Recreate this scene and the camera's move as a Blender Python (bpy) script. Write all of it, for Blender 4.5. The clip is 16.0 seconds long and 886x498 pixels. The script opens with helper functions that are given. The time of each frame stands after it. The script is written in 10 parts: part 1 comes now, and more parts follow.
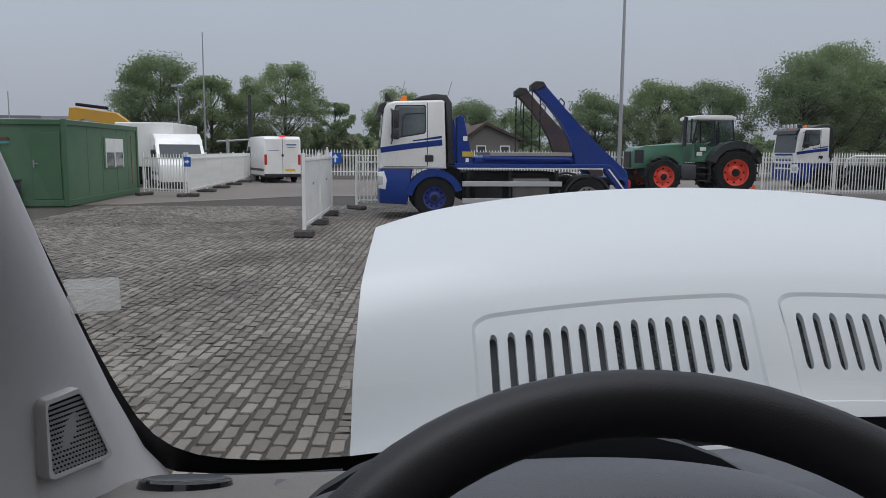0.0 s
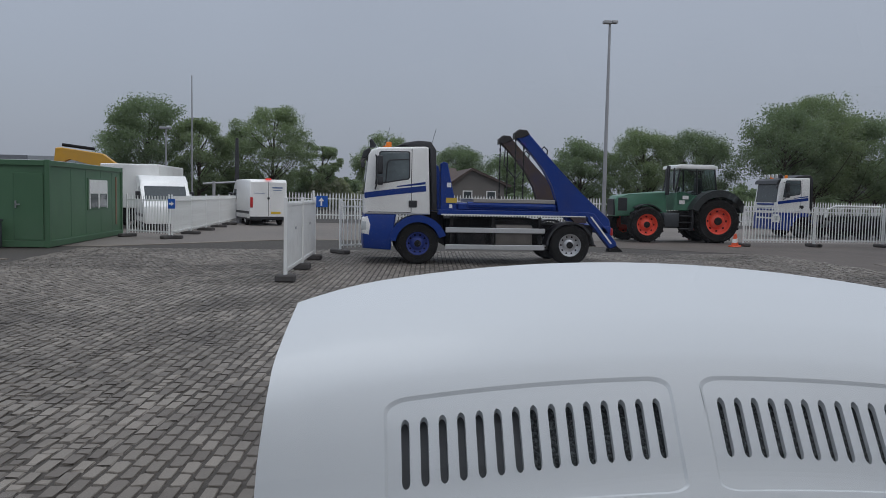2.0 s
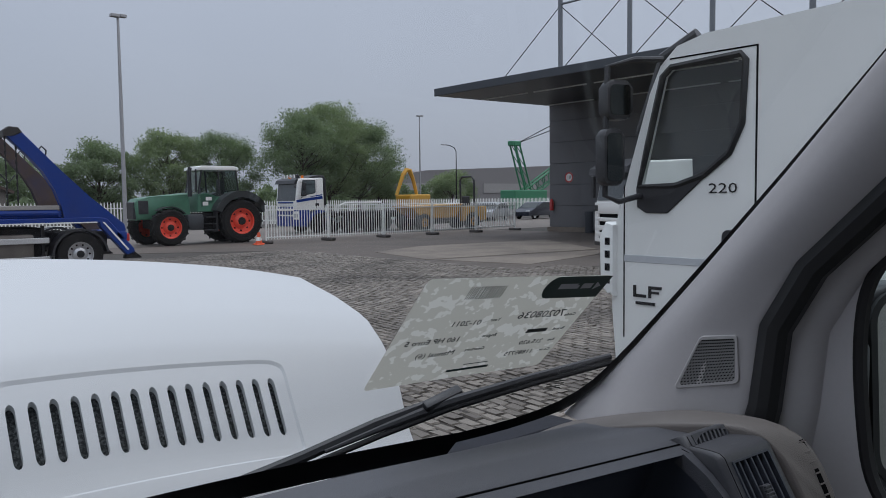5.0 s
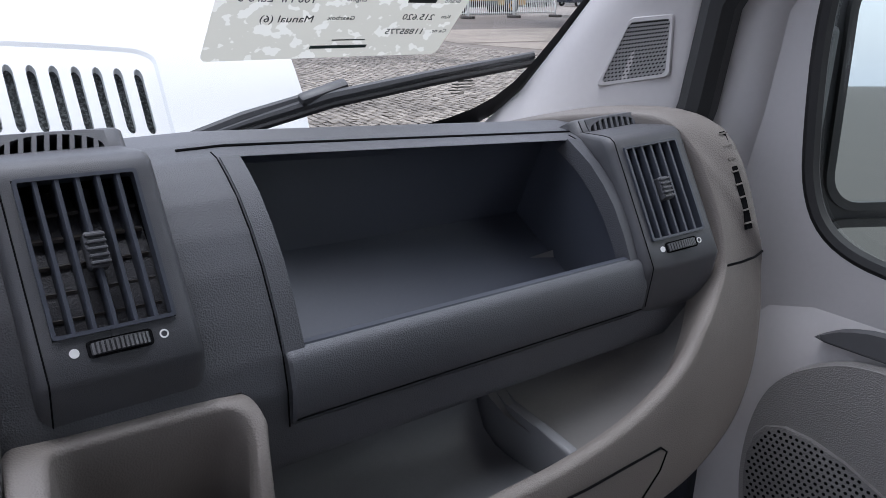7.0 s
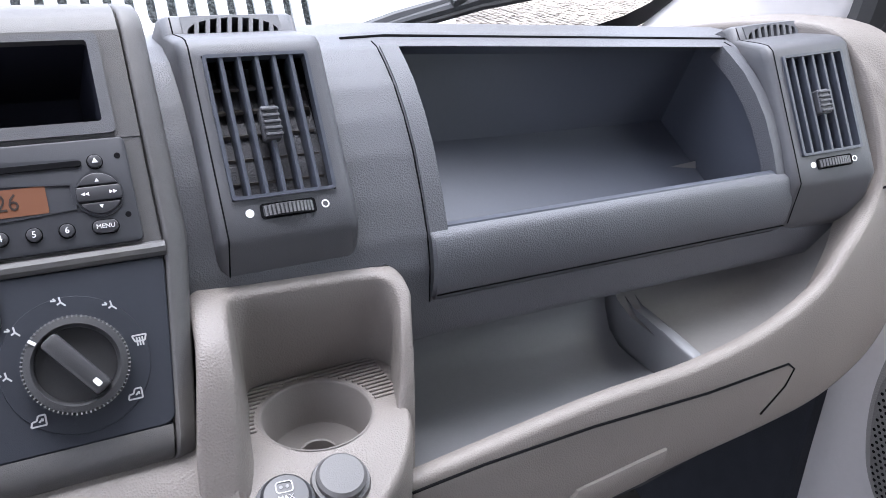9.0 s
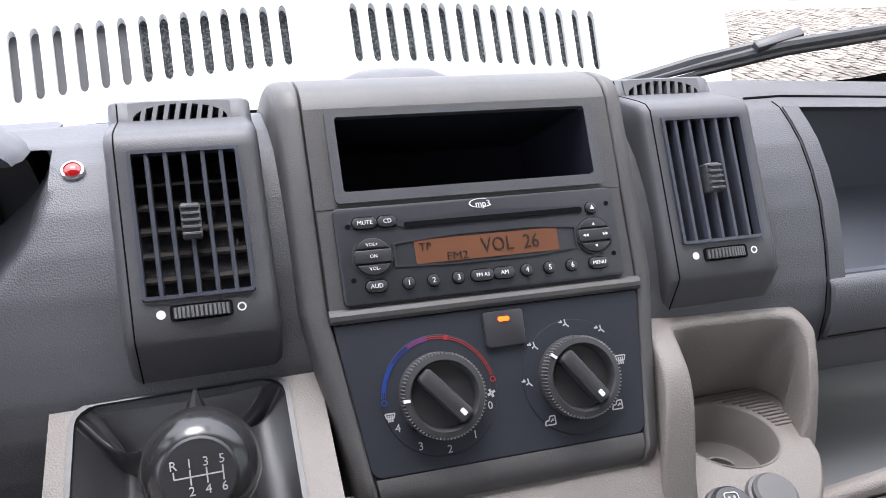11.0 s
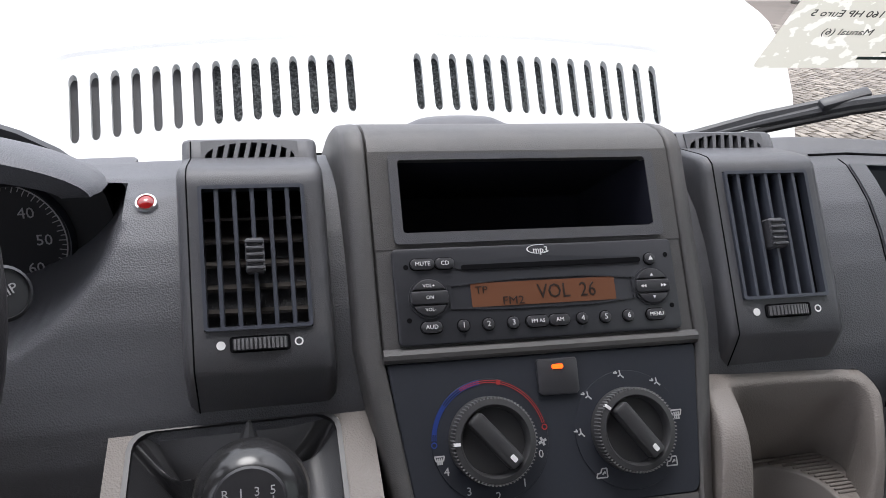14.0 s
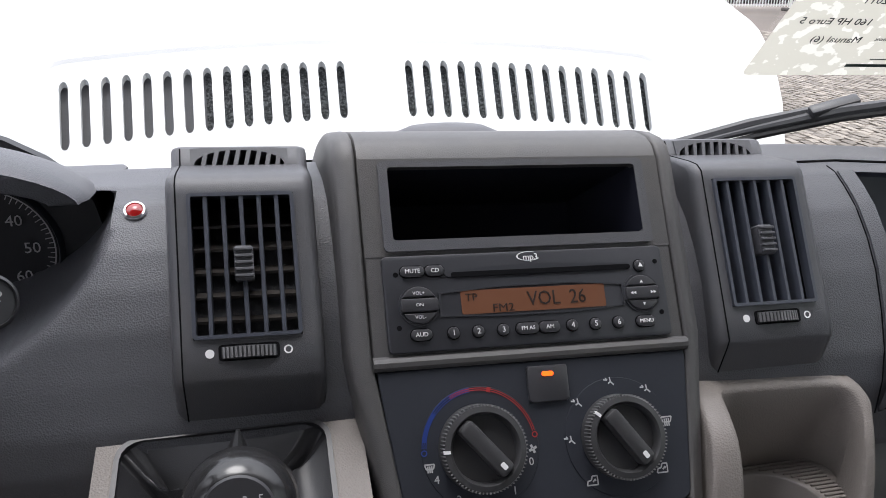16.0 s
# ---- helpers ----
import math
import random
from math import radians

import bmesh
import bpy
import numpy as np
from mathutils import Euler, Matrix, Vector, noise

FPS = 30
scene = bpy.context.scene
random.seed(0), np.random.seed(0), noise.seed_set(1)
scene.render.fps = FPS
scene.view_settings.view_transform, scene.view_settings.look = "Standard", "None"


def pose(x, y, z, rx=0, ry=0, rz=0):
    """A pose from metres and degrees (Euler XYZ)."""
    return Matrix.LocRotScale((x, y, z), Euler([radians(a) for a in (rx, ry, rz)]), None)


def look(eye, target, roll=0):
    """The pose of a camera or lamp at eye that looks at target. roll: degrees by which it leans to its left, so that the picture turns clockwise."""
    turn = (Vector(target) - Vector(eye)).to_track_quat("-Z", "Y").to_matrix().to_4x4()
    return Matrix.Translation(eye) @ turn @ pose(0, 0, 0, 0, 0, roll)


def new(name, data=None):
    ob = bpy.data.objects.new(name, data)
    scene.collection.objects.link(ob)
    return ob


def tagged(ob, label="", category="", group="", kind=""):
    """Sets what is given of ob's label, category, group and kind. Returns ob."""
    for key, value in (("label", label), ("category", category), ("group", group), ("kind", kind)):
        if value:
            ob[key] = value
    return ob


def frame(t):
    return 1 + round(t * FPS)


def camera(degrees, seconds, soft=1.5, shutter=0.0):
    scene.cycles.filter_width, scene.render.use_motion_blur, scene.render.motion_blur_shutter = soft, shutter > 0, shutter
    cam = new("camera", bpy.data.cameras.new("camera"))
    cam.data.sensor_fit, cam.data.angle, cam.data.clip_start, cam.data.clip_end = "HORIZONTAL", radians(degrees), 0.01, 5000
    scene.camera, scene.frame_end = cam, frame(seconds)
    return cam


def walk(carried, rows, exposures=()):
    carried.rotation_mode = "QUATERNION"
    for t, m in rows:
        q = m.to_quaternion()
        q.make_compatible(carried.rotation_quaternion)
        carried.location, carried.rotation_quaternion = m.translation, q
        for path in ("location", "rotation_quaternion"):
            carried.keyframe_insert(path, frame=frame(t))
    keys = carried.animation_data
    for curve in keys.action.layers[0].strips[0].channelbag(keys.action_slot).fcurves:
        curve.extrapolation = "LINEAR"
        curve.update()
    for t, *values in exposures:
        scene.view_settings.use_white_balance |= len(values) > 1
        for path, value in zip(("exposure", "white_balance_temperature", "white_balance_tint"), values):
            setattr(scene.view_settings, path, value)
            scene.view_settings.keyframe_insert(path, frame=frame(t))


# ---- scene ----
# Camera and its way: driver's seat of a parked van, then across to the middle of the cab.
cam = camera(59.86, 16.0, soft=0.7)
PATH = [
    (0, -0.5886, -0.3498, 1.7449, 82.758, -0.397, -6.109),
    (0.5, -0.5688, -0.3474, 1.7766, 82.024, -1.037, -1.040),
    (1, -0.5481, -0.3603, 1.7914, 82.226, -1.081, 0.237),
    (1.5, -0.5223, -0.3499, 1.7941, 84.644, -1.284, -2.744),
    (2, -0.4870, -0.3400, 1.7965, 86.024, -1.141, -7.025),
    (2.5, -0.4442, -0.3347, 1.7953, 86.788, -1.043, -13.328),
    (3, -0.4097, -0.3285, 1.7933, 87.397, -0.921, -20.264),
    (3.5, -0.3765, -0.3343, 1.8017, 87.686, -0.894, -28.091),
    (4, -0.3285, -0.3307, 1.8000, 87.863, -0.914, -34.856),
    (4.2, -0.3068, -0.3431, 1.8035, 87.952, -0.843, -37.900),
    (6.3, 0.0561, -0.4188, 1.6541, 81.431, -0.550, -41.918),
    (6.5, 0.0636, -0.4158, 1.6410, 78.564, -0.574, -40.129),
    (7, 0.0809, -0.4034, 1.6094, 70.933, -0.982, -37.942),
    (7.5, 0.0832, -0.4082, 1.6003, 67.338, -0.849, -36.527),
    (8, 0.0918, -0.4253, 1.5950, 65.593, -0.838, -34.935),
    (8.5, 0.0868, -0.4321, 1.5883, 64.912, -0.949, -32.240),
    (9, 0.0575, -0.4256, 1.6005, 64.709, -1.163, -27.509),
    (9.5, -0.0227, -0.4185, 1.6147, 64.530, -1.310, -24.415),
    (10, -0.1043, -0.4109, 1.6259, 64.694, -0.855, -22.109),
    (10.2, -0.1282, -0.4076, 1.6324, 64.805, -0.571, -20.957),
    (12.3, -0.1640, -0.4052, 1.6495, 67.079, -0.736, -13.606),
    (12.5, -0.1627, -0.4067, 1.6500, 67.409, -0.785, -13.489),
    (13, -0.1624, -0.4082, 1.6447, 68.152, -0.753, -13.042),
    (13.5, -0.1614, -0.4077, 1.6454, 68.564, -0.795, -12.667),
    (14, -0.1600, -0.4096, 1.6426, 69.195, -0.803, -12.517),
    (14.5, -0.1596, -0.4115, 1.6451, 69.492, -0.845, -12.632),
    (15, -0.1560, -0.4124, 1.6407, 69.654, -0.816, -12.779),
    (15.5, -0.1583, -0.4094, 1.6401, 69.590, -0.937, -13.063),
    (16, -0.1578, -0.4095, 1.6431, 69.667, -0.882, -13.022),
]
walk(cam, [(t, pose(x, y, z, rx, ry, rz)) for t, x, y, z, rx, ry, rz in PATH],
     exposures=[(0, -0.28, 6150, 10), (0.5, -0.02, 6150, 10), (1.0, -0.28, 6100, 10), (2, -0.55, 6000, 10), (4.2, -0.58, 5900, 10), (6.3, 0.40, 6050, 13), (7, 0.95, 6000, 14), (8, 2.47, 6000, 15), (10.2, 2.50, 6250, 15), (12.3, 1.52, 6500, 13), (16, 1.38, 6500, 13)])

# ---- sky: overcast, three times brighter overhead than at the horizon ----
world = bpy.data.worlds.new("sky")
scene.world = world
world.use_nodes = True
wn, wl = world.node_tree.nodes, world.node_tree.links
for n in list(wn):
    wn.remove(n)
w_out = wn.new("ShaderNodeOutputWorld")
w_bg = wn.new("ShaderNodeBackground")
w_sky = wn.new("ShaderNodeTexSky")
w_sky.sky_type = "NISHITA"
w_sky.sun_disc = False
w_sky.sun_elevation = radians(50)
w_sky.sun_rotation = radians(140)
w_sky.dust_density = 6.0
w_co = wn.new("ShaderNodeTexCoord")
w_sep = wn.new("ShaderNodeSeparateXYZ")
w_ramp = wn.new("ShaderNodeValToRGB")
w_ramp.color_ramp.elements[0].position = 0.0
w_ramp.color_ramp.elements[0].color = (0.52, 0.535, 0.59, 1)
w_ramp.color_ramp.elements[1].position = 1.0
w_ramp.color_ramp.elements[1].color = (1.75, 1.78, 1.86, 1)
w_mid = w_ramp.color_ramp.elements.new(0.5)
w_mid.color = (0.74, 0.755, 0.81, 1)
w_noise = wn.new("ShaderNodeTexNoise")
w_noise.inputs["Scale"].default_value = 2.2
w_noise.inputs["Detail"].default_value = 4
w_mul = wn.new("ShaderNodeMix")
w_mul.data_type, w_mul.blend_type = "RGBA", "MULTIPLY"
w_mul.inputs[0].default_value = 0.16
w_mix = wn.new("ShaderNodeMix")
w_mix.data_type = "RGBA"
w_mix.inputs[0].default_value = 0.03
wl.new(w_co.outputs["Generated"], w_sep.inputs[0])
wl.new(w_co.outputs["Generated"], w_noise.inputs["Vector"])
wl.new(w_sep.outputs["Z"], w_ramp.inputs[0])
wl.new(w_ramp.outputs["Color"], w_mul.inputs[6])
wl.new(w_noise.outputs["Fac"], w_mul.inputs[7])
wl.new(w_mul.outputs[2], w_mix.inputs[6])
wl.new(w_sky.outputs["Color"], w_mix.inputs[7])
wl.new(w_mix.outputs[2], w_bg.inputs["Color"])
w_bg.inputs["Strength"].default_value = 1.0
wl.new(w_bg.outputs[0], w_out.inputs["Surface"])
sun_data = bpy.data.lights.new("sun", "SUN")
sun_data.energy, sun_data.angle, sun_data.color = 0.8, radians(25), (1.0, 0.98, 0.95)
sun = new("sun", sun_data)
sun.matrix_world = look((0, 0, 30), (3, -5, -10))


# ---- materials ----
def mat(name, rgb, rough=0.6, metal=0.0, var=0.12, vscale=3.0, bump=0.0, bscale=300.0, kind="noise", fine=0.05, spec=0.5,
        coat=0.0, dirt=None, dscale=1.5, damt=0.5, island=0.0):
    """A surface: base colour with broad and fine variation, fine relief, and stains of a second colour."""
    m = bpy.data.materials.new(name)
    m.use_nodes = True
    n, l = m.node_tree.nodes, m.node_tree.links
    b = n["Principled BSDF"]
    b.inputs["Roughness"].default_value = rough
    b.inputs["Metallic"].default_value = metal
    b.inputs["Specular IOR Level"].default_value = spec
    b.inputs["Coat Weight"].default_value = coat
    b.inputs["Coat Roughness"].default_value = 0.08
    co = n.new("ShaderNodeTexCoord")
    big = n.new("ShaderNodeTexNoise")
    big.inputs["Scale"].default_value = vscale
    big.inputs["Detail"].default_value = 5
    small = n.new("ShaderNodeTexNoise")
    small.inputs["Scale"].default_value = vscale * 35
    small.inputs["Detail"].default_value = 2
    for q in (big, small):
        l.new(co.outputs["Object"], q.inputs["Vector"])
    add = n.new("ShaderNodeMath")
    add.operation = "MULTIPLY_ADD"
    l.new(small.outputs["Fac"], add.inputs[0])
    add.inputs[1].default_value = fine / max(var, 1e-3)
    l.new(big.outputs["Fac"], add.inputs[2])
    rng = n.new("ShaderNodeMapRange")
    rng.inputs["From Min"].default_value = 0.3
    rng.inputs["From Max"].default_value = 0.7 + fine / max(var, 1e-3)
    rng.inputs["To Min"].default_value = 1 - var
    rng.inputs["To Max"].default_value = 1 + var
    l.new(add.outputs[0], rng.inputs["Value"])
    col = n.new("ShaderNodeMix")
    col.data_type, col.blend_type = "RGBA", "MULTIPLY"
    col.inputs[0].default_value = 1.0
    col.inputs[6].default_value = (*rgb, 1)
    l.new(rng.outputs[0], col.inputs[7])
    last = col.outputs[2]
    if island:
        geo = n.new("ShaderNodeNewGeometry")
        r2 = n.new("ShaderNodeMapRange")
        r2.inputs["To Min"].default_value = 1 - island
        r2.inputs["To Max"].default_value = 1 + island
        l.new(geo.outputs["Random Per Island"], r2.inputs["Value"])
        c2 = n.new("ShaderNodeMix")
        c2.data_type, c2.blend_type = "RGBA", "MULTIPLY"
        c2.inputs[0].default_value = 1.0
        l.new(last, c2.inputs[6])
        l.new(r2.outputs[0], c2.inputs[7])
        last = c2.outputs[2]
    if dirt:
        dn = n.new("ShaderNodeTexNoise")
        dn.inputs["Scale"].default_value = dscale
        dn.inputs["Detail"].default_value = 6
        dn.inputs["Roughness"].default_value = 0.65
        l.new(co.outputs["Object"], dn.inputs["Vector"])
        dr = n.new("ShaderNodeMapRange")
        dr.inputs["From Min"].default_value = 0.45
        dr.inputs["From Max"].default_value = 0.72
        dr.inputs["To Max"].default_value = damt
        l.new(dn.outputs["Fac"], dr.inputs["Value"])
        c3 = n.new("ShaderNodeMix")
        c3.data_type = "RGBA"
        l.new(dr.outputs[0], c3.inputs[0])
        l.new(last, c3.inputs[6])
        c3.inputs[7].default_value = (*dirt, 1)
        last = c3.outputs[2]
    l.new(last, b.inputs["Base Color"])
    if bump:
        if kind == "voronoi":
            t = n.new("ShaderNodeTexVoronoi")
            t.inputs["Scale"].default_value = bscale
            src = t.outputs["Distance"]
        else:
            t = n.new("ShaderNodeTexNoise")
            t.inputs["Scale"].default_value = bscale
            t.inputs["Detail"].default_value = 3
            src = t.outputs["Fac"]
        l.new(co.outputs["Object"], t.inputs["Vector"])
        bp = n.new("ShaderNodeBump")
        bp.inputs["Strength"].default_value = bump
        bp.inputs["Distance"].default_value = 0.8 / bscale
        l.new(src, bp.inputs["Height"])
        l.new(bp.outputs[0], b.inputs["Normal"])
    return m


def glass_mat(name, tint=(0.95, 0.97, 0.97), gloss=0.05, rough=0.0, dust=0.0):
    """A thin pane: it lets light straight through and mirrors a little, more at a slant; dust is a thin grey film."""
    m = bpy.data.materials.new(name)
    m.use_nodes = True
    n, l = m.node_tree.nodes, m.node_tree.links
    n.remove(n["Principled BSDF"])
    tr = n.new("ShaderNodeBsdfTransparent")
    tr.inputs[0].default_value = (*tint, 1)
    gl = n.new("ShaderNodeBsdfGlossy")
    gl.inputs["Roughness"].default_value = rough
    lw = n.new("ShaderNodeLayerWeight")
    pw = n.new("ShaderNodeMath")
    pw.operation = "POWER"
    pw.inputs[1].default_value = 5.0
    l.new(lw.outputs["Facing"], pw.inputs[0])
    fr = n.new("ShaderNodeMath")
    fr.operation = "MULTIPLY_ADD"
    fr.inputs[1].default_value = 0.7
    fr.inputs[2].default_value = gloss
    l.new(pw.outputs[0], fr.inputs[0])
    mx = n.new("ShaderNodeMixShader")
    l.new(fr.outputs[0], mx.inputs[0])
    l.new(tr.outputs[0], mx.inputs[1])
    l.new(gl.outputs[0], mx.inputs[2])
    out = mx.outputs[0]
    if dust:
        df = n.new("ShaderNodeBsdfDiffuse")
        df.inputs[0].default_value = (0.5, 0.5, 0.5, 1)
        ns = n.new("ShaderNodeTexNoise")
        ns.inputs["Scale"].default_value = 6
        ns.inputs["Detail"].default_value = 6
        mr = n.new("ShaderNodeMapRange")
        mr.inputs["To Max"].default_value = dust
        l.new(ns.outputs["Fac"], mr.inputs["Value"])
        m2 = n.new("ShaderNodeMixShader")
        l.new(mr.outputs[0], m2.inputs[0])
        l.new(out, m2.inputs[1])
        l.new(df.outputs[0], m2.inputs[2])
        out = m2.outputs[0]
    l.new(out, n["Material Output"].inputs["Surface"])
    return m


def glow(name, rgb, strength):
    m = bpy.data.materials.new(name)
    m.use_nodes = True
    b = m.node_tree.nodes["Principled BSDF"]
    b.inputs["Base Color"].default_value = (*rgb, 1)
    b.inputs["Emission Color"].default_value = (*rgb, 1)
    b.inputs["Emission Strength"].default_value = strength
    return m


DASH = mat("dash_plastic", (0.077, 0.079, 0.089), 0.50, var=0.12, vscale=6, bump=0.36, bscale=920, kind="voronoi", fine=0.05, dirt=(0.078, 0.07, 0.063), dscale=9, damt=0.14)
DASH_FINE = mat("fine_grain_plastic", (0.069, 0.070, 0.078), 0.46, var=0.12, vscale=6, bump=0.5, bscale=1700, fine=0.06, dirt=(0.080, 0.072, 0.065), dscale=14, damt=0.3)
DASH_SMOOTH = mat("smooth_black_plastic", (0.044, 0.049, 0.064), 0.42, var=0.1, vscale=9, bump=0.1, bscale=1500, fine=0.05)
STACK = mat("console_plastic", (0.066, 0.064, 0.065), 0.48, var=0.14, vscale=7, bump=0.5, bscale=1700, fine=0.07, dirt=(0.11, 0.10, 0.088), dscale=16, damt=0.35)
BEIGE = mat("grey_beige_plastic", (0.172, 0.154, 0.141), 0.55, var=0.08, vscale=5, bump=0.32, bscale=760, kind="voronoi", fine=0.03, dirt=(0.115, 0.10, 0.093), dscale=7, damt=0.3)
PILLAR = mat("pale_grey_trim", (0.52, 0.50, 0.50), 0.7, var=0.05, vscale=4, bump=0.25, bscale=1600, fine=0.03)
RUBBER = mat("black_rubber", (0.012, 0.012, 0.013), 0.55, var=0.15, vscale=10, bump=0.2, bscale=600)
BLACK = mat("black_plastic", (0.026, 0.026, 0.029), 0.4, var=0.1, vscale=10)
# Solid pieces in it stand for shade in gaps and holes; also plain black parts.
HOLE = mat("black_void", (0.006, 0.006, 0.007), 0.8, var=0.05, spec=0.05)
BONNET = mat("white_van_paint", (0.60, 0.615, 0.625), 0.40, var=0.02, vscale=1.5, fine=0.01, coat=0.12, dirt=(0.54, 0.55, 0.55), dscale=3, damt=0.25)
GLASS = glass_mat("windscreen_glass", dust=0.012)
SIDE_GLASS = glass_mat("side_window_glass", tint=(0.80, 0.88, 0.86))
CHROME = mat("chrome", (0.75, 0.75, 0.76), 0.12, 1.0, var=0.03)
WHITE_MARK = mat("white_print", (0.72, 0.72, 0.72), 0.6, var=0.02)
GREY_MARK = mat("grey_print", (0.42, 0.42, 0.43), 0.6, var=0.02)


# ---- mesh helpers ----
INV = {}


def thing(name, label, category, at=(0, 0, 0), rz=0, group="", kind="", placed=False):
    """An Empty at the thing's base. placed: its parts are modelled round the origin and moved there; else in the world."""
    e = new(name)
    e.empty_display_size = 0.1
    e.matrix_basis = pose(*at, 0, 0, rz)
    if not placed:
        INV[e] = e.matrix_basis.inverted()
    return tagged(e, label, category, group, kind)


def part(name, bm, material, parent=None, label="", smooth=35, kind=""):
    bmesh.ops.recalc_face_normals(bm, faces=bm.faces)
    me = bpy.data.meshes.new(name)
    bm.to_mesh(me)
    bm.free()
    me.materials.append(material)
    if smooth:
        me.polygons.foreach_set("use_smooth", [True] * len(me.polygons))
        me.set_sharp_from_angle(angle=radians(smooth))
    ob = new(name, me)
    if parent:
        ob.parent = parent
        if parent in INV:
            ob.matrix_parent_inverse = INV[parent]
    if label or kind:
        tagged(ob, label, kind=kind)
    return ob


def again(ob, name, m):
    """Another part on the same mesh, moved by m, under the same parent."""
    o = new(name, ob.data)
    o.parent = ob.parent
    o.matrix_parent_inverse = ob.matrix_parent_inverse.copy()
    o.matrix_basis = m
    if "label" in ob:
        o["label"] = ob["label"]
    return o


def box(bm, x0, y0, z0, x1, y1, z1, bev=0.0, m=None, seg=1):
    r = bmesh.ops.create_cube(bm, size=1)
    v = r["verts"]
    t = Matrix.Translation(((x0 + x1) / 2, (y0 + y1) / 2, (z0 + z1) / 2)) @ Matrix.Diagonal((abs(x1 - x0), abs(y1 - y0), abs(z1 - z0), 1))
    bmesh.ops.transform(bm, matrix=t, verts=v)
    if bev:
        e = {q for w in v for q in w.link_edges}
        v = list({w for f in bmesh.ops.bevel(bm, geom=list(e), offset=bev, segments=seg, affect="EDGES", profile=0.5)["faces"] for w in f.verts} | {w for w in v if w.is_valid})
    if m is not None:
        bmesh.ops.transform(bm, matrix=m, verts=[w for w in v if w.is_valid])
    return bm


def prism(bm, pts, a, b, axis="y", bev=0.0, m=None, seg=1):
    """A polygon, given in the two other axes in order, carried along an axis from a to b."""
    def at(p, c):
        return {"x": (c, p[0], p[1]), "y": (p[0], c, p[1]), "z": (p[0], p[1], c)}[axis]
    lo = [bm.verts.new(at(p, a)) for p in pts]
    hi = [bm.verts.new(at(p, b)) for p in pts]
    k = len(pts)
    fs = [bm.faces.new(lo[::-1]), bm.faces.new(hi)]
    for i in range(k):
        fs.append(bm.faces.new((lo[i], lo[(i + 1) % k], hi[(i + 1) % k], hi[i])))
    v = lo + hi
    if bev:
        e = list({q for f in fs[:2] for q in f.edges})
        r = bmesh.ops.bevel(bm, geom=e, offset=bev, segments=seg, affect="EDGES", profile=0.5)
        v = list({w for f in r["faces"] for w in f.verts} | {w for w in v if w.is_valid})
    if m is not None:
        bmesh.ops.transform(bm, matrix=m, verts=[w for w in v if w.is_valid])
    return bm


def tube(bm, pts, r, n=8, closed=False, flat=1.0, caps=True):
    """A round bar along points; r one radius or one for each point."""
    p = [Vector(q) for q in pts]
    k = len(p)
    rings = []
    up, last = Vector((0, 0, 1)), None
    for i in range(k):
        a, b = p[(i - 1) % k if closed else max(i - 1, 0)], p[(i + 1) % k if closed else min(i + 1, k - 1)]
        d = (b - a).normalized()
        s = d.cross(up if abs(d.z) < 0.95 else Vector((0, 1, 0))) if last is None else last - d * last.dot(d)
        s.normalize()
        last = s
        t = s.cross(d)
        rad = r[i] if isinstance(r, (list, tuple)) else r
        rings.append([bm.verts.new(p[i] + s * rad * math.cos(2 * math.pi * j / n) + t * rad * flat * math.sin(2 * math.pi * j / n)) for j in range(n)])
    for i in range(k if closed else k - 1):
        a, b = rings[i], rings[(i + 1) % k]
        for j in range(n):
            bm.faces.new((a[j], a[(j + 1) % n], b[(j + 1) % n], b[j]))
    if caps and not closed:
        bm.faces.new(rings[0][::-1])
        bm.faces.new(rings[-1])
    return bm


def lathe(bm, prof, n=24, m=None, close=True):
    """A profile of (radius, height) turned round z."""
    rings = []
    for r, z in prof:
        if r < 1e-6:
            rings.append([bm.verts.new((0, 0, z))])
        else:
            rings.append([bm.verts.new((r * math.cos(2 * math.pi * j / n), r * math.sin(2 * math.pi * j / n), z)) for j in range(n)])
    for a, b in zip(rings, rings[1:]):
        for j in range(n):
            q = [a[j % len(a)], a[(j + 1) % len(a)], b[(j + 1) % len(b)], b[j % len(b)]]
            q = [w for i, w in enumerate(q) if w not in q[:i]]
            if len(q) > 2:
                bm.faces.new(q)
    for e in (rings[0], rings[-1]):
        if close and len(e) > 2:
            bm.faces.new(e)
    if m is not None:
        bmesh.ops.transform(bm, matrix=m, verts=[w for e in rings for w in e])
    return bm


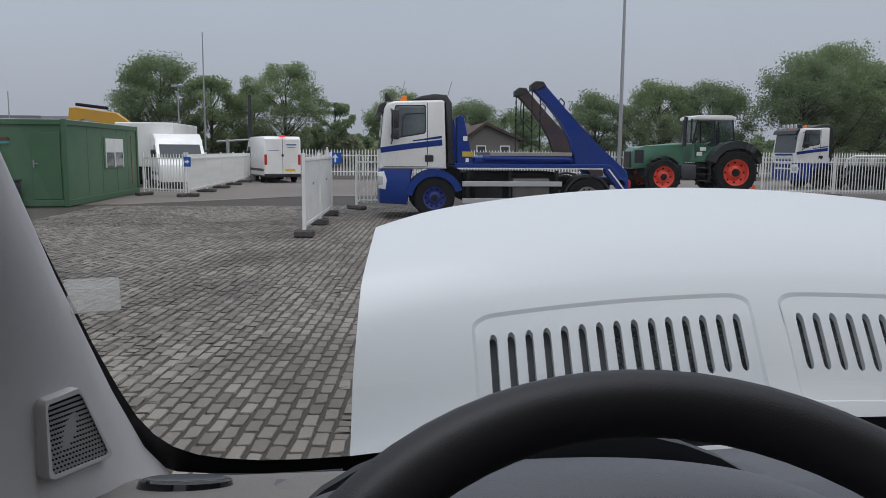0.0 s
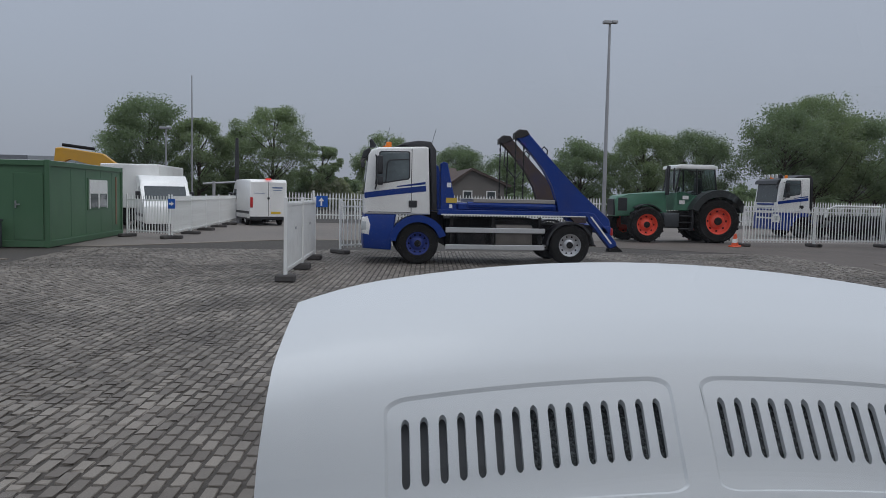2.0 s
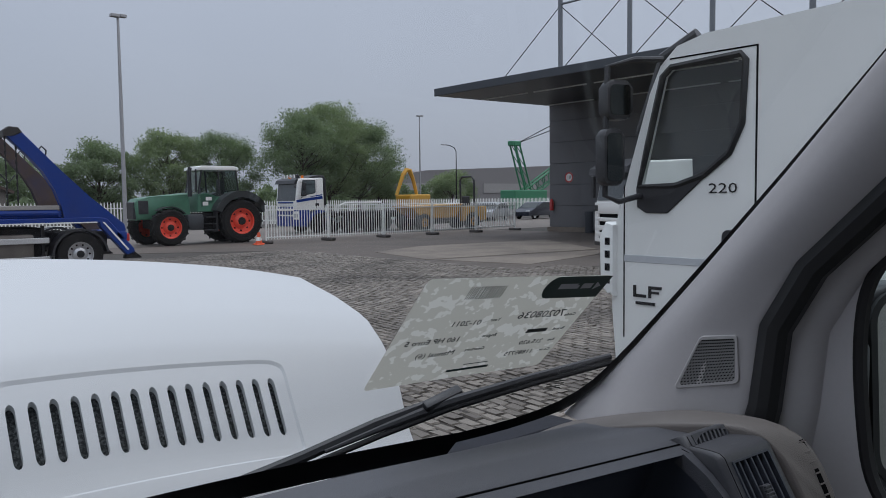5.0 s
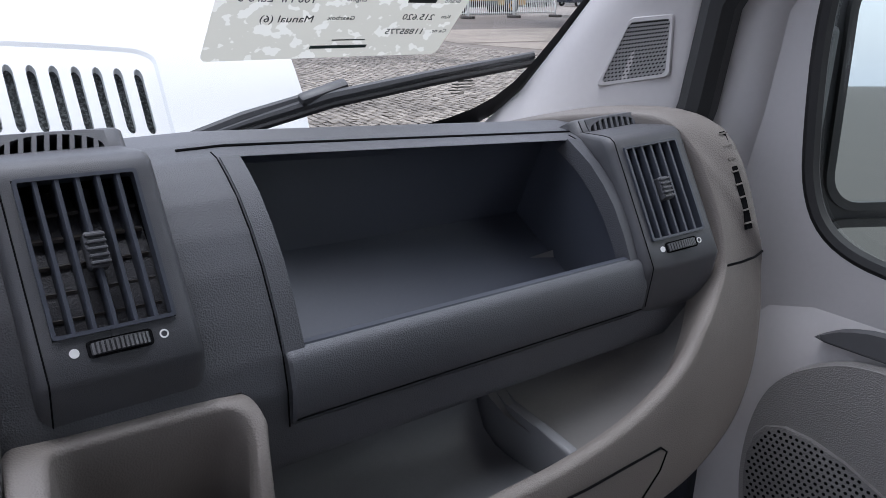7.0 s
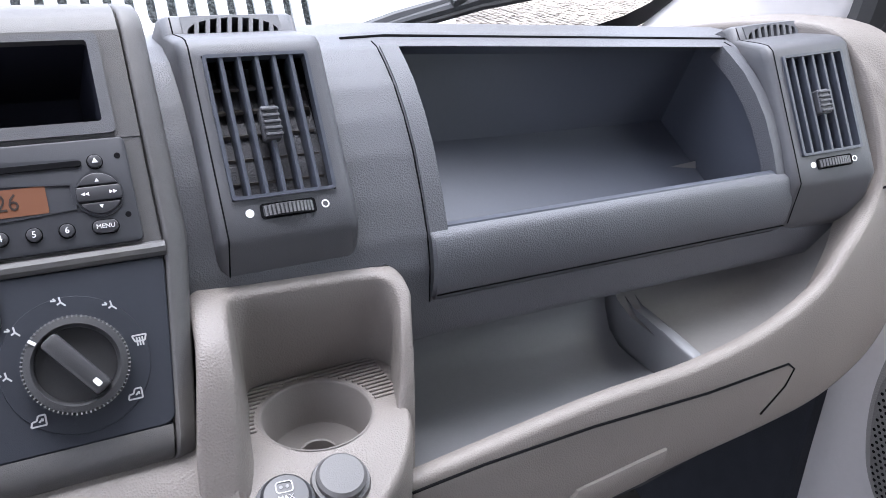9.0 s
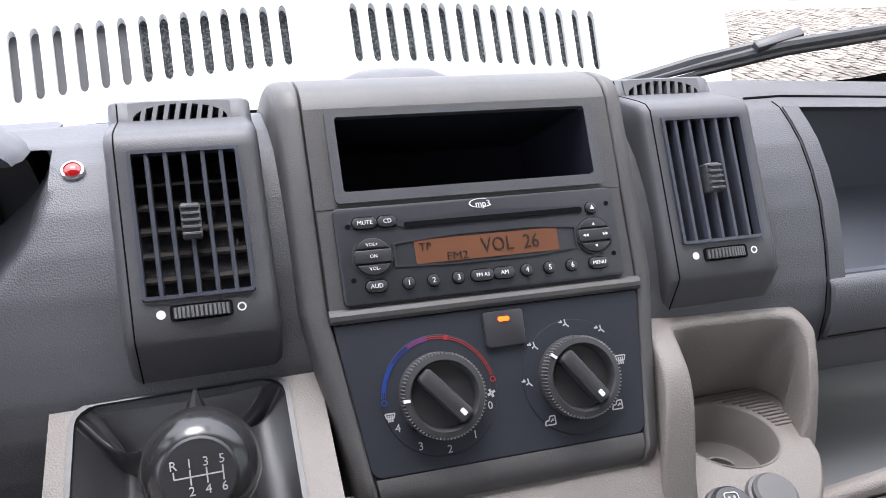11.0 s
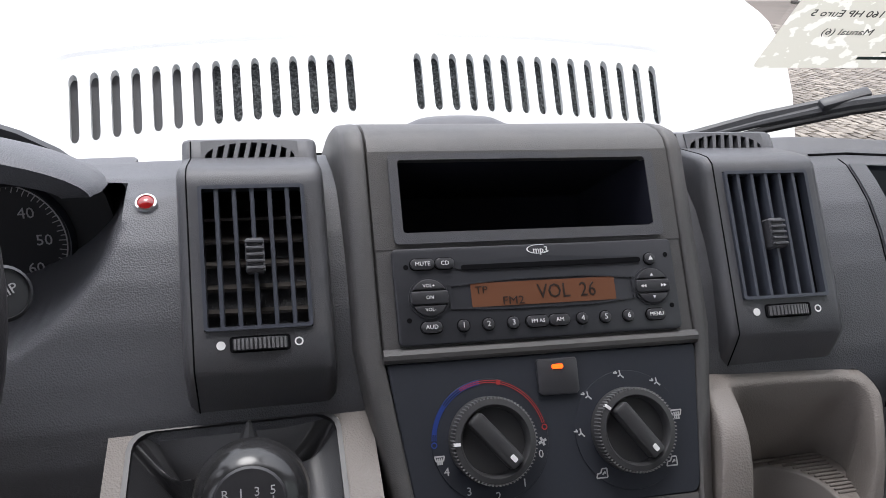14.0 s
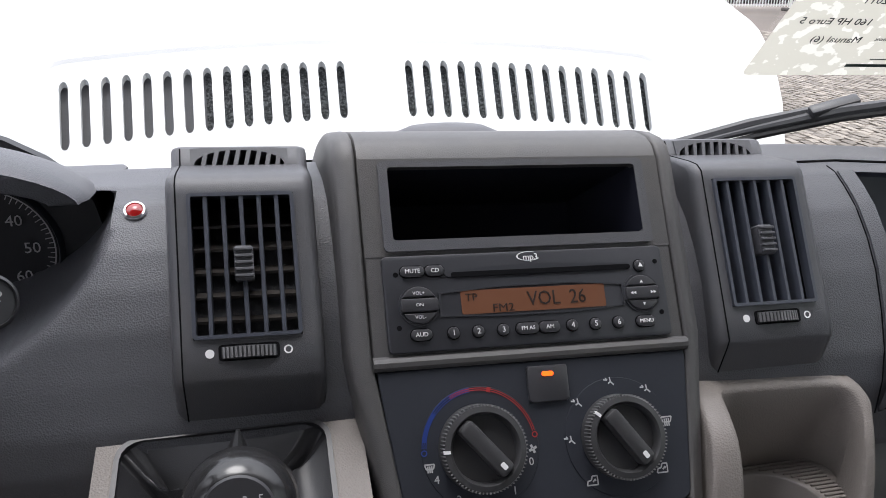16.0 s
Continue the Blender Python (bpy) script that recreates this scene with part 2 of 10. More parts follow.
def sheet(bm, fn, us, vs, thick=0.0, skip=None):
    """A surface fn(u, v) over two lists; thick: fn takes a third number and gives both faces and the rims."""
    def layer(k):
        return [[bm.verts.new(fn(u, v, k) if thick else fn(u, v)) for v in vs] for u in us]
    top = layer(0.0)
    low = layer(thick) if thick else None
    nu, nv = len(us), len(vs)
    live = {(i, j) for i in range(nu - 1) for j in range(nv - 1) if not (skip and skip((us[i] + us[i + 1]) / 2, (vs[j] + vs[j + 1]) / 2))}
    for i, j in live:
        bm.faces.new((top[i][j], top[i + 1][j], top[i + 1][j + 1], top[i][j + 1]))
        if thick:
            bm.faces.new((low[i][j], low[i][j + 1], low[i + 1][j + 1], low[i + 1][j]))
            for di, dj, a, b in ((-1, 0, (i, j), (i, j + 1)), (1, 0, (i + 1, j), (i + 1, j + 1)), (0, -1, (i, j), (i + 1, j)), (0, 1, (i, j + 1), (i + 1, j + 1))):
                if (i + di, j + dj) not in live:
                    bm.faces.new((top[a[0]][a[1]], top[b[0]][b[1]], low[b[0]][b[1]], low[a[0]][a[1]]))
    loose = [v for v in bm.verts if not v.link_faces]
    bmesh.ops.delete(bm, geom=loose, context="VERTS")
    return bm


def rrect(x0, y0, x1, y1, r, n=4):
    """A rectangle with round corners, anticlockwise."""
    out = []
    for cx, cy, a0 in ((x1 - r, y0 + r, -90), (x1 - r, y1 - r, 0), (x0 + r, y1 - r, 90), (x0 + r, y0 + r, 180)):
        for i in range(n + 1):
            a = radians(a0 + 90 * i / n)
            out.append((cx + r * math.cos(a), cy + r * math.sin(a)))
    return out


def ring(bm, outer, inner, h0, h1, m=None):
    """A frame between two outlines of as many points, from height h0 to h1 (z)."""
    k = len(outer)
    vs = [[bm.verts.new((*p, h)) for p in o] for o, h in ((outer, h0), (outer, h1), (inner, h1), (inner, h0))]
    for a, b in zip(vs, vs[1:] + vs[:1]):
        for i in range(k):
            bm.faces.new((a[i], a[(i + 1) % k], b[(i + 1) % k], b[i]))
    if m is not None:
        bmesh.ops.transform(bm, matrix=m, verts=[w for q in vs for w in q])
    return bm


def dense(pts, step):
    """The closed outline with extra points on its long edges."""
    out = []
    for i, p in enumerate(pts):
        q = pts[(i + 1) % len(pts)]
        k = max(1, int(math.hypot(q[0] - p[0], q[1] - p[1]) / step))
        out += [(p[0] + (q[0] - p[0]) * j / k, p[1] + (q[1] - p[1]) * j / k) for j in range(k)]
    return out


def lin(a, b, n):
    return [a + (b - a) * i / (n - 1) for i in range(n)]


def interp(x, xs, ys):
    return float(np.interp(x, xs, ys))


def words(name, text, size, m, material, parent, label="", depth=0.0002, align="CENTER", squeeze=1.0):
    """Lettering as a mesh."""
    cu = bpy.data.curves.new(name, "FONT")
    cu.body, cu.size, cu.align_x, cu.align_y, cu.extrude = text, size, align, "CENTER", depth
    cu.resolution_u = 2
    tmp = bpy.data.objects.new("tmp", cu)
    me = bpy.data.meshes.new_from_object(tmp)
    bpy.data.objects.remove(tmp)
    me.transform(m @ Matrix.Diagonal((squeeze, 1, 1, 1)))
    me.materials.clear()
    me.materials.append(material)
    me.name = name
    ob = new(name, me)
    ob.parent = parent
    if parent in INV:
        ob.matrix_parent_inverse = INV[parent]
    if label:
        tagged(ob, label)
    return ob

# ======== the van we sit in ========
# Console face: u to the right, v up the slanted face, n out towards the seats.
FX = Vector((1, 0, -0.026)).normalized()
FV = Vector((0, 0.516, 0.857)).normalized()
FN = FX.cross(FV).normalized()
FM = Matrix(((FX.x, FV.x, FN.x, 0), (FX.y, FV.y, FN.y, 0), (FX.z, FV.z, FN.z, 1.42), (0, 0, 0, 1)))


def on_face(u, v, n=0.0):
    return FM @ Vector((u, v, n))


def face_at(u, v, n=0.0, turn=0):
    return FM @ pose(u, v, n, 0, 0, turn)


def screen_y(x, z):
    """The windscreen: raked, and curved back to both sides."""
    return 0.421 - 0.9 * (z - 1.534) - 0.19 * x * x


van = thing("cab_shell", "white van cab with pale grey pillar trim and raised bonnet", "van", (0, 0.4, 0))

# -- bonnet, raised on its rear hinges: steep beside the windscreen, flatter towards its front edge --
BP = [(0.0, 0.590, 1.352), (0.10, 0.612, 1.388), (0.22, 0.640, 1.424), (0.34, 0.668, 1.472), (0.45, 0.692, 1.512), (0.58, 0.735, 1.566), (0.72, 0.800, 1.612), (0.86, 0.890, 1.650), (1.0, 1.000, 1.682)]


def bonnet_at(x, s, k=0.0):
    a = abs(x) / 0.58
    w = interp(s, [0, 0.4, 0.72, 1.0], [0.630, 0.640, 0.632, 0.590] if x > 0 else [0.606, 0.600, 0.588, 0.564])
    xx = x if abs(x) < 0.45 else math.copysign(0.45 + (abs(x) - 0.45) * (w - 0.45) / 0.15, x)
    y = interp(s, [p[0] for p in BP], [p[1] for p in BP]) - (0.012 + 0.085 * s * s) * a * a
    z = interp(s, [p[0] for p in BP], [p[2] for p in BP]) - (0.034 + 0.02 * s) * a * a - 0.03 * max(0.0, a - 0.85) ** 1.5
    return Vector((xx, y + 0.5 * k, z - 0.8 * k))


def slot_panel(sign):
    """The pressed panel with fifteen slots that go through."""
    bm = bmesh.new()
    x0, x1, s0, s1 = 0.022, 0.435, 0.15, 0.52
    def edge(pts):
        vs = [bm.verts.new((p[0], p[1], 0)) for p in pts]
        return [bm.edges.new((vs[i], vs[(i + 1) % len(vs)])) for i in range(len(vs))]
    # rim follows the bonnet, with as many points as the inset
    ins = dense(rrect(x0 + 0.004, s0 + 0.010, x1 - 0.004, s1 - 0.010, 0.030, 5), 0.02)
    es = edge(ins)
    for i in range(15):
        cx, hw = 0.0485 + 0.0256 * i, 0.0056
        b, t = 0.290 - 0.0018 * i, 0.438
        pts = [(cx + hw * math.cos(a), t + 0.022 * math.sin(a)) for a in lin(0, math.pi, 7)] + [(cx + hw * math.cos(a), b + 0.022 * math.sin(a)) for a in lin(math.pi, 2 * math.pi, 7)]
        es += edge(pts)
    bmesh.ops.triangle_fill(bm, edges=es, use_beauty=True)
    for f in bm.faces:
        if f.normal.z < 0:
            f.normal_flip()
    out = [(x0 + (p[0] - x0 - 0.004) * (x1 - x0) / (x1 - x0 - 0.008), s0 + (p[1] - s0 - 0.010) * (s1 - s0) / (s1 - s0 - 0.020)) for p in ins]
    rim_keys = {(round(x, 5), round(y, 5)) for x, y in ins}
    # depth: sunken panel, and slot walls
    walls, rim = bmesh.new(), bmesh.new()
    normals = []

    def sunk(c, d):
        p = bonnet_at(c.x, c.y)
        q = (bonnet_at(c.x, c.y, 1.0) - p).normalized()
        w = p + q * d
        return Vector((sign * w.x, w.y, w.z))

    for e in bm.edges:
        if e.is_boundary and not all((round(v.co.x, 5), round(v.co.y, 5)) in rim_keys for v in e.verts):
            a, b = (v.co.copy() for v in e.verts)
            walls.faces.new([walls.verts.new(sunk(c, d)) for c, d in ((a, 0.0024), (b, 0.0024), (b, 0.0118), (a, 0.0118))])
    bmesh.ops.remove_doubles(walls, verts=walls.verts[:], dist=1e-6)
    for v in bm.verts:
        c = v.co.copy()
        ex = bonnet_at(c.x + 0.004, c.y) - bonnet_at(c.x - 0.004, c.y)
        ey = bonnet_at(c.x, c.y + 0.03) - bonnet_at(c.x, c.y - 0.03)
        n = ex.cross(ey).normalized()
        normals.append((sign * n.x, n.y, n.z))
        v.co = sunk(c, 0.0024)
    lo = [rim.verts.new(sunk(Vector((*p, 0)), 0.0024)) for p in ins]
    hi = [rim.verts.new(sunk(Vector((*p, 0)), 0.0)) for p in out]
    for i in range(len(ins)):
        j = (i + 1) % len(ins)
        rim.faces.new((hi[i], hi[j], lo[j], lo[i]))
    return bm, walls, normals, rim


XS = sorted(set([0.0, 0.010] + [0.022, 0.06, 0.10, 0.14, 0.18, 0.22, 0.26, 0.30, 0.34, 0.38, 0.407, 0.435, 0.47, 0.50, 0.52, 0.54, 0.56, 0.575, 0.59, 0.60]))
XS = [-x for x in XS[::-1] if x > 0] + XS
SS = sorted(set([0.0, 0.04, 0.08, 0.12, 0.15, 0.2, 0.3, 0.4, 0.5, 0.52, 0.56, 0.6, 0.65, 0.7, 0.75, 0.8, 0.85, 0.9, 0.94, 0.97, 0.99, 1.0]))
bm = bmesh.new()
sheet(bm, lambda x, s, k=0.0: bonnet_at(x, s, k), XS, SS, thick=0.014, skip=lambda x, s: 0.022 < abs(x) < 0.435 and 0.15 < s < 0.52)
part("bonnet_lid", bm, BONNET, van, "white painted bonnet, raised at its front edge", smooth=50)
# corner fillets between the rounded panels and the square hole, and the panels
for sg in (1, -1):
    bm, walls, normals, rim = slot_panel(sg)
    o = part("slot_panel", bm, BONNET, van, "white sunken panel with upright slots", smooth=0)
    if sum((q.normal for q in o.data.polygons), Vector()).dot(Vector(normals[0])) < 0:
        o.data.flip_normals()
    o.data.polygons.foreach_set("use_smooth", [True] * len(o.data.polygons))
    o.data.normals_split_custom_set_from_vertices(normals)
    part("panel_rim", rim, BONNET, van, smooth=60)
    part("slot_walls", walls, BONNET, van, smooth=40, kind="stuff")
    ins = rrect(0.026, 0.160, 0.431, 0.510, 0.030, 5)
    out = [(0.022 + (p[0] - 0.026) * 0.413 / 0.405, 0.15 + (p[1] - 0.160) * 0.37 / 0.350) for p in ins]
    for c, i0 in (((0.435, 0.15), 0), ((0.435, 0.52), 6), ((0.022, 0.52), 12), ((0.022, 0.15), 18)):
        bm = bmesh.new()
        cv = bm.verts.new(bonnet_at(*c))
        ring_v = [bm.verts.new(bonnet_at(*p)) for p in out[i0:i0 + 6]]
        for a, b in zip(ring_v, ring_v[1:]):
            bm.faces.new((cv, a, b))
        for v in bm.verts:
            v.co.x *= sg
        part("panel_corner", bm, BONNET, van)
LINER = mat("speckled_liner", (0.035, 0.04, 0.042), 0.7, var=0.3, vscale=20, fine=0.3, dirt=(0.35, 0.38, 0.38), dscale=260, damt=0.9)
bm = bmesh.new()
sheet(bm, lambda x, s, k=0.0: bonnet_at(x, s, 0.035 + k), lin(-0.46, 0.46, 21), lin(0.12, 0.56, 8), thick=0.004)
part("slot_liner", bm, LINER, van, "dark liner flecked with rain behind the slots")
bm = bmesh.new()
sheet(bm, lambda x, s, k=0.0: bonnet_at(x, s, 0.027 + k), lin(-0.46, -0.232, 9), lin(0.14, 0.54, 8), thick=0.003)
part("slot_duct", bm, mat("duct_grey", (0.16, 0.165, 0.17), 0.6, var=0.1, vscale=8), van, "plain grey duct behind the outer slots")

# -- windscreen, black border, pillars --
EDGE = [(0.60, 1.416), (0.65, 1.421), (0.69, 1.428), (0.725, 1.439), (0.750, 1.451), (0.770, 1.468), (0.782, 1.488), (0.789, 1.514), (0.793, 1.55), (0.796, 1.60), (0.798, 1.70), (0.797, 1.797), (0.79, 1.95), (0.775, 2.12)]


def pane_half(z):
    return interp(z, [p[1] for p in EDGE], [p[0] for p in EDGE])


bm = bmesh.new()
ZS = [1.385, 1.40, 1.41, 1.425, 1.445, 1.48, 1.522, 1.60, 1.686, 1.797, 1.95, 2.13]
sheet(bm, lambda a, z: Vector((a * (pane_half(z) + 0.03), screen_y(a * (pane_half(z) + 0.03), z) + 0.004, z)), lin(-1, 1, 25), ZS)
screen = part("windscreen", bm, GLASS, van, "slightly dusty clear windscreen", smooth=80)
screen.visible_shadow = False
for sg in (1, -1):
    bm = bmesh.new()
    P = [(x, z) for x, z in EDGE]
    vs = []
    off = 0.0 if sg > 0 else 0.006
    for x, z in P:
        x -= off * interp(z, [1.43, 1.48], [0.0, 1.0])
        ins = Vector((sg * x, screen_y(x, z) - 0.002, z))
        zo, xo = z - (0.022 if z < 1.46 else 0.014 if z < 1.5 else 0.0), x + interp(z, [1.42, 1.46], [0.0, 0.03])
        out = Vector((sg * xo, screen_y(xo, zo) - 0.002, zo))
        vs.append((bm.verts.new(ins), bm.verts.new(out)))
    for a, b in zip(vs, vs[1:]):
        bm.faces.new((a[0], a[1], b[1], b[0]))
    part("black_border", bm, RUBBER, van, "black edge band of the windscreen")
bm = bmesh.new()
sheet(bm, lambda x, t: Vector((x, screen_y(x, 1.37 + 0.046 * t) - 0.002, 1.37 + 0.046 * t)), lin(-0.61, 0.61, 17), [0, 1])
part("black_border", bm, RUBBER, van)

SEAL = [(0.800, 0.120, 1.400), (0.815, 0.104, 1.488), (0.820, 0.093, 1.595), (0.820, 0.047, 1.678), (0.820, -0.058, 1.786), (0.81, -0.20, 1.93), (0.79, -0.38, 2.13)]
RIM = [(0.778, 1.425), (0.800, 1.478), (0.805, 1.55), (0.806, 1.66), (0.802, 1.797), (0.79, 1.95), (0.775, 2.13)]


def trim_at(i, a, off=0.0):
    """Across the pillar trim: a = 0 at the glass, 1 at the door seal; off moves the glass edge inwards."""
    x, z = RIM[i]
    x -= off * (1.0 if i else 0.3)
    e = Vector((x, screen_y(x, z) - 0.004, z))
    s = Vector(SEAL[i])
    p = e.lerp(s, a)
    p.x -= 0.020 * math.sin(math.pi * min(1, a * 1.0)) + (0.006 if 0.02 < a < 0.98 else 0)
    return p


for sg in (1, -1):
    bm = bmesh.new()
    rows = []
    for i in range(len(RIM)):
        rows.append([bm.verts.new((lambda p: (sg * p.x, p.y, p.z))(trim_at(i, a, 0.0 if sg > 0 else 0.009))) for a in (0, 0.03, 0.12, 0.3, 0.5, 0.7, 0.88, 0.97, 1.0)])
    for a, b in zip(rows, rows[1:]):
        for j in range(len(a) - 1):
            bm.faces.new((a[j], a[j + 1], b[j + 1], b[j]))
    bmesh.ops.subdivide_edges(bm, edges=bm.edges[:], cuts=1, use_grid_fill=True, smooth=0.6)
    part("pillar_trim", bm, PILLAR, van, "pale grey moulded pillar trim", smooth=80)
    # rubber door seal beside it
    bm = bmesh.new()
    tube(bm, [(sg * (x + 0.008), y - 0.012, z) for x, y, z in [(0.80, 0.12, 1.28)] + SEAL], 0.022, 10)
    part("door_seal", bm, RUBBER, van, "black rubber door seal")
    # perforated tweeter cover on the pillar
    if sg > 0:
        G = [Vector((0.7885, 0.1665, 1.574)), Vector((0.8010, 0.1210, 1.580)), Vector((0.8020, 0.1195, 1.519)), Vector((0.7845, 0.2010, 1.501))]
    else:
        G = [Vector((0.7785, 0.1745, 1.584)), Vector((0.7880, 0.1420, 1.586)), Vector((0.7890, 0.1450, 1.535)), Vector((0.7745, 0.2180, 1.5210))]
    nrm = (G[1] - G[3]).cross(G[0] - G[2]).normalized()
    if nrm.x > 0:
        nrm = -nrm
    def mir(p):
        return Vector((sg * p.x, p.y, p.z))
    bm = bmesh.new()
    def quad_pt(a, b):
        return G[3].lerp(G[2], a).lerp(G[0].lerp(G[1], a), b)
    outl = [(a, b) for a, b in rrect(-0.035, -0.04, 1.035, 1.045, 0.10, 4)]
    inl = [(a, b) for a, b in rrect(0.03, 0.03, 0.97, 0.97, 0.08, 4)]
    rings = []
    for o, h in ((outl, -0.008), (outl, 0.0010), (rrect(-0.02, -0.025, 1.02, 1.03, 0.09, 4), 0.0024), (inl, 0.0024), (inl, 0.0012)):
        rings.append([bm.verts.new(mir(quad_pt(*p) + nrm * h)) for p in o])
    for a, b in zip(rings, rings[1:]):
        for j in range(len(a)):
            bm.faces.new((a[j], a[(j + 1) % len(a)], b[(j + 1) % len(a)], b[j]))
    cover = part("tweeter_cover", bm, PILLAR, van, "pale grey perforated tweeter cover")
    bm = bmesh.new()
    bm.faces.new([bm.verts.new(mir(quad_pt(*p) + nrm * 0.0013)) for p in inl])
    part("cover_back", bm, mat("grille_dark", (0.27, 0.265, 0.265), 0.6), cover)
    bm = bmesh.new()
    for j in range(15):
        for i in range(16):
            a, b = (i + 0.5 + 0.5 * (j % 2)) / 17, (j + 0.6) / 15.4
            c = mir(quad_pt(a, b) + nrm * 0.0018)
            ex, ey = (mir(G[2] - G[3])).normalized(), (mir(G[0] - G[3])).normalized()
            bm.faces.new([bm.verts.new(c + ex * 0.0015 * math.cos(t) + ey * 0.0013 * math.sin(t)) for t in lin(0, 2 * math.pi * 5 / 6, 6)])
    part("perforation", bm, HOLE, cover, kind="stuff")

# -- cab walls: roof, bulkhead, floor, doors with windows --
def round_off(pts, times=2):
    """Cuts the corners of a closed outline."""
    for _ in range(times):
        out = []
        for i, p in enumerate(pts):
            q = pts[(i + 1) % len(pts)]
            if math.hypot(q[0] - p[0], q[1] - p[1]) > 0.3:
                out += [(p[0] * 0.96 + q[0] * 0.04, p[1] * 0.96 + q[1] * 0.04), (p[0] * 0.04 + q[0] * 0.96, p[1] * 0.04 + q[1] * 0.96)]
            else:
                out += [(p[0] * 0.75 + q[0] * 0.25, p[1] * 0.75 + q[1] * 0.25), (p[0] * 0.25 + q[0] * 0.75, p[1] * 0.25 + q[1] * 0.75)]
        pts = out
    return pts


# Roof and assumed bulkhead stay out of view; their tone sets the cab's bounced light.
LINING = mat("roof_lining", (0.42, 0.415, 0.41), 0.9, var=0.05, vscale=3, bump=0.3, bscale=500)
bm = bmesh.new()
box(bm, -0.88, -1.42, 2.13, 0.88, -0.16, 2.18, 0.01)
part("roof_panel", bm, LINING, van)
bm = bmesh.new()
box(bm, -0.93, -1.46, 0.62, 0.93, -1.42, 2.18, 0.005)
part("bulkhead", bm, LINING, van)
bm = bmesh.new()
box(bm, -0.93, -1.42, 0.60, 0.93, 0.55, 0.66, 0.005)
part("cab_floor", bm, RUBBER, van)
CARPET = mat("footwell_carpet", (0.012, 0.014, 0.02), 0.9, var=0.3, vscale=30, bump=0.5, bscale=700)
bm = bmesh.new()
box(bm, -0.93, 0.50, 0.66, 0.93, 0.56, 1.36, 0.005)
part("footwell_front", bm, CARPET, van, "blue-black footwell lining")
for sg in (1, -1):
    bm = bmesh.new()
    box(bm, sg * 0.835, 0.05, 0.66, sg * 0.868, 0.50, 1.36, 0.005)
    part("footwell_side", bm, CARPET, van)
WIN = round_off([(-0.88, 1.335), (-0.14, 1.335), (-0.075, 1.340), (-0.03, 1.362), (-0.006, 1.405), (0.003, 1.47), (0.010, 1.57), (0.002, 1.655), (-0.035, 1.705), (-0.122, 1.790), (-0.25, 1.91), (-0.38, 2.03), (-0.42, 2.05), (-0.88, 2.05)])
WIN = [(y - 0.012, z + 0.004) for y, z in WIN]
DOORV = [(-1.42, 0.66), (0.12, 0.66), (0.12, 1.30), (0.10, 1.49), (0.085, 1.60), (0.04, 1.68), (-0.07, 1.79), (-0.21, 1.935), (-0.40, 2.13), (-1.42, 2.13)]
for sg in (1, -1):
    door = thing("cab_door", "pale grey van door with black-edged window" + (", seen from the seats" if sg > 0 else ""), "door", (sg * 0.9, -0.4, 0.66))
    for xx, mm, nm in ((0.872, PILLAR, "door_lining"), (0.925, BONNET, "outer_skin")):
        bm = bmesh.new()
        es = []
        for loop in (DOORV, WIN):
            grow = 1.05 if loop is WIN and nm == "outer_skin" else 1.0
            vs = [bm.verts.new((sg * xx, -0.44 + (y + 0.44) * grow, 1.69 + (z - 1.69) * grow)) for y, z in loop]
            es += [bm.edges.new((vs[i], vs[(i + 1) % len(vs)])) for i in range(len(vs))]
        bmesh.ops.triangle_fill(bm, edges=es, use_beauty=True)
        ed = [e for e in bm.edges if e.is_boundary]
        r = bmesh.ops.extrude_edge_only(bm, edges=ed)
        for g in r["geom"]:
            if isinstance(g, bmesh.types.BMVert):
                g.co.x = sg * (0.898 if nm == "door_lining" else 0.90)
        part(nm, bm, mm, door)
    # rounded black window rubber
    bm = bmesh.new()
    tube(bm, [(sg * 0.880, y, z) for y, z in WIN], 0.010, 8, closed=True)
    part("window_rubber", bm, RUBBER, door, "black rubber round the door window")
    bm = bmesh.new()
    vs = [bm.verts.new((sg * 0.899, y, z)) for y, z in WIN]
    bm.faces.new(vs)
    pane = part("door_pane", bm, SIDE_GLASS, door, "clear door window")
    pane.visible_shadow = False
    # strip from pillar seal to the door lining
    bm = bmesh.new()
    st = []
    for i, (x, y, z) in enumerate([(0.80, 0.13, 1.0), (0.80, 0.12, 1.28)] + SEAL):
        st.append([bm.verts.new((sg * q[0], q[1], q[2])) for q in ((x + 0.022, y - 0.020, z), (x + 0.030, y - 0.045, z - 0.004), (0.868, y - 0.062, z - 0.006), (0.880, y - 0.066, z - 0.006))])
    for a, b in zip(st, st[1:]):
        for j in range(3):
            bm.faces.new((a[j], a[j + 1], b[j + 1], b[j]))
    part("door_edge", bm, PILLAR, door, smooth=70)
    if sg < 0:
        # the driver's door, out of view, is swung wide open to let more light in
        door.matrix_basis = Matrix.Translation((-0.93, 0.11, 0)) @ pose(0, 0, 0, 0, 0, -78) @ Matrix.Translation((0.93, -0.11, 0)) @ door.matrix_basis
        tagged(door, "pale grey van door with black-edged window, swung open out of view for light")

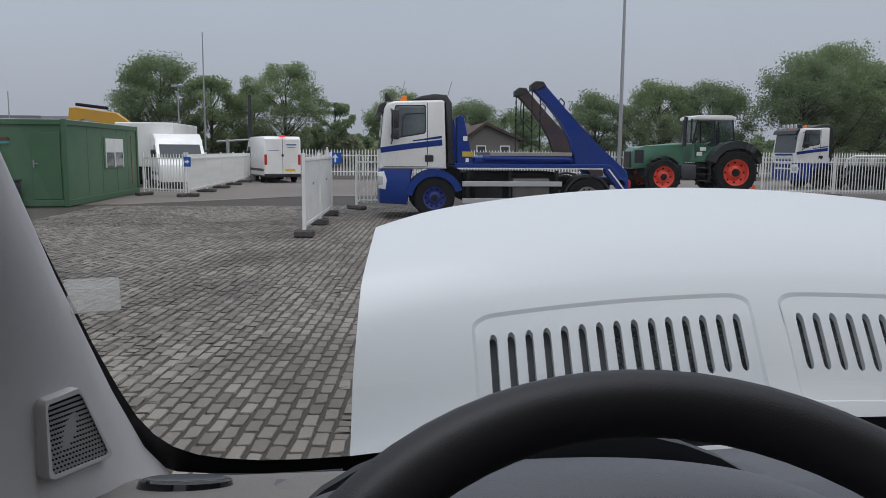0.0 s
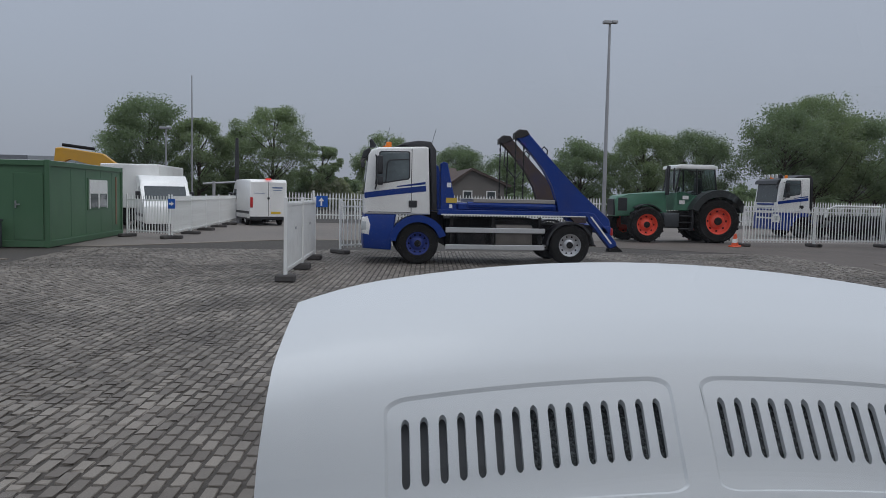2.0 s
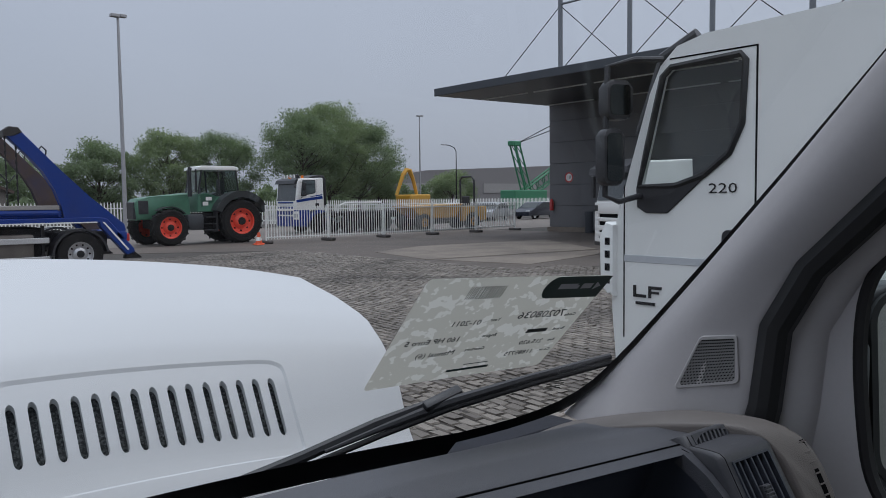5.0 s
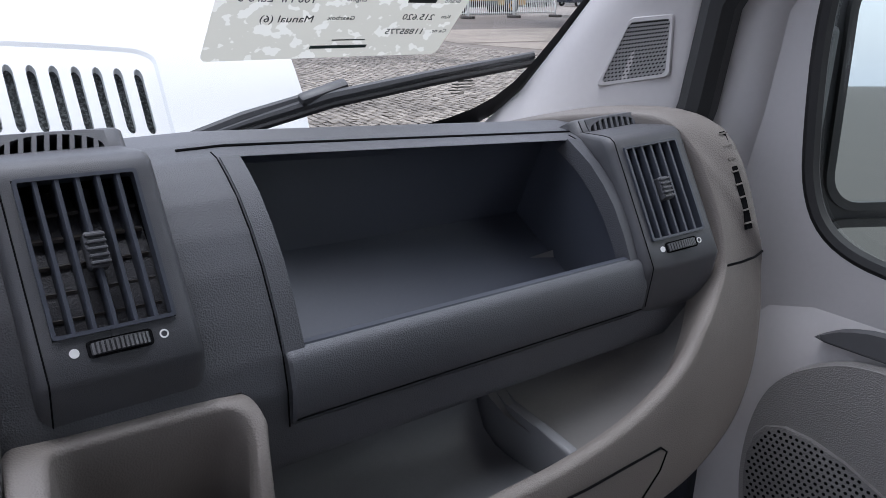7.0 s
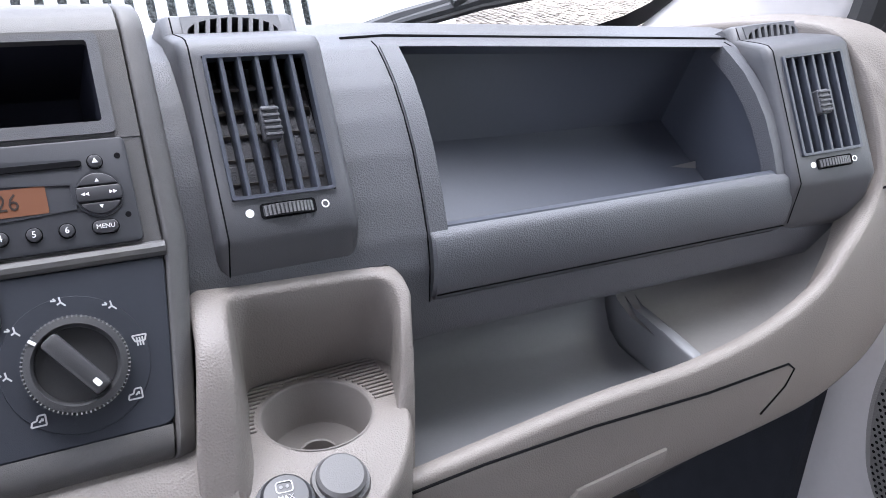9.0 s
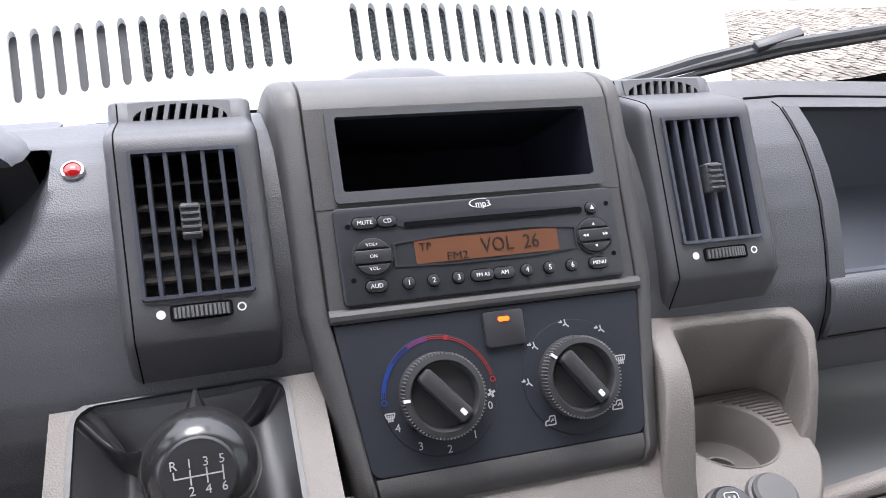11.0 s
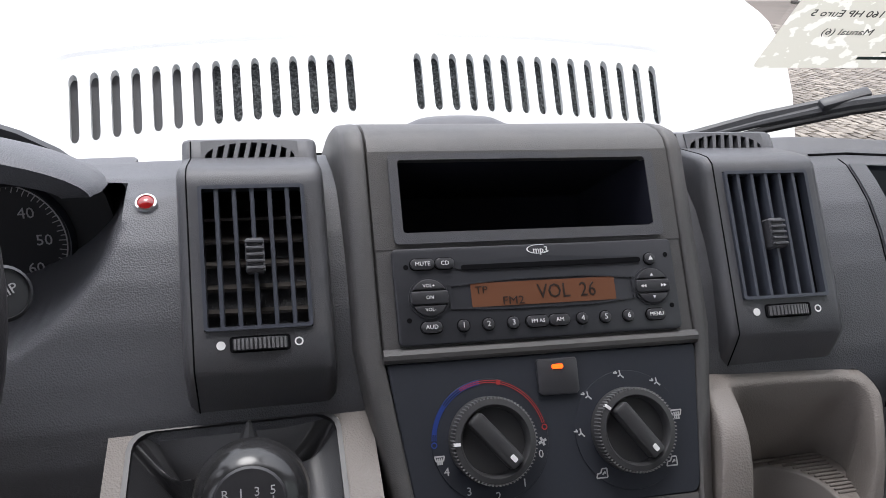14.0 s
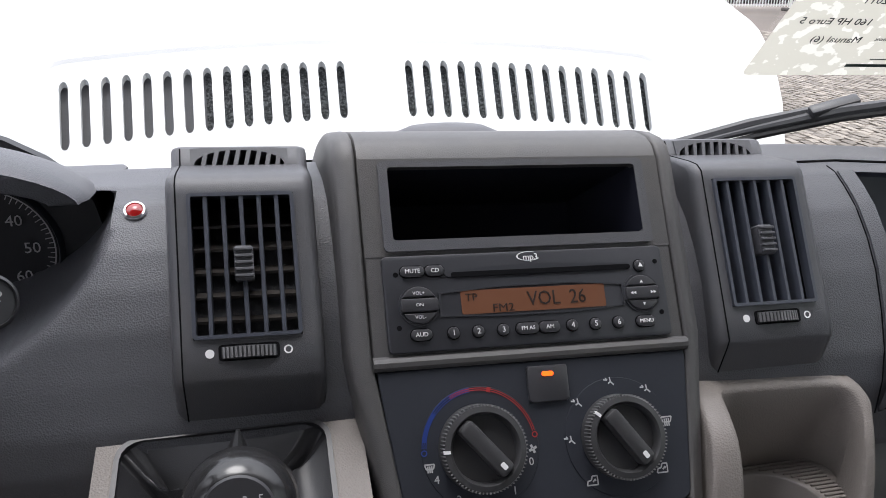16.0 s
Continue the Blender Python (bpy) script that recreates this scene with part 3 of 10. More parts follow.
# -- body below and behind the cab --
bm = bmesh.new()
prism(bm, [(0.57, 0.36), (1.28, 0.36), (1.36, 0.58), (1.32, 0.86), (1.16, 0.98), (0.57, 1.06)], -0.94, 0.94, "x", 0.05, None, 3)
part("nose_body", bm, BONNET, van, "white front wings and bumper")
bm = bmesh.new()
box(bm, -0.60, 1.335, 0.62, 0.60, 1.37, 0.84, 0.01)
part("radiator_grille", bm, BLACK, van, "black radiator grille")
for sg in (1, -1):
    bm = bmesh.new()
    prism(bm, rrect(1.10, 0.66, 1.36, 0.86, 0.05, 4), sg * 0.62, sg * 0.90, "x", 0.01)
    part("headlamp", bm, mat("headlamp_clear", (0.5, 0.52, 0.54), 0.1), van, "clear headlamp")
    bm = bmesh.new()
    box(bm, sg * 0.86, -1.42, 0.34, sg * 0.93, 0.57, 0.66, 0.02)
    part("sill", bm, BONNET, van, "white sill")
    # hinge arms that carry the raised bonnet
    bm = bmesh.new()
    tube(bm, [(sg * 0.50, 0.62, 1.02), (sg * 0.50, 0.60, 1.22), (sg * 0.50, 0.66, 1.40)], 0.014, 8)
    part("bonnet_hinge", bm, DASH_SMOOTH, van, "black bonnet hinge")
    # side wall from the floor to the windscreen
    bm = bmesh.new()
    prism(bm, [(0.12, 0.66), (0.57, 0.66), (0.57, 1.06), (0.48, 1.36), (0.12, 1.36)], sg * 0.872, sg * 0.93, "x", 0.008)
    part("scuttle_side", bm, BONNET, van, "white body beside the scuttle")
bm = bmesh.new()
prism(bm, [(-1.46, 0.36), (-4.10, 0.36), (-4.20, 0.60), (-4.20, 2.10), (-4.05, 2.24), (-1.46, 2.24)], -0.98, 0.98, "x", 0.06, None, 3)
part("cargo_body", bm, BONNET, van, "white cargo body")

# ======== dashboard ========
dash = thing("dashboard", "charcoal grained dashboard over grey-beige lower trim", "dashboard", (0, 0.25, 0.66))
PROF = [(0.060, 1.270), (0.0127, 1.2956), (0.004, 1.331), (0.004, 1.3586), (0.0087, 1.382), (0.019, 1.408), (0.0326, 1.4354), (0.047, 1.456), (0.064, 1.4746), (0.079, 1.486), (0.0929, 1.4948), (0.1185, 1.5005), (0.17, 1.500), (0.26, 1.478), (0.38, 1.440), (0.465, 1.408)]


def skin(x, i):
    k = min(int(i), len(PROF) - 2)
    f = i - k
    y, z = PROF[k][0] * (1 - f) + PROF[k + 1][0] * f, PROF[k][1] * (1 - f) + PROF[k + 1][1] * f
    # deep oval binnacle behind the steering wheel
    e = 1 - abs((x + 0.462) / 0.213) ** 2.6 - abs((z - 1.537) / 0.134) ** 2.6
    if e > 0 and y < 0.13:
        e = min(1.0, e / 0.13)
        y += 0.158 * e * e * (3 - 2 * e) * min(1.0, (0.13 - y) / 0.03) * min(1.0, max(0.0, (1.5000 - z) / 0.012))
    a = max(0.0, (x - 0.289) / 0.32)
    y = y - 0.016 * a * min(1, max(0, 1 - (y - 0.1) / 0.2)) + (0.0 if y < 0.3 else -0.19 * x * x * (y - 0.3) / 0.15)
    z = z - 0.02 * min(a, 1.4) * min(1, max(0, (z - 1.38) / 0.11))
    return Vector((x, y, z))


XD = [-0.80, -0.72] + lin(-0.68, -0.24, 89) + [-0.23, -0.2, -0.1, 0.0, 0.1, 0.122, 0.2, 0.23, 0.246, 0.255, 0.286, 0.34, 0.4, 0.45, 0.5, 0.55, 0.607, 0.625, 0.66, 0.70, 0.74]
IDX = lin(0, len(PROF) - 1, 6 * (len(PROF) - 1) + 1)
bm = bmesh.new()
sheet(bm, lambda x, i: skin(x, i), XD, IDX, skip=lambda x, i: (0.286 < x < 0.607 and 2 < i < 10) or (-0.11 < x < 0.11 and 1 < i < 12) or (0.122 < x < 0.246 and i < 3.3))
part("upper_panel", bm, DASH, dash, "charcoal leather-grained upper panel", smooth=60)
bm = bmesh.new()
lathe(bm, [(0.0, 0.030), (0.03, 0.028), (0.055, 0.016), (0.062, 0.0)], 32, pose(0, 0.25, 1.480) @ Matrix.Diagonal((1.15, 0.6, 1.0, 1)))
part("sensor_hump", bm, DASH_FINE, dash, "low oval hump behind the console", smooth=70)

bm = bmesh.new()
sheet(bm, lambda x, i: skin(x, i) + Vector((0, -0.0015, 0.003 - (0.003 if x > -0.507 else 0.0))), lin(-0.80, -0.50, 16), lin(9.2, 15, 24))
part("end_trim", bm, BEIGE, dash, "grey-beige trim on the end of the dash top", smooth=60)

# -- open glovebox tray --
TX0, TX1 = 0.288, 0.606
bm = bmesh.new()
TB = [(0.0087, 1.382), (0.0105, 1.3850), (0.0150, 1.3855), (0.0190, 1.382), (0.024, 1.366), (0.030, 1.364), (0.108, 1.408), (0.114, 1.413), (0.128, 1.482), (0.124, 1.490), (0.094, 1.494)]


def tray(x, i):
    if i == len(TB):
        return skin(x, 10.3) + Vector((0, 0.002, -0.003))
    y, z = TB[int(i)]
    a = max(0.0, (x - 0.289) / 0.32)
    if 4 <= i <= 7:
        y, z = y + (0.045 * a if i > 5 else 0.05 * a), z - 0.02 * a
    return Vector((x, y - 0.016 * a, z - 0.02 * a * max(0, min(1, (z - 1.38) / 0.11))))


sheet(bm, tray, [TX0, 0.296, 0.40, 0.50, 0.598, TX1], range(len(TB) + 1))
for x in (TX0, TX1):
    bm.faces.new([bm.verts.new(tray(x, i)) for i in range(len(TB))] + [bm.verts.new(skin(x, i)) for i in range(9, 4, -1)])
# darker than the dash skin: the shade inside the tray is put into its colour
part("open_tray", bm, DASH_SMOOTH, dash, "open storage tray, its inner shade put into a dark colour", smooth=20)
for x0, x1 in ((TX0 - 0.010, TX0 + 0.004), (TX1 - 0.004, TX1 + 0.008)):
    bm = bmesh.new()
    a = [bm.verts.new(skin(x0, i) + Vector((0, -0.0012, 0.0012))) for i in range(4, 11)]
    b = [bm.verts.new(skin(x1, i) + Vector((0, -0.0012, 0.0012))) for i in range(4, 11)]
    for i in range(6):
        bm.faces.new((a[i], a[i + 1], b[i + 1], b[i]))
    for q in (a, b):
        c = [bm.verts.new(v.co + Vector((0, 0.012, -0.012))) for v in q]
        for i in range(6):
            bm.faces.new((q[i], q[i + 1], c[i + 1], c[i]))
    part("tray_cheek", bm, DASH, dash, smooth=60)
# front of the tray: bulges a little towards the seats, and turns over into the tray
FRONT = [(2.0, 0.004), (2.03, -0.0005), (2.2, -0.0042), (2.5, -0.0062), (3.0, -0.0074), (3.5, -0.0074), (3.8, -0.0068), (3.94, -0.0054), (4.03, -0.0028), (4.08, 0.0012), (4.09, 0.0052), (4.04, 0.0092), (3.8, 0.0115)]


def tray_front(x, k):
    i, dy = FRONT[int(k)]
    return skin(x, i) + Vector((0, dy, 0))


bm = bmesh.new()
FX_S = [TX0 - 0.0100, TX0 - 0.0085, TX0 - 0.004, 0.30, 0.35, 0.40, 0.45, 0.50, 0.55, 0.59, TX1 + 0.004, TX1 + 0.0075, TX1 + 0.009]
sheet(bm, lambda x, k: tray_front(x, k) + Vector((0, 0.0035 if x in (FX_S[0], FX_S[-1]) else 0, 0)), FX_S, range(len(FRONT)))
part("tray_front", bm, DASH, dash, "rolled charcoal front of the tray", smooth=60)
# thin dark tubes laid on the surface in place of the grooves' shade
bm = bmesh.new()
tube(bm, [skin(x, 2.22) + Vector((0, -0.0044, 0)) for x in lin(TX0 - 0.008, TX1 + 0.007, 15)], 0.0007, 6)
part("shut_line", bm, HOLE, dash, "dark strip drawn for the shaded gap below the tray front")
for x, i0, i1, r in ((TX0 - 0.0115, 2.0, 10.4, 0.0006), (TX1 + 0.0095, 2.2, 10.4, 0.0007)):
    bm = bmesh.new()
    tube(bm, [skin(x, i) for i in lin(i0, i1, 24)], r, 6)
    part("shut_line", bm, HOLE, dash, "dark strip drawn for the shaded gap beside the tray front")
bm = bmesh.new()
tube(bm, [skin(x, 10.7) + Vector((0, 0, 0.0003)) for x in lin(0.255, 0.64, 12)], 0.0012, 6)
part("shut_line", bm, HOLE, dash, "dark seam along the dash top")
bm = bmesh.new()
tube(bm, [skin(0.6285, i) for i in lin(3.2, 10.4, 24)], 0.0015, 6)
part("shut_line", bm, HOLE, dash, "dark strip drawn for the shaded gap beside the end vent")

# -- grey-beige lower trim: shelf with a lip, drawer front, side that climbs to the pillar --
LIP = [(0.20, -0.068, 1.244), (0.2265, -0.068, 1.2455), (0.286, -0.068, 1.2515), (0.38, -0.068, 1.260), (0.476, -0.068, 1.262), (0.556, -0.066, 1.2735), (0.617, -0.062, 1.297), (0.654, -0.055, 1.327), (0.681, -0.046, 1.347), (0.699, -0.037, 1.369), (0.705, -0.022, 1.405), (0.704, -0.004, 1.440), (0.701, 0.018, 1.472), (0.692, 0.055, 1.490), (0.672, 0.14, 1.480), (0.655, 0.25, 1.452), (0.64, 0.36, 1.415)]
HEM = [(0.20, -0.072, 1.150), (0.23, -0.072, 1.150), (0.29, -0.072, 1.151), (0.386, -0.070, 1.1535), (0.48, -0.068, 1.161), (0.576, -0.067, 1.166), (0.645, -0.063, 1.170), (0.700, -0.056, 1.180), (0.738, -0.052, 1.203), (0.762, -0.048, 1.245), (0.765, -0.046, 1.300), (0.757, -0.045, 1.345), (0.748, -0.041, 1.390), (0.746, 0.006, 1.480), (0.754, 0.12, 1.485), (0.762, 0.25, 1.455), (0.765, 0.36, 1.42)]


def along(line, f):
    """A point on the smooth curve through the line's points, f counted in points."""
    k = min(int(f), len(line) - 2)
    a, b, c, d = (Vector(line[max(0, min(len(line) - 1, j))]) for j in (k - 1, k, k + 1, k + 2))
    u = f - k
    return 0.5 * (2 * b + (c - a) * u + (2 * a - 5 * b + 4 * c - d) * u * u + (3 * b - a - 3 * c + d) * u ** 3)


bm = bmesh.new()
rows = []
for f in lin(0, 16, 81):
    p, q = along(LIP, f), along(HEM, f)
    d = q - p
    w = d.length
    e = d / w
    turn = min(1.0, max(0.0, (f - 9) / 4))
    out = Vector((0, -1, 0.1)).lerp(Vector((0, -0.2, 1)), turn)
    out = (out - e * out.dot(e)).normalized()
    back = Vector((0, 1, -0.10)).lerp(Vector((0, 0.2, -1)), turn).normalized()
    low = Vector((0, 0.35, -1)).lerp(Vector((-0.6, 0.5, -0.6)), min(1.0, max(0.0, (f - 6) / 4))).normalized()
    pr = [p + back * 0.010 + low * 0.03, p + back * 0.0095 + low * 0.004, p + back * 0.008, p + back * 0.002, p + e * 0.0015 + out * 0.0028, p + e * 0.005 + out * 0.0042]
    pr += [p + d * g + out * b for g, b in ((0.2, 0.0062), (0.4, 0.0078), (0.6, 0.0080), (0.8, 0.0068))]
    pr += [q - e * 0.010 + out * 0.0052, q - e * 0.004 + out * 0.0030, q - e * 0.001 + back * 0.002, q + back * 0.012, q + back * 0.12]
    rows.append([bm.verts.new(c) for c in pr])
for a, b in zip(rows, rows[1:]):
    for j in range(len(a) - 1):
        bm.faces.new((a[j], a[j + 1], b[j + 1], b[j]))
part("lower_trim", bm, BEIGE, dash, "grey-beige trim with rounded lip, climbing to the pillar", smooth=60)
bm = bmesh.new()
tube(bm, [(0.702, -0.0395, 1.366), (0.717, -0.0465, 1.369), (0.733, -0.0500, 1.372), (0.748, -0.0480, 1.374)], 0.0012, 6)
part("shut_line", bm, HOLE, dash, "dark seam across the end trim")
SHELF = mat("shelf_grey", (0.150, 0.152, 0.160), 0.5, var=0.08, vscale=6, bump=0.15, bscale=900)
PK = [(-0.066, 1.245), (-0.058, 1.222), (-0.045, 1.215), (0.02, 1.214), (0.058, 1.216), (0.074, 1.226), (0.084, 1.246), (0.092, 1.285), (0.096, 1.35)]
bm = bmesh.new()
sheet(bm, lambda x, i: Vector((x, PK[int(i)][0] - (0.02 * (x - 0.30) / 0.18 if i > 3 else 0), PK[int(i)][1])), [0.235, 0.25, 0.30, 0.36, 0.42, 0.47, 0.492], range(len(PK)))
part("storage_shelf", bm, SHELF, dash, "grey open shelf under the tray", smooth=60)
# the shelf's shallower end: a bowl that climbs with the trim
PB = [(-0.064, 0.0), (-0.05, -0.006), (-0.01, -0.008), (0.025, -0.006), (0.045, 0.002), (0.060, 0.020), (0.074, 0.052), (0.085, 0.10)]


def bowl(x, i):
    z = interp(x, [0.49, 0.54, 0.60, 0.64, 0.67, 0.69, 0.702, 0.708], [1.256, 1.258, 1.266, 1.282, 1.304, 1.330, 1.362, 1.40])
    f = min(1.0, max(0.0, (x - 0.60) / 0.10))
    return Vector((x, PB[int(i)][0] * (1 - 0.35 * f) + 0.004 + 0.022 * f, z + PB[int(i)][1] * (1 - 0.5 * f)))


bm = bmesh.new()
sheet(bm, bowl, [0.494, 0.52, 0.55, 0.58, 0.61, 0.635, 0.655, 0.67, 0.682, 0.692, 0.700, 0.708], range(len(PB)))
part("shelf_bowl", bm, mat("shelf_beige", (0.15, 0.144, 0.140), 0.5, var=0.10, vscale=7, bump=0.15, bscale=900, dirt=(0.085, 0.08, 0.077), dscale=12, damt=0.35), dash, "grey-beige shallow end of the shelf", smooth=70)
bm = bmesh.new()
DV = [(-0.062, 1.255), (-0.054, 1.2600), (-0.01, 1.2575), (0.035, 1.2525), (0.052, 1.2570), (0.062, 1.268), (0.072, 1.30), (0.082, 1.35), (0.10, 1.35), (0.10, 1.205), (-0.062, 1.205)]
prism(bm, DV, -0.0055, 0.0055, "x", 0.003, None, 2)
for v in bm.verts:
    v.co.x += 0.4915 + 0.020 * min(1.0, max(0.0, (v.co.y + 0.055) / 0.12))
part("shelf_divider", bm, SHELF, dash, "rounded step between the two shelf floors", smooth=60)
bm = bmesh.new()
lathe(bm, [(0.010, 0.0), (0.0095, 0.0016), (0.0055, 0.002), (0.005, 0.0005), (0.0042, 0.003), (0.002, 0.0032), (0.0, 0.002)], 20, Matrix.Translation((0.688, -0.004, 1.322)) @ (Vector((-0.55, -0.75, 0.35)).to_track_quat("Z", "Y").to_matrix().to_4x4()), close=False)
part("trim_screw", bm, DASH_SMOOTH, dash, "dark screw in its collar under the end vent")
bm = bmesh.new()
tube(bm, [(0.226, -0.0745, 1.2385), (0.28, -0.0755, 1.2425), (0.374, -0.0757, 1.2425), (0.487, -0.0762, 1.2366), (0.584, -0.0735, 1.2350), (0.594, -0.0730, 1.227), (0.586, -0.0740, 1.212), (0.561, -0.0745, 1.190)], 0.0011, 6)
part("shut_line", bm, HOLE, dash, "dark gap round the drawer")
bm = bmesh.new()
prism(bm, [(0.330, 1.160), (0.350, 1.174), (0.362, 1.1885), (0.433, 1.1945), (0.4505, 1.1955), (0.4490, 1.1840), (0.434, 1.1700)], -0.0795, -0.070, "y", 0.0015, None, 2)
part("drawer_grip", bm, BEIGE, dash, "raised finger grip of the drawer")
bm = bmesh.new()
sheet(bm, lambda x, t: Vector((x, [-0.062, -0.05, 0.02, 0.12][int(t)] + 0.03 * max(0, (x - 0.5) / 0.25), [1.185, 1.13, 1.06, 0.98][int(t)] + 0.04 * max(0, (x - 0.5) / 0.3))), [-0.78, -0.6, -0.45, -0.30, 0.20, 0.35, 0.46, 0.55, 0.65, 0.74], range(4))
part("knee_panel", bm, CARPET, dash, "blue-black panel under the shelf", smooth=60)


BAR_GREY = mat("vent_bar_grey", (0.070, 0.062, 0.057), 0.5, var=0.2, vscale=40)
# Near-black, hardly any sheen: shade deep in the vents is put into the colour.
WELL = mat("vent_well_shade", (0.012, 0.012, 0.014), 0.7, var=0.2, vscale=30, spec=0.1)
RIBBING = mat("thumb_wheel_ribs", (0.12, 0.12, 0.125), 0.4, var=0.3, vscale=60)


def vent(uc, wide, v0, v1, name_label, fm=FM, deep=0.075, low=0.0575):
    """A louvred air outlet in a raised housing: deep well, five blades, five cross bars, slider and thumb wheel."""
    t = thing("air_vent", name_label, "air vent", fm @ Vector((uc, v0, -0.03)), group="dashboard air vents")
    hw = wide / 2
    m0 = fm @ Matrix.Translation((uc, 0, 0))
    ow = hw + 0.013
    US = [(-ow - 0.001, -deep), (-ow, -0.009), (-ow + 0.0015, -0.0035), (-ow + 0.005, -0.0005), (-ow + 0.008, 0.0), (-hw, 0.0), (hw, 0.0), (ow - 0.008, 0.0), (ow - 0.005, -0.0005), (ow - 0.0015, -0.0035), (ow, -0.009), (ow + 0.001, -deep)]
    VS = [(v0 - low, -deep), (v0 - low + 0.002, -0.042), (v0 - low + 0.007, -0.034), (v0 - 0.0270, -0.0100), (v0 - 0.0225, -0.0062), (v0, -0.006), (v1, -0.006), (v1 + 0.006, -0.006), (v1 + 0.012, -0.010), (v1 + 0.017, -0.0185), (v1 + 0.030, -0.0455), (v1 + 0.042, -0.0475), (v1 + 0.045, -0.052), (v1 + 0.046, -0.066), (v1 + 0.045, -0.10)]
    bm = bmesh.new()
    sheet(bm, lambda i, j: m0 @ Vector((US[int(i)][0], VS[int(j)][0], VS[int(j)][1] + US[int(i)][1])), range(len(US)), range(len(VS)), skip=lambda i, j: 5 < i < 6 and (5 < j < 6 or 10 < j < 11))
    part("housing", bm, DASH_FINE, t, "dark fine-grained housing", smooth=50)
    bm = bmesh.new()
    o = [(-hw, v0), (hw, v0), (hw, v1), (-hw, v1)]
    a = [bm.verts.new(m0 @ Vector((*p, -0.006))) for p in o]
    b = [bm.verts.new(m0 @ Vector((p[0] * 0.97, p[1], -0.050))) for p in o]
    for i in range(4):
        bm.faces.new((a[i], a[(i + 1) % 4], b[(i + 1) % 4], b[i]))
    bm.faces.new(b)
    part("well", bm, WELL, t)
    bm = bmesh.new()
    ring(bm, rrect(-hw, v0, hw, v1, 0.002, 2), rrect(-hw + 0.0022, v0 + 0.0022, hw - 0.0022, v1 - 0.0022, 0.001, 2), -0.012, -0.0035, m0)
    part("rim", bm, DASH_SMOOTH, t)
    bm = bmesh.new()
    prism(bm, [(-0.0013, -0.0050), (-0.0009, -0.0044), (0.0011, -0.0044), (0.0015, -0.0052), (0.0013, -0.0120), (0.0009, -0.028), (-0.0005, -0.028), (-0.0012, -0.0120)], v0 + 0.002, v1 - 0.002, "y")
    bmesh.ops.transform(bm, matrix=m0 @ pose(-hw + wide / 6, 0, 0), verts=bm.verts)
    blade = part("blade", bm, DASH_SMOOTH, t)
    for i in range(1, 5):
        again(blade, "blade", Matrix.Translation((fm.to_3x3() @ Vector((wide / 6 * i, 0, 0)))))
    bm = bmesh.new()
    box(bm, -hw + 0.002, -0.0009, -0.008, hw - 0.002, 0.0009, 0.008, 0, m0 @ pose(0, v0 + (v1 - v0) / 6, -0.0245, 28, 0, 0))
    bar = part("cross_bar", bm, BAR_GREY, t)
    for i in range(1, 5):
        again(bar, "cross_bar", Matrix.Translation((fm.to_3x3() @ Vector((0, (v1 - v0) / 6 * i, 0)))))
    vc = (v0 + v1) / 2
    bm = bmesh.new()
    box(bm, -0.0056, vc - 0.0105, -0.012, 0.0056, vc + 0.0105, -0.001, 0.0012, m0)
    for i in range(5):
        box(bm, -0.0054, vc - 0.009 + 0.004 * i, -0.002, 0.0054, vc - 0.007 + 0.004 * i, 0.0012, 0.0005, m0)
    part("slider", bm, DASH_FINE, t, "ribbed slider on the blades")
    # thumb wheel and its two marks
    wv = v0 - 0.0085
    bm = bmesh.new()
    ring(bm, rrect(-0.0175, wv - 0.0048, 0.0175, wv + 0.0048, 0.002, 2), rrect(-0.016, wv - 0.0036, 0.016, wv + 0.0036, 0.001, 2), -0.008, -0.0048, m0)
    part("wheel_slot", bm, HOLE, t)
    bm = bmesh.new()
    lathe(bm, [(0.031, -0.0036), (0.032, -0.0030), (0.032, 0.0030), (0.031, 0.0036)], 64, m0 @ pose(0, wv, -0.0330, 90, 0, 0))
    part("thumb_wheel", bm, BLACK, t, "black ribbed thumb wheel")
    for i in range(-6, 7):
        bm = bmesh.new()
        a = radians(i * 4.4)
        box(bm, -0.0007, -0.0032, 0, 0.0007, 0.0032, 0.0006, 0, m0 @ pose(0.0320 * math.sin(a), wv, -0.0330 + 0.0320 * math.cos(a), 0, math.degrees(a), 0))
        part("wheel_rib", bm, RIBBING, t)
    bm = bmesh.new()
    lathe(bm, [(0, 0.0003), (0.0026, 0.0003), (0.0026, 0)], 20, m0 @ pose(-hw + 0.009, wv, -0.006))
    part("open_mark", bm, WHITE_MARK, t, "round white mark")
    bm = bmesh.new()
    ring(bm, [(0.0026 * math.cos(a), 0.0026 * math.sin(a)) for a in lin(0, 5.98, 20)], [(0.0017 * math.cos(a), 0.0017 * math.sin(a)) for a in lin(0, 5.98, 20)], 0, 0.0003, m0 @ pose(hw - 0.009, wv, -0.006))
    part("closed_mark", bm, WHITE_MARK, t, "white ring mark")
    # thin seam down the housing's face
    part("housing_seam", tube(bmesh.new(), [m0 @ Vector((-ow + 0.0065, VS[j][0], VS[j][1] - 0.0001)) for j in range(2, 12)], 0.0005, 5), HOLE, t)
    # slim demister louvre on top
    mt = m0 @ pose(0, v1 + 0.0303, -0.0453, -9.5, 0, 0)
    bm = bmesh.new()
    arc = [(-hw * 0.90, -0.003), (hw * 0.90, -0.003)] + [(hw * 0.92 * math.cos(q), 0.0 + 0.0105 * math.sin(q)) for q in lin(0, math.pi, 17)]
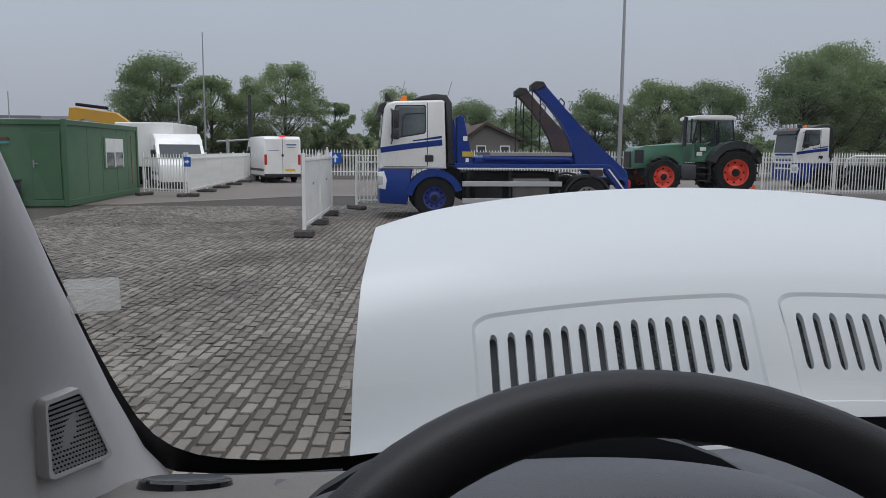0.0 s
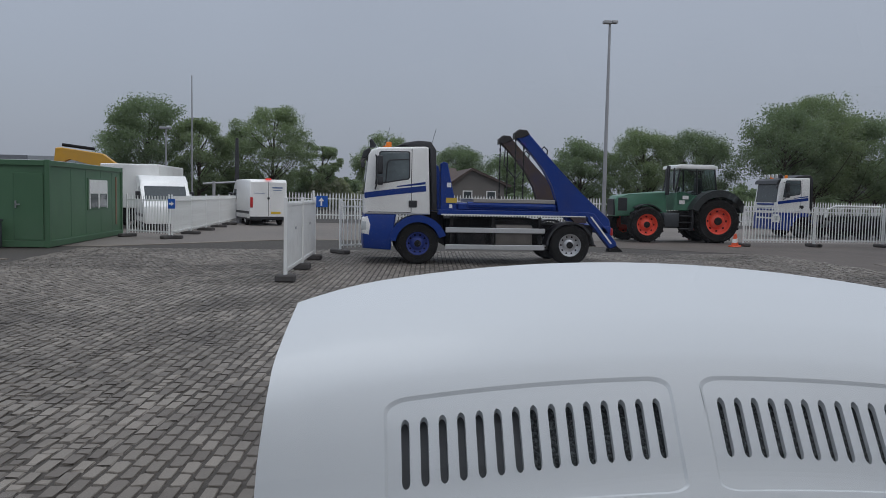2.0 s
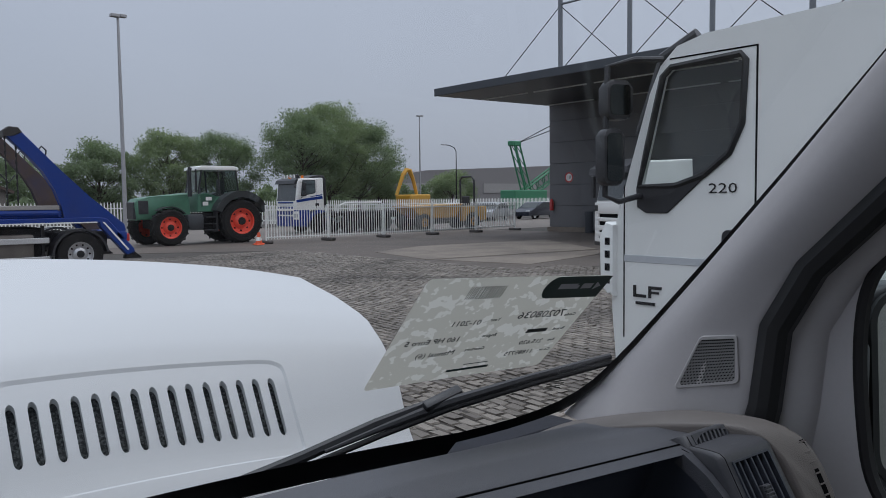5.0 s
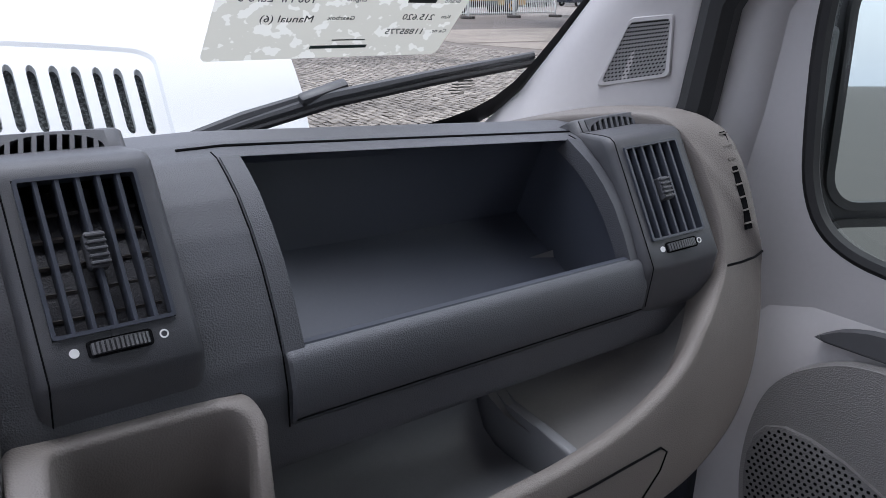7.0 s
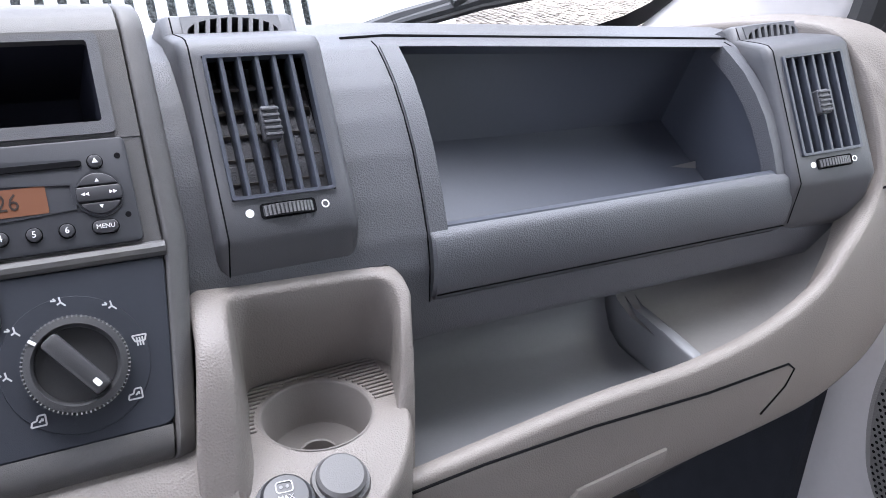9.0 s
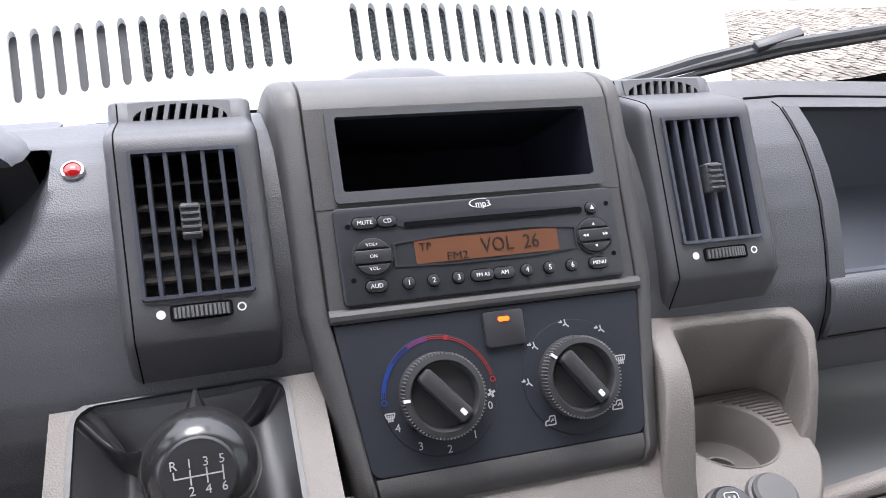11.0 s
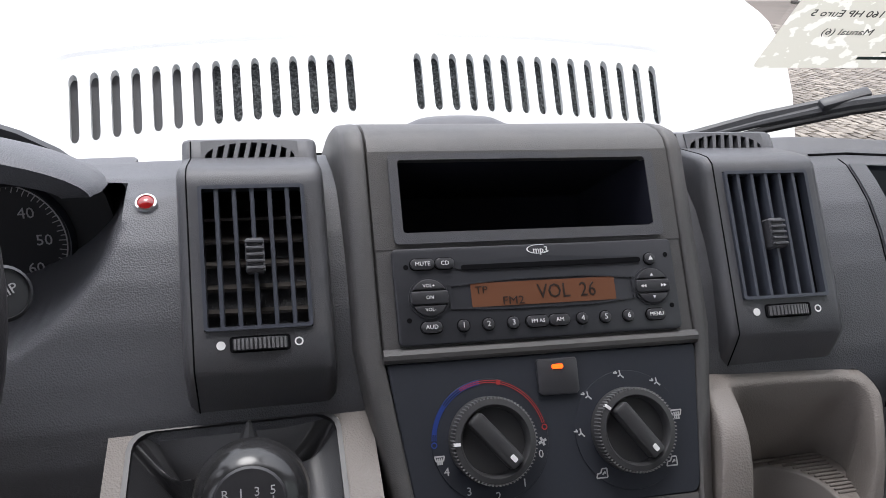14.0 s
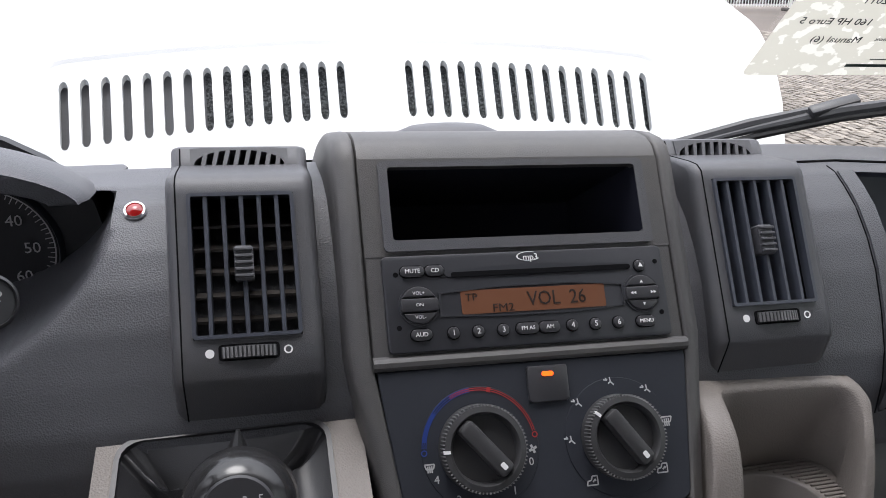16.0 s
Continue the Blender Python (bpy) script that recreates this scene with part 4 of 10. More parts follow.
    ring(bm, [(x * k, y * k) for x, y in arc for k in (min(hw / max(abs(x), 1e-6), (0.0122 if y > 0 else 0.0035) / max(abs(y), 1e-6)),)], arc, -0.012, 0.0008, mt)
    part("louvre_rim", bm, DASH_FINE, t)
    bm = bmesh.new()
    for i in range(8):
        bm = bmesh.new()
        x = -hw * 0.76 + hw * 1.52 * i / 7
        top = 0.0108 * math.sqrt(max(0.0, 1 - ((x + 0.002) / (hw * 0.95)) ** 2))
        prism(bm, [(x - 0.0014, -0.003), (x + 0.0014, -0.003), (x + 0.0014 + 0.3 * top, top), (x - 0.0014 + 0.3 * top, top)], -0.008, 0.001, "z", 0, mt)
        part("louvre_fin", bm, DASH_FINE, t)
    return t


vent(-0.1745, 0.063, 0.0155, 0.1035, "charcoal louvred air vent beside the red lamp")
vent(0.1800, 0.066, 0.0150, 0.1060, "charcoal louvred air vent between radio and tray")
# the outer vent is turned a little towards the seats
e1 = Vector((0.978, -0.194, 0.076)).normalized()
e2 = Vector((0.034, 0.506, 0.862)).normalized()
e3 = e1.cross(e2).normalized()
e2 = e3.cross(e1)
c3 = Vector((0.654, 0.0065, 1.4357))
VM = Matrix(((e1.x, e2.x, e3.x, c3.x), (e1.y, e2.y, e3.y, c3.y), (e1.z, e2.z, e3.z, c3.z), (0, 0, 0, 1)))
vent(0.0, 0.060, -0.044, 0.044, "charcoal louvred air vent at the door end of the dashboard", fm=VM @ Matrix.Translation((0, 0, 0.010)), deep=0.050, low=0.060)

# -- centre console: surround, pocket, radio, climate panel --
con = thing("centre_console", "charcoal centre console surround with an empty pocket", "console", on_face(0, -0.1, -0.05))
US = [(-0.1200, -0.075), (-0.1190, -0.022), (-0.1178, -0.008), (-0.1155, -0.002), (-0.1065, 0.0015), (-0.1045, 0.0005), (-0.1035, -0.003), (-0.1025, 0.0005), (0.1025, 0.0005), (0.1035, -0.003), (0.1045, 0.0005), (0.1065, 0.0015), (0.1155, -0.002), (0.1178, -0.008), (0.1190, -0.022), (0.1200, -0.075)]
VS = [(-0.130, -0.04), (-0.127, -0.014), (-0.122, -0.003), (-0.112, 0.002), (-0.1045, 0.0005), (-0.05, 0.0), (0.0, 0.0), (0.06, 0.0), (0.1215, 0.0), (0.130, -0.002), (0.138, -0.008), (0.147, -0.022), (0.156, -0.045), (0.164, -0.08), (0.168, -0.12)]


def surround(i, j):
    u, n = US[int(i)]
    v, k = VS[int(j)]
    if v < 0:
        u *= 1 - 0.165 * (v / -0.128) - (0.03 if v < -0.123 else 0)
    return on_face(u, v, n + k)


bm = bmesh.new()
sheet(bm, surround, range(len(US)), range(len(VS)), skip=lambda i, j: 7 < i < 8 and 4 < j < 8)
part("surround", bm, STACK, con, "worn charcoal console surround", smooth=50)
bm = bmesh.new()
ring(bm, rrect(-0.1028, 0.0588, 0.1028, 0.1218, 0.0003, 3), rrect(-0.0845, 0.0685, 0.0845, 0.1155, 0.002, 3), -0.004, 0.0005, FM)
part("pocket_frame", bm, STACK, con)
bm = bmesh.new()
ring(bm, rrect(-0.0905, 0.0615, 0.0905, 0.1195, 0.003, 3), rrect(-0.0845, 0.0685, 0.0845, 0.1155, 0.002, 3), -0.002, 0.0030, FM)
part("pocket_bezel", bm, DASH_FINE, con)
bm = bmesh.new()
o = [(-0.0845, 0.0685), (0.0845, 0.0685), (0.0845, 0.1155), (-0.0845, 0.1155)]
a = [bm.verts.new(on_face(*p, 0.002)) for p in o]
b = [bm.verts.new(on_face(p[0] * 0.96, p[1] + 0.002, -0.11)) for p in o]
for i in range(4):
    bm.faces.new((a[i], a[(i + 1) % 4], b[(i + 1) % 4], b[i]))
bm.faces.new(b)
# Shade inside the pocket is put into its blue-black colour and low sheen.
part("pocket", bm, mat("pocket_shade_black", (0.012, 0.013, 0.021), 0.7, var=0.1, vscale=10, spec=0.15), con, "deep empty black pocket")
bm = bmesh.new()
box(bm, -0.1025, -0.0025, -0.004, 0.1025, 0.0595, 0.0, 0, FM)
part("radio_backing", bm, STACK, con)
bm = bmesh.new()
tube(bm, [on_face(u, -0.0068, 0.0005) for u in lin(-0.1035, 0.1035, 5)], 0.0045, 10)
part("cross_rail", bm, STACK, con, "rounded rail between radio and climate panel")

RADIO = mat("radio_black", (0.032, 0.033, 0.038), 0.42, spec=0.35, var=0.1, vscale=12, bump=0.1, bscale=1800)
BUTTON = mat("button_black", (0.034, 0.034, 0.038), 0.35, var=0.1, vscale=30)
radio = thing("car_radio", "black car radio with lit orange display", "radio", on_face(0, 0, -0.01))
bm = bmesh.new()
prism(bm, rrect(-0.0935, -0.0012, 0.0935, 0.0583, 0.003, 3), -0.002, 0.0045, "z", 0.0012, FM, 2)
part("face_plate", bm, RADIO, radio, "black radio front")
bm = bmesh.new()
prism(bm, [(-0.061, 0.0475), (0.0, 0.0505), (0.068, 0.0475), (0.068, 0.0438), (-0.052, 0.0438)], 0.0046, 0.0052, "z", 0, FM)
part("slot_brow", bm, RADIO, radio)
bm = bmesh.new()
prism(bm, rrect(-0.051, 0.0434, 0.0695, 0.0466, 0.0013, 2), 0.0045, 0.0057, "z", 0, FM)
part("disc_slot", bm, HOLE, radio, "black disc slot")
bm = bmesh.new()
ring(bm, [(-0.060, 0.0345), (-0.02, 0.0372), (0.03, 0.0372), (0.063, 0.0345), (0.063, 0.0200), (0.03, 0.0178), (-0.02, 0.0178), (-0.060, 0.0195)], [(-0.0585, 0.0335), (-0.02, 0.0362), (0.03, 0.0362), (0.0615, 0.0335), (0.0615, 0.0205), (0.03, 0.0186), (-0.02, 0.0186), (-0.0585, 0.0205)], 0.0045, 0.0054, FM)
part("display_brow", bm, RADIO, radio)
LCD = glow("orange_display", (0.095, 0.034, 0.014), 0.11)
bm = bmesh.new()
prism(bm, rrect(-0.0462, 0.0200, 0.0495, 0.0348, 0.001, 2), 0.0045, 0.0050, "z", 0, FM)
lcd = part("display", bm, LCD, radio, "orange liquid crystal display")
LCD_INK = mat("display_ink", (0.010, 0.005, 0.004), 0.5, var=0.02)
words("display_text", "VOL  26", 0.0130, face_at(0.0165, 0.0272, 0.0052), LCD_INK, lcd, squeeze=0.88)
words("display_text", "FM2", 0.0072, face_at(-0.0195, 0.0228, 0.0052), LCD_INK, lcd, squeeze=1.15)
words("display_text", "TP", 0.0066, face_at(-0.0395, 0.0302, 0.0052), LCD_INK, lcd, squeeze=1.1)


def button(u, v, w, h, text, size=0.0034, r=None):
    bm = bmesh.new()
    r = r or h / 2 - 0.0001
    prism(bm, rrect(-w / 2, -h / 2, w / 2, h / 2, r, 5), 0.003, 0.0066, "z", 0.0007, face_at(u, v, 0), 2)
    b = part("button", bm, BUTTON, radio)
    bm = bmesh.new()
    ring(bm, rrect(-w / 2 - 0.0006, -h / 2 - 0.0006, w / 2 + 0.0006, h / 2 + 0.0006, r + 0.0006, 5), rrect(-w / 2, -h / 2, w / 2, h / 2, r, 5), 0.0044, 0.0048, face_at(u, v, 0))
    part("button_gap", bm, HOLE, b)
    if text:
        words("legend", text, size, face_at(u, v, 0.0069), WHITE_MARK, b)
    return b


button(-0.0752, 0.0481, 0.0150, 0.0066, "MUTE", 0.0037)
button(-0.0612, 0.0481, 0.0120, 0.0066, "CD", 0.0037)
button(-0.0730, 0.0092, 0.0130, 0.0068, "AUD", 0.0037)
for i, u in enumerate((-0.0531, -0.0373, -0.0213, 0.0244, 0.0402, 0.0560)):
    button(u, 0.0091, 0.0072, 0.0072, str(i + 1), 0.0048)
button(-0.0055, 0.0091, 0.0148, 0.0070, "FM AS", 0.0034)
button(0.0090, 0.0091, 0.0138, 0.0070, "AM", 0.0037)
button(0.0752, 0.0088, 0.0130, 0.0070, "MENU", 0.0035)
button(0.0762, 0.0452, 0.0072, 0.0072, "", 0.004)
for u, txt in ((-0.0728, ("VOL+", "ON", "VOL-")), (0.0752, ("", "", ""))):
    vc = 0.0272
    for k, (a0, a1) in enumerate(((25, 155), (-22, 22), (205, 335))):
        bm = bmesh.new()
        if k == 1:
            pts = [(0.0118 * math.cos(radians(a)), 0.0118 * math.sin(radians(a))) for a in (-20, -10, 0, 10, 20, 160, 170, 180, 190, 200)]
        else:
            pts = [(0.0114 * math.cos(radians(a)), 0.0114 * math.sin(radians(a))) for a in lin(a0, a1, 12)]
        prism(bm, pts, 0.003, 0.0075 if k == 1 else 0.0068, "z", 0.0007, face_at(u, vc, 0), 2)
        b = part("button", bm, BUTTON, radio)
        if txt[k]:
            words("legend", txt[k], 0.0030, face_at(u, vc + (0.0072, 0.0, -0.0074)[k], (0.0071, 0.0078, 0.0071)[k]), WHITE_MARK, b)
    bm = bmesh.new()
    ring(bm, [(0.0127 * math.cos(a), 0.0127 * math.sin(a)) for a in lin(0, 6.1, 32)], [(0.0116 * math.cos(a), 0.0116 * math.sin(a)) for a in lin(0, 6.1, 32)], 0.0040, 0.0056, face_at(u, vc, 0))
    part("dial_rim", bm, RADIO, radio)
# arrow marks on the right dial and the eject key
bm = bmesh.new()
for u, v, s, a in ((0.0752, 0.0345, 0.0011, 0), (0.0752, 0.0199, 0.0011, 180), (0.0692, 0.0272, 0.0011, 90), (0.0672, 0.0272, 0.0011, 90), (0.0812, 0.0272, 0.0011, -90), (0.0832, 0.0272, 0.0011, -90), (0.0762, 0.0455, 0.0016, 0)):
    m = face_at(u, v, 0.0080 if abs(v - 0.0272) < 1e-4 else 0.0071, a)
    bm.faces.new([bm.verts.new(m @ Vector(p)) for p in ((-s, -s * 0.8, 0), (s, -s * 0.8, 0), (0, s, 0))])
part("arrow_marks", bm, WHITE_MARK, radio)
for u, v in ((-0.0855, 0.0466), (-0.0862, 0.0140), (0.0882, 0.0476), (0.0878, 0.0140)):
    bm = bmesh.new()
    lathe(bm, [(0, 0.0048), (0.0016, 0.0048), (0.0016, 0.0044)], 12, face_at(u, v, 0))
    part("removal_hole", bm, HOLE, radio)

ml = words("mp3_mark", "mp3", 0.0058, face_at(0.0022, 0.0541, 0.0048) @ Matrix.Shear("XY", 4, (0.25, 0)) , WHITE_MARK, radio)
bm = bmesh.new()
pts = [(0.0082 * math.cos(radians(a)), 0.0030 * math.sin(radians(a))) for a in lin(60, 330, 24)]
for p, q in zip(pts, pts[1:]):
    bm.faces.new([bm.verts.new(face_at(0.0010, 0.0548, 0.0048) @ Vector((x * k, y * k, 0))) for x, y, k in ((*p, 1), (*q, 1), (*q, 0.88), (*p, 0.88))])
part("mark_swoosh", bm, WHITE_MARK, radio)

# -- climate panel --
PANEL = mat("climate_panel_black", (0.021, 0.0235, 0.031), 0.65, spec=0.3, var=0.08, vscale=9, bump=0.15, bscale=2200)
clim = thing("climate_panel", "black climate panel with two rotary knobs", "control panel", on_face(0, -0.10, -0.01))
bm = bmesh.new()
CP = [(-0.0850, -0.1045), (0.0850, -0.1045), (0.0882, -0.1032), (0.0905, -0.1008), (0.0916, -0.0975), (0.1014, -0.0140), (0.1008, -0.0120), (0.0995, -0.0113), (-0.0995, -0.0113), (-0.1008, -0.0120), (-0.1014, -0.0140), (-0.0916, -0.0975), (-0.0905, -0.1008), (-0.0882, -0.1032)]
prism(bm, CP, -0.004, 0.0015, "z", 0.001, FM)
plate = part("panel_plate", bm, PANEL, clim, "matt blue-black panel")
KNOB = mat("knob_black", (0.035, 0.035, 0.037), 0.42, var=0.1, vscale=20, bump=0.2, bscale=1500)
BLUE_INK = mat("blue_print", (0.010, 0.035, 0.20), 0.6, var=0.02)
RED_INK = mat("red_print", (0.32, 0.02, 0.02), 0.6, var=0.02)


def arc_band(bm, m, r0, r1, a0, a1, n=16):
    for p, q in zip(lin(a0, a1, n), lin(a0, a1, n)[1:]):
        bm.faces.new([bm.verts.new(m @ Vector((r * math.cos(radians(a)), r * math.sin(radians(a)), 0))) for a, r in ((p, r0), (p, r1), (q, r1), (q, r0))])


def knob(u, v, turn):
    m = face_at(u, v, 0) @ Matrix.Diagonal((0.90, 0.90, 1, 1))
    k = part("dial_disc", lathe(bmesh.new(), [(0.0, 0.0022), (0.0405, 0.0022), (0.041, 0.0012)], 40, m), PANEL, clim)
    k = part("rotary_knob", lathe(bmesh.new(), [(0.0292, 0.0015), (0.0286, 0.011), (0.0274, 0.0138), (0.0238, 0.0145), (0.0224, 0.0130), (0.0218, 0.0075), (0.0, 0.0072)], 48, m, close=False), KNOB, clim, "ribbed black rotary knob")
    bm = bmesh.new()
    for i in range(72):
        a = radians(i * 5)
        box(bm, 0.0262, -0.0004, 0.003, 0.02885, 0.0004, 0.0137, 0, m @ pose(0, 0, 0, 0, 0, math.degrees(a)))
    part("rib_ring", bm, mat("worn_ribs", (0.16, 0.16, 0.16), 0.5, var=0.3, vscale=60), k)
    bm = bmesh.new()
    prism(bm, rrect(-0.0058, -0.0208, 0.0058, 0.0215, 0.003, 3), 0.0072, 0.0182, "z", 0.0022, m @ pose(0, 0, 0, 0, 0, turn), 2)
    part("grip_bar", bm, KNOB, k, "raised grip bar")
    bm = bmesh.new()
    prism(bm, rrect(-0.0016, -0.0175, 0.0016, -0.0125, 0.0008, 3), 0.0180, 0.0185, "z", 0, m @ pose(0, 0, 0, 0, 0, turn))
    part("white_pointer", bm, WHITE_MARK, k)
    bm = bmesh.new()
    box(bm, -0.0284, -0.0010, 0.0105, -0.0240, 0.0010, 0.0150, 0, m @ pose(0, 0, 0, 0, 0, {40: 0, 36: -40}[turn]))
    part("rim_mark", bm, WHITE_MARK, k)
    return k


KL, KR = (-0.0430, -0.0605), (0.0478, -0.0620)
knob(*KL, 40)
knob(*KR, 36)
ml = face_at(*KL, 0.0026)
for ink, a0, a1 in ((BLUE_INK, 96, 176), (RED_INK, 12, 118)):
    bm = bmesh.new()
    rr = (0.0335, 0.0347, 0.0359) if ink is BLUE_INK else (0.0341, 0.0353)
    for r in rr:
        arc_band(bm, ml, r, r + 0.0005, a0, a1, 24)
    arc_band(bm, ml, 0.0335, 0.0364, (a1 - 36) if ink is BLUE_INK else a0 + 62, (a1 - 6) if ink is BLUE_INK else a0 + 66, 10)
    e = a1 if ink is BLUE_INK else a0
    arc_band(bm, ml @ Matrix.Translation((0.0350 * math.cos(radians(e + (4 if ink is BLUE_INK else -4))), 0.0350 * math.sin(radians(e + (4 if ink is BLUE_INK else -4))), 0)), 0.0012, 0.0019, 0, 360, 14)
    part("temperature_scale", bm, ink, plate, "blue cold scale" if ink is BLUE_INK else "red warm scale")
for txt, a, r in (("0", -20, 0.0325), ("1", -56, 0.0325), ("2", -88, 0.0330), ("3", -120, 0.0330), ("4", -151, 0.0330)):
    words("legend", txt, 0.0068, face_at(KL[0] + r * math.cos(radians(a)), KL[1] + r * math.sin(radians(a)), 0.0026), GREY_MARK, plate)


def icon(kind, u, v, s=0.0036):
    """Small line symbols: seated figure replaced by a bent bar with an arrow, screen, fan, flap, flake."""
    m = face_at(u, v, 0.0026)
    bm = bmesh.new()
    def bar(x0, y0, x1, y1, w=0.00045):
        d = Vector((x1 - x0, y1 - y0, 0)) * s
        q = Vector((-d.y, d.x, 0)).normalized() * w
        p0, p1 = Vector((x0, y0, 0)) * s, Vector((x1, y1, 0)) * s
        bm.faces.new([bm.verts.new(m @ c) for c in (p0 - q, p1 - q, p1 + q, p0 + q)])
    if kind == "seat":
        for b in ((0.2, 0.9, 0.3, 0.1), (0.3, 0.1, 0.9, -0.5), (0.3, 0.1, -0.2, -0.2), (-1, 0.5, -0.3, 0.4), (-0.6, 0.8, -0.3, 0.4)):
            bar(*b)
    elif kind == "screen":
        for b in ((-1, 0.6, 1, 0.6), (-1, 0.6, -0.7, -0.3), (1, 0.6, 0.7, -0.3), (-0.7, -0.3, 0.7, -0.3), (-0.4, 0.3, -0.4, -1), (0, 0.3, 0, -1), (0.4, 0.3, 0.4, -1)):
            bar(*b)
    elif kind == "fan":
        for a in range(4):
            c, sn = math.cos(a * 1.571 + 0.4), math.sin(a * 1.571 + 0.4)
            bar(0.1 * c, 0.1 * sn, 0.9 * c, 0.9 * sn, 0.0008)
    elif kind == "car":
        for b in ((-1, -0.6, 1, -0.6), (-1, -0.6, -0.8, 0.1), (-0.8, 0.1, -0.2, 0.2), (-0.2, 0.2, 0.1, 0.9), (0.1, 0.9, 1, 0.9), (1, 0.9, 1, -0.6), (0.1, -0.1, 0.6, 0.4), (0.6, 0.4, 0.6, 0)):
            bar(*b)
    elif kind == "flake":
        for a in range(3):
            c, sn = math.cos(a * 1.047 + 0.52), math.sin(a * 1.047 + 0.52)
            bar(-c, -sn, c, sn, 0.0003)
    part("symbol", bm, GREY_MARK, plate)


for kd, a, r in (("seat", 95, 0.0338), ("seat", 140, 0.0345), ("seat", 180, 0.0340), ("seat", 52, 0.0345), ("screen", 12, 0.0335), ("car", -42, 0.0335), ("car", -132, 0.0340)):
    icon(kd, KR[0] + r * math.cos(radians(a)), KR[1] + r * math.sin(radians(a)))
icon("fan", KL[0] + 0.0325 * math.cos(radians(-6)), KL[1] + 0.0345 * math.sin(radians(-6)), 0.003)
icon("screen", KL[0] - 0.0325, KL[1] - 0.0085, 0.003)
bm = bmesh.new()
prism(bm, [(-0.0075, -0.0370), (-0.0095, -0.0350), (-0.0092, -0.0158), (-0.0080, -0.0146), (0.0164, -0.0146), (0.0176, -0.0158), (0.0172, -0.0350), (0.0152, -0.0370)], 0.001, 0.0045, "z", 0.0012, FM, 2)
acb = part("snowflake_button", bm, BUTTON, clim, "black button with orange light")
bm = bmesh.new()
prism(bm, rrect(0.0002, -0.0212, 0.0078, -0.0182, 0.0014, 3), 0.0042, 0.0050, "z", 0, FM)
part("orange_light", bm, glow("orange_lamp", (1.0, 0.07, 0.004), 1.3), acb, "lit orange light")
icon("flake", 0.0042, -0.0296, 0.0030)


# ======== other things in the cab ========
# red warning lamp
lamp = thing("warning_lamp", "small red lamp in a chrome ring on the dashboard", "lamp", (-0.241, 0.090, 1.495))
LM = Matrix.Translation((-0.241, 0.0885, 1.4925)) @ pose(0, 0, 0, 38, 0, 0) @ Matrix.Scale(0.76, 4)
part("ring", lathe(bmesh.new(), [(0.0105, -0.003), (0.0105, 0.001), (0.0095, 0.0035), (0.0078, 0.004), (0.0072, 0.001)], 28, LM @ Matrix.Scale(0.9, 4), close=False), CHROME, lamp, "chrome ring")
part("lens", lathe(bmesh.new(), [(0.0, 0.0052), (0.004, 0.0046), (0.0066, 0.003), (0.0072, 0.0)], 24, LM, close=False), mat("red_lens", (0.28, 0.008, 0.008), 0.12, var=0.05, coat=0.6), lamp, "red faceted lens")

# instrument cluster under its hood
clus = thing("instrument_cluster", "black instrument cluster under a grained hood", "instrument cluster", (-0.46, 0.15, 1.38))
HX, HW = -0.462, 0.198


def hood(a, y, k=0.0):
    c, s = math.cos(a), math.sin(a)
    g = interp(y, [0.045, 0.06, 0.11, 0.17, 0.22], [0.985, 1.0, 0.98, 0.87, 0.72])
    top = interp(y, [0.045, 0.055, 0.075, 0.11, 0.17, 0.22], [0.041, 0.048, 0.052, 0.052, 0.037, 0.004])
    return Vector((HX + (HW * g - k) * -c, y + 0.015 * (1 - s), interp(y, [0.05, 0.10, 0.17, 0.22], [1.507, 1.500, 1.488, 1.474]) + (top + 0.001 - k) * (abs(s) ** 1.15)))


bm = bmesh.new()
sheet(bm, lambda a, y, k=0.0: hood(a, y, k), lin(0.0, math.pi, 29), [0.045, 0.05, 0.06, 0.075, 0.095, 0.12, 0.15, 0.18, 0.20, 0.22], thick=0.016)
part("hood", bm, DASH, clus, "grained charcoal hood", smooth=60)
bm = bmesh.new()
prism(bm, [(HX - 0.186 * math.cos(a), 1.462 + 0.09 * math.sin(a)) for a in lin(0, 2 * math.pi * 31 / 32, 32)], 0.160, 0.170, "y")
fp = part("dial_plate", bm, mat("dial_black", (0.016, 0.017, 0.020), 0.5, var=0.05), clus, "black dial plate")
for gx, nums in ((-0.354, ((-44, "60"), (1, "50"), (46, "40"), (91, "30"), (136, "20"), (181, "10"), (226, "0"))), (-0.568, ((0, "160"), (45, "120"), (90, "90"), (135, "60"), (180, "30")))):
    gm = pose(gx, 0.159, 1.4475, 90, 0, 0)
    bm = bmesh.new()
    arc_band(bm, gm, 0.0440, 0.0450, -60, 240, 48)
    for i in range(61):
        a = radians(-60 + 5 * i)
        w = 0.003 if i % 2 else 0.0048
        bm.faces.new([bm.verts.new(gm @ Vector((r * math.cos(a + d), r * math.sin(a + d), 0.0002))) for r, d in ((0.0440, -0.008), (0.0440, 0.008), (0.044 - w, 0.008), (0.044 - w, -0.008))])
    part("tick_scale", bm, GREY_MARK, fp)
    part("dial_rim", lathe(bmesh.new(), [(0.0465, 0.0), (0.0485, 0.005), (0.051, 0.0)], 40, gm, close=False), DASH_SMOOTH, fp)
    for a, tx in nums:
        words("numeral", tx, 0.0115, gm @ pose(0.0295 * math.cos(radians(a)), 0.0295 * math.sin(radians(a)), 0.0004), GREY_MARK, fp)
stalk = thing("wiper_stalk", "black wiper stalk with round trip button", "stalk", (-0.30, -0.03, 1.48))
bm = bmesh.new()
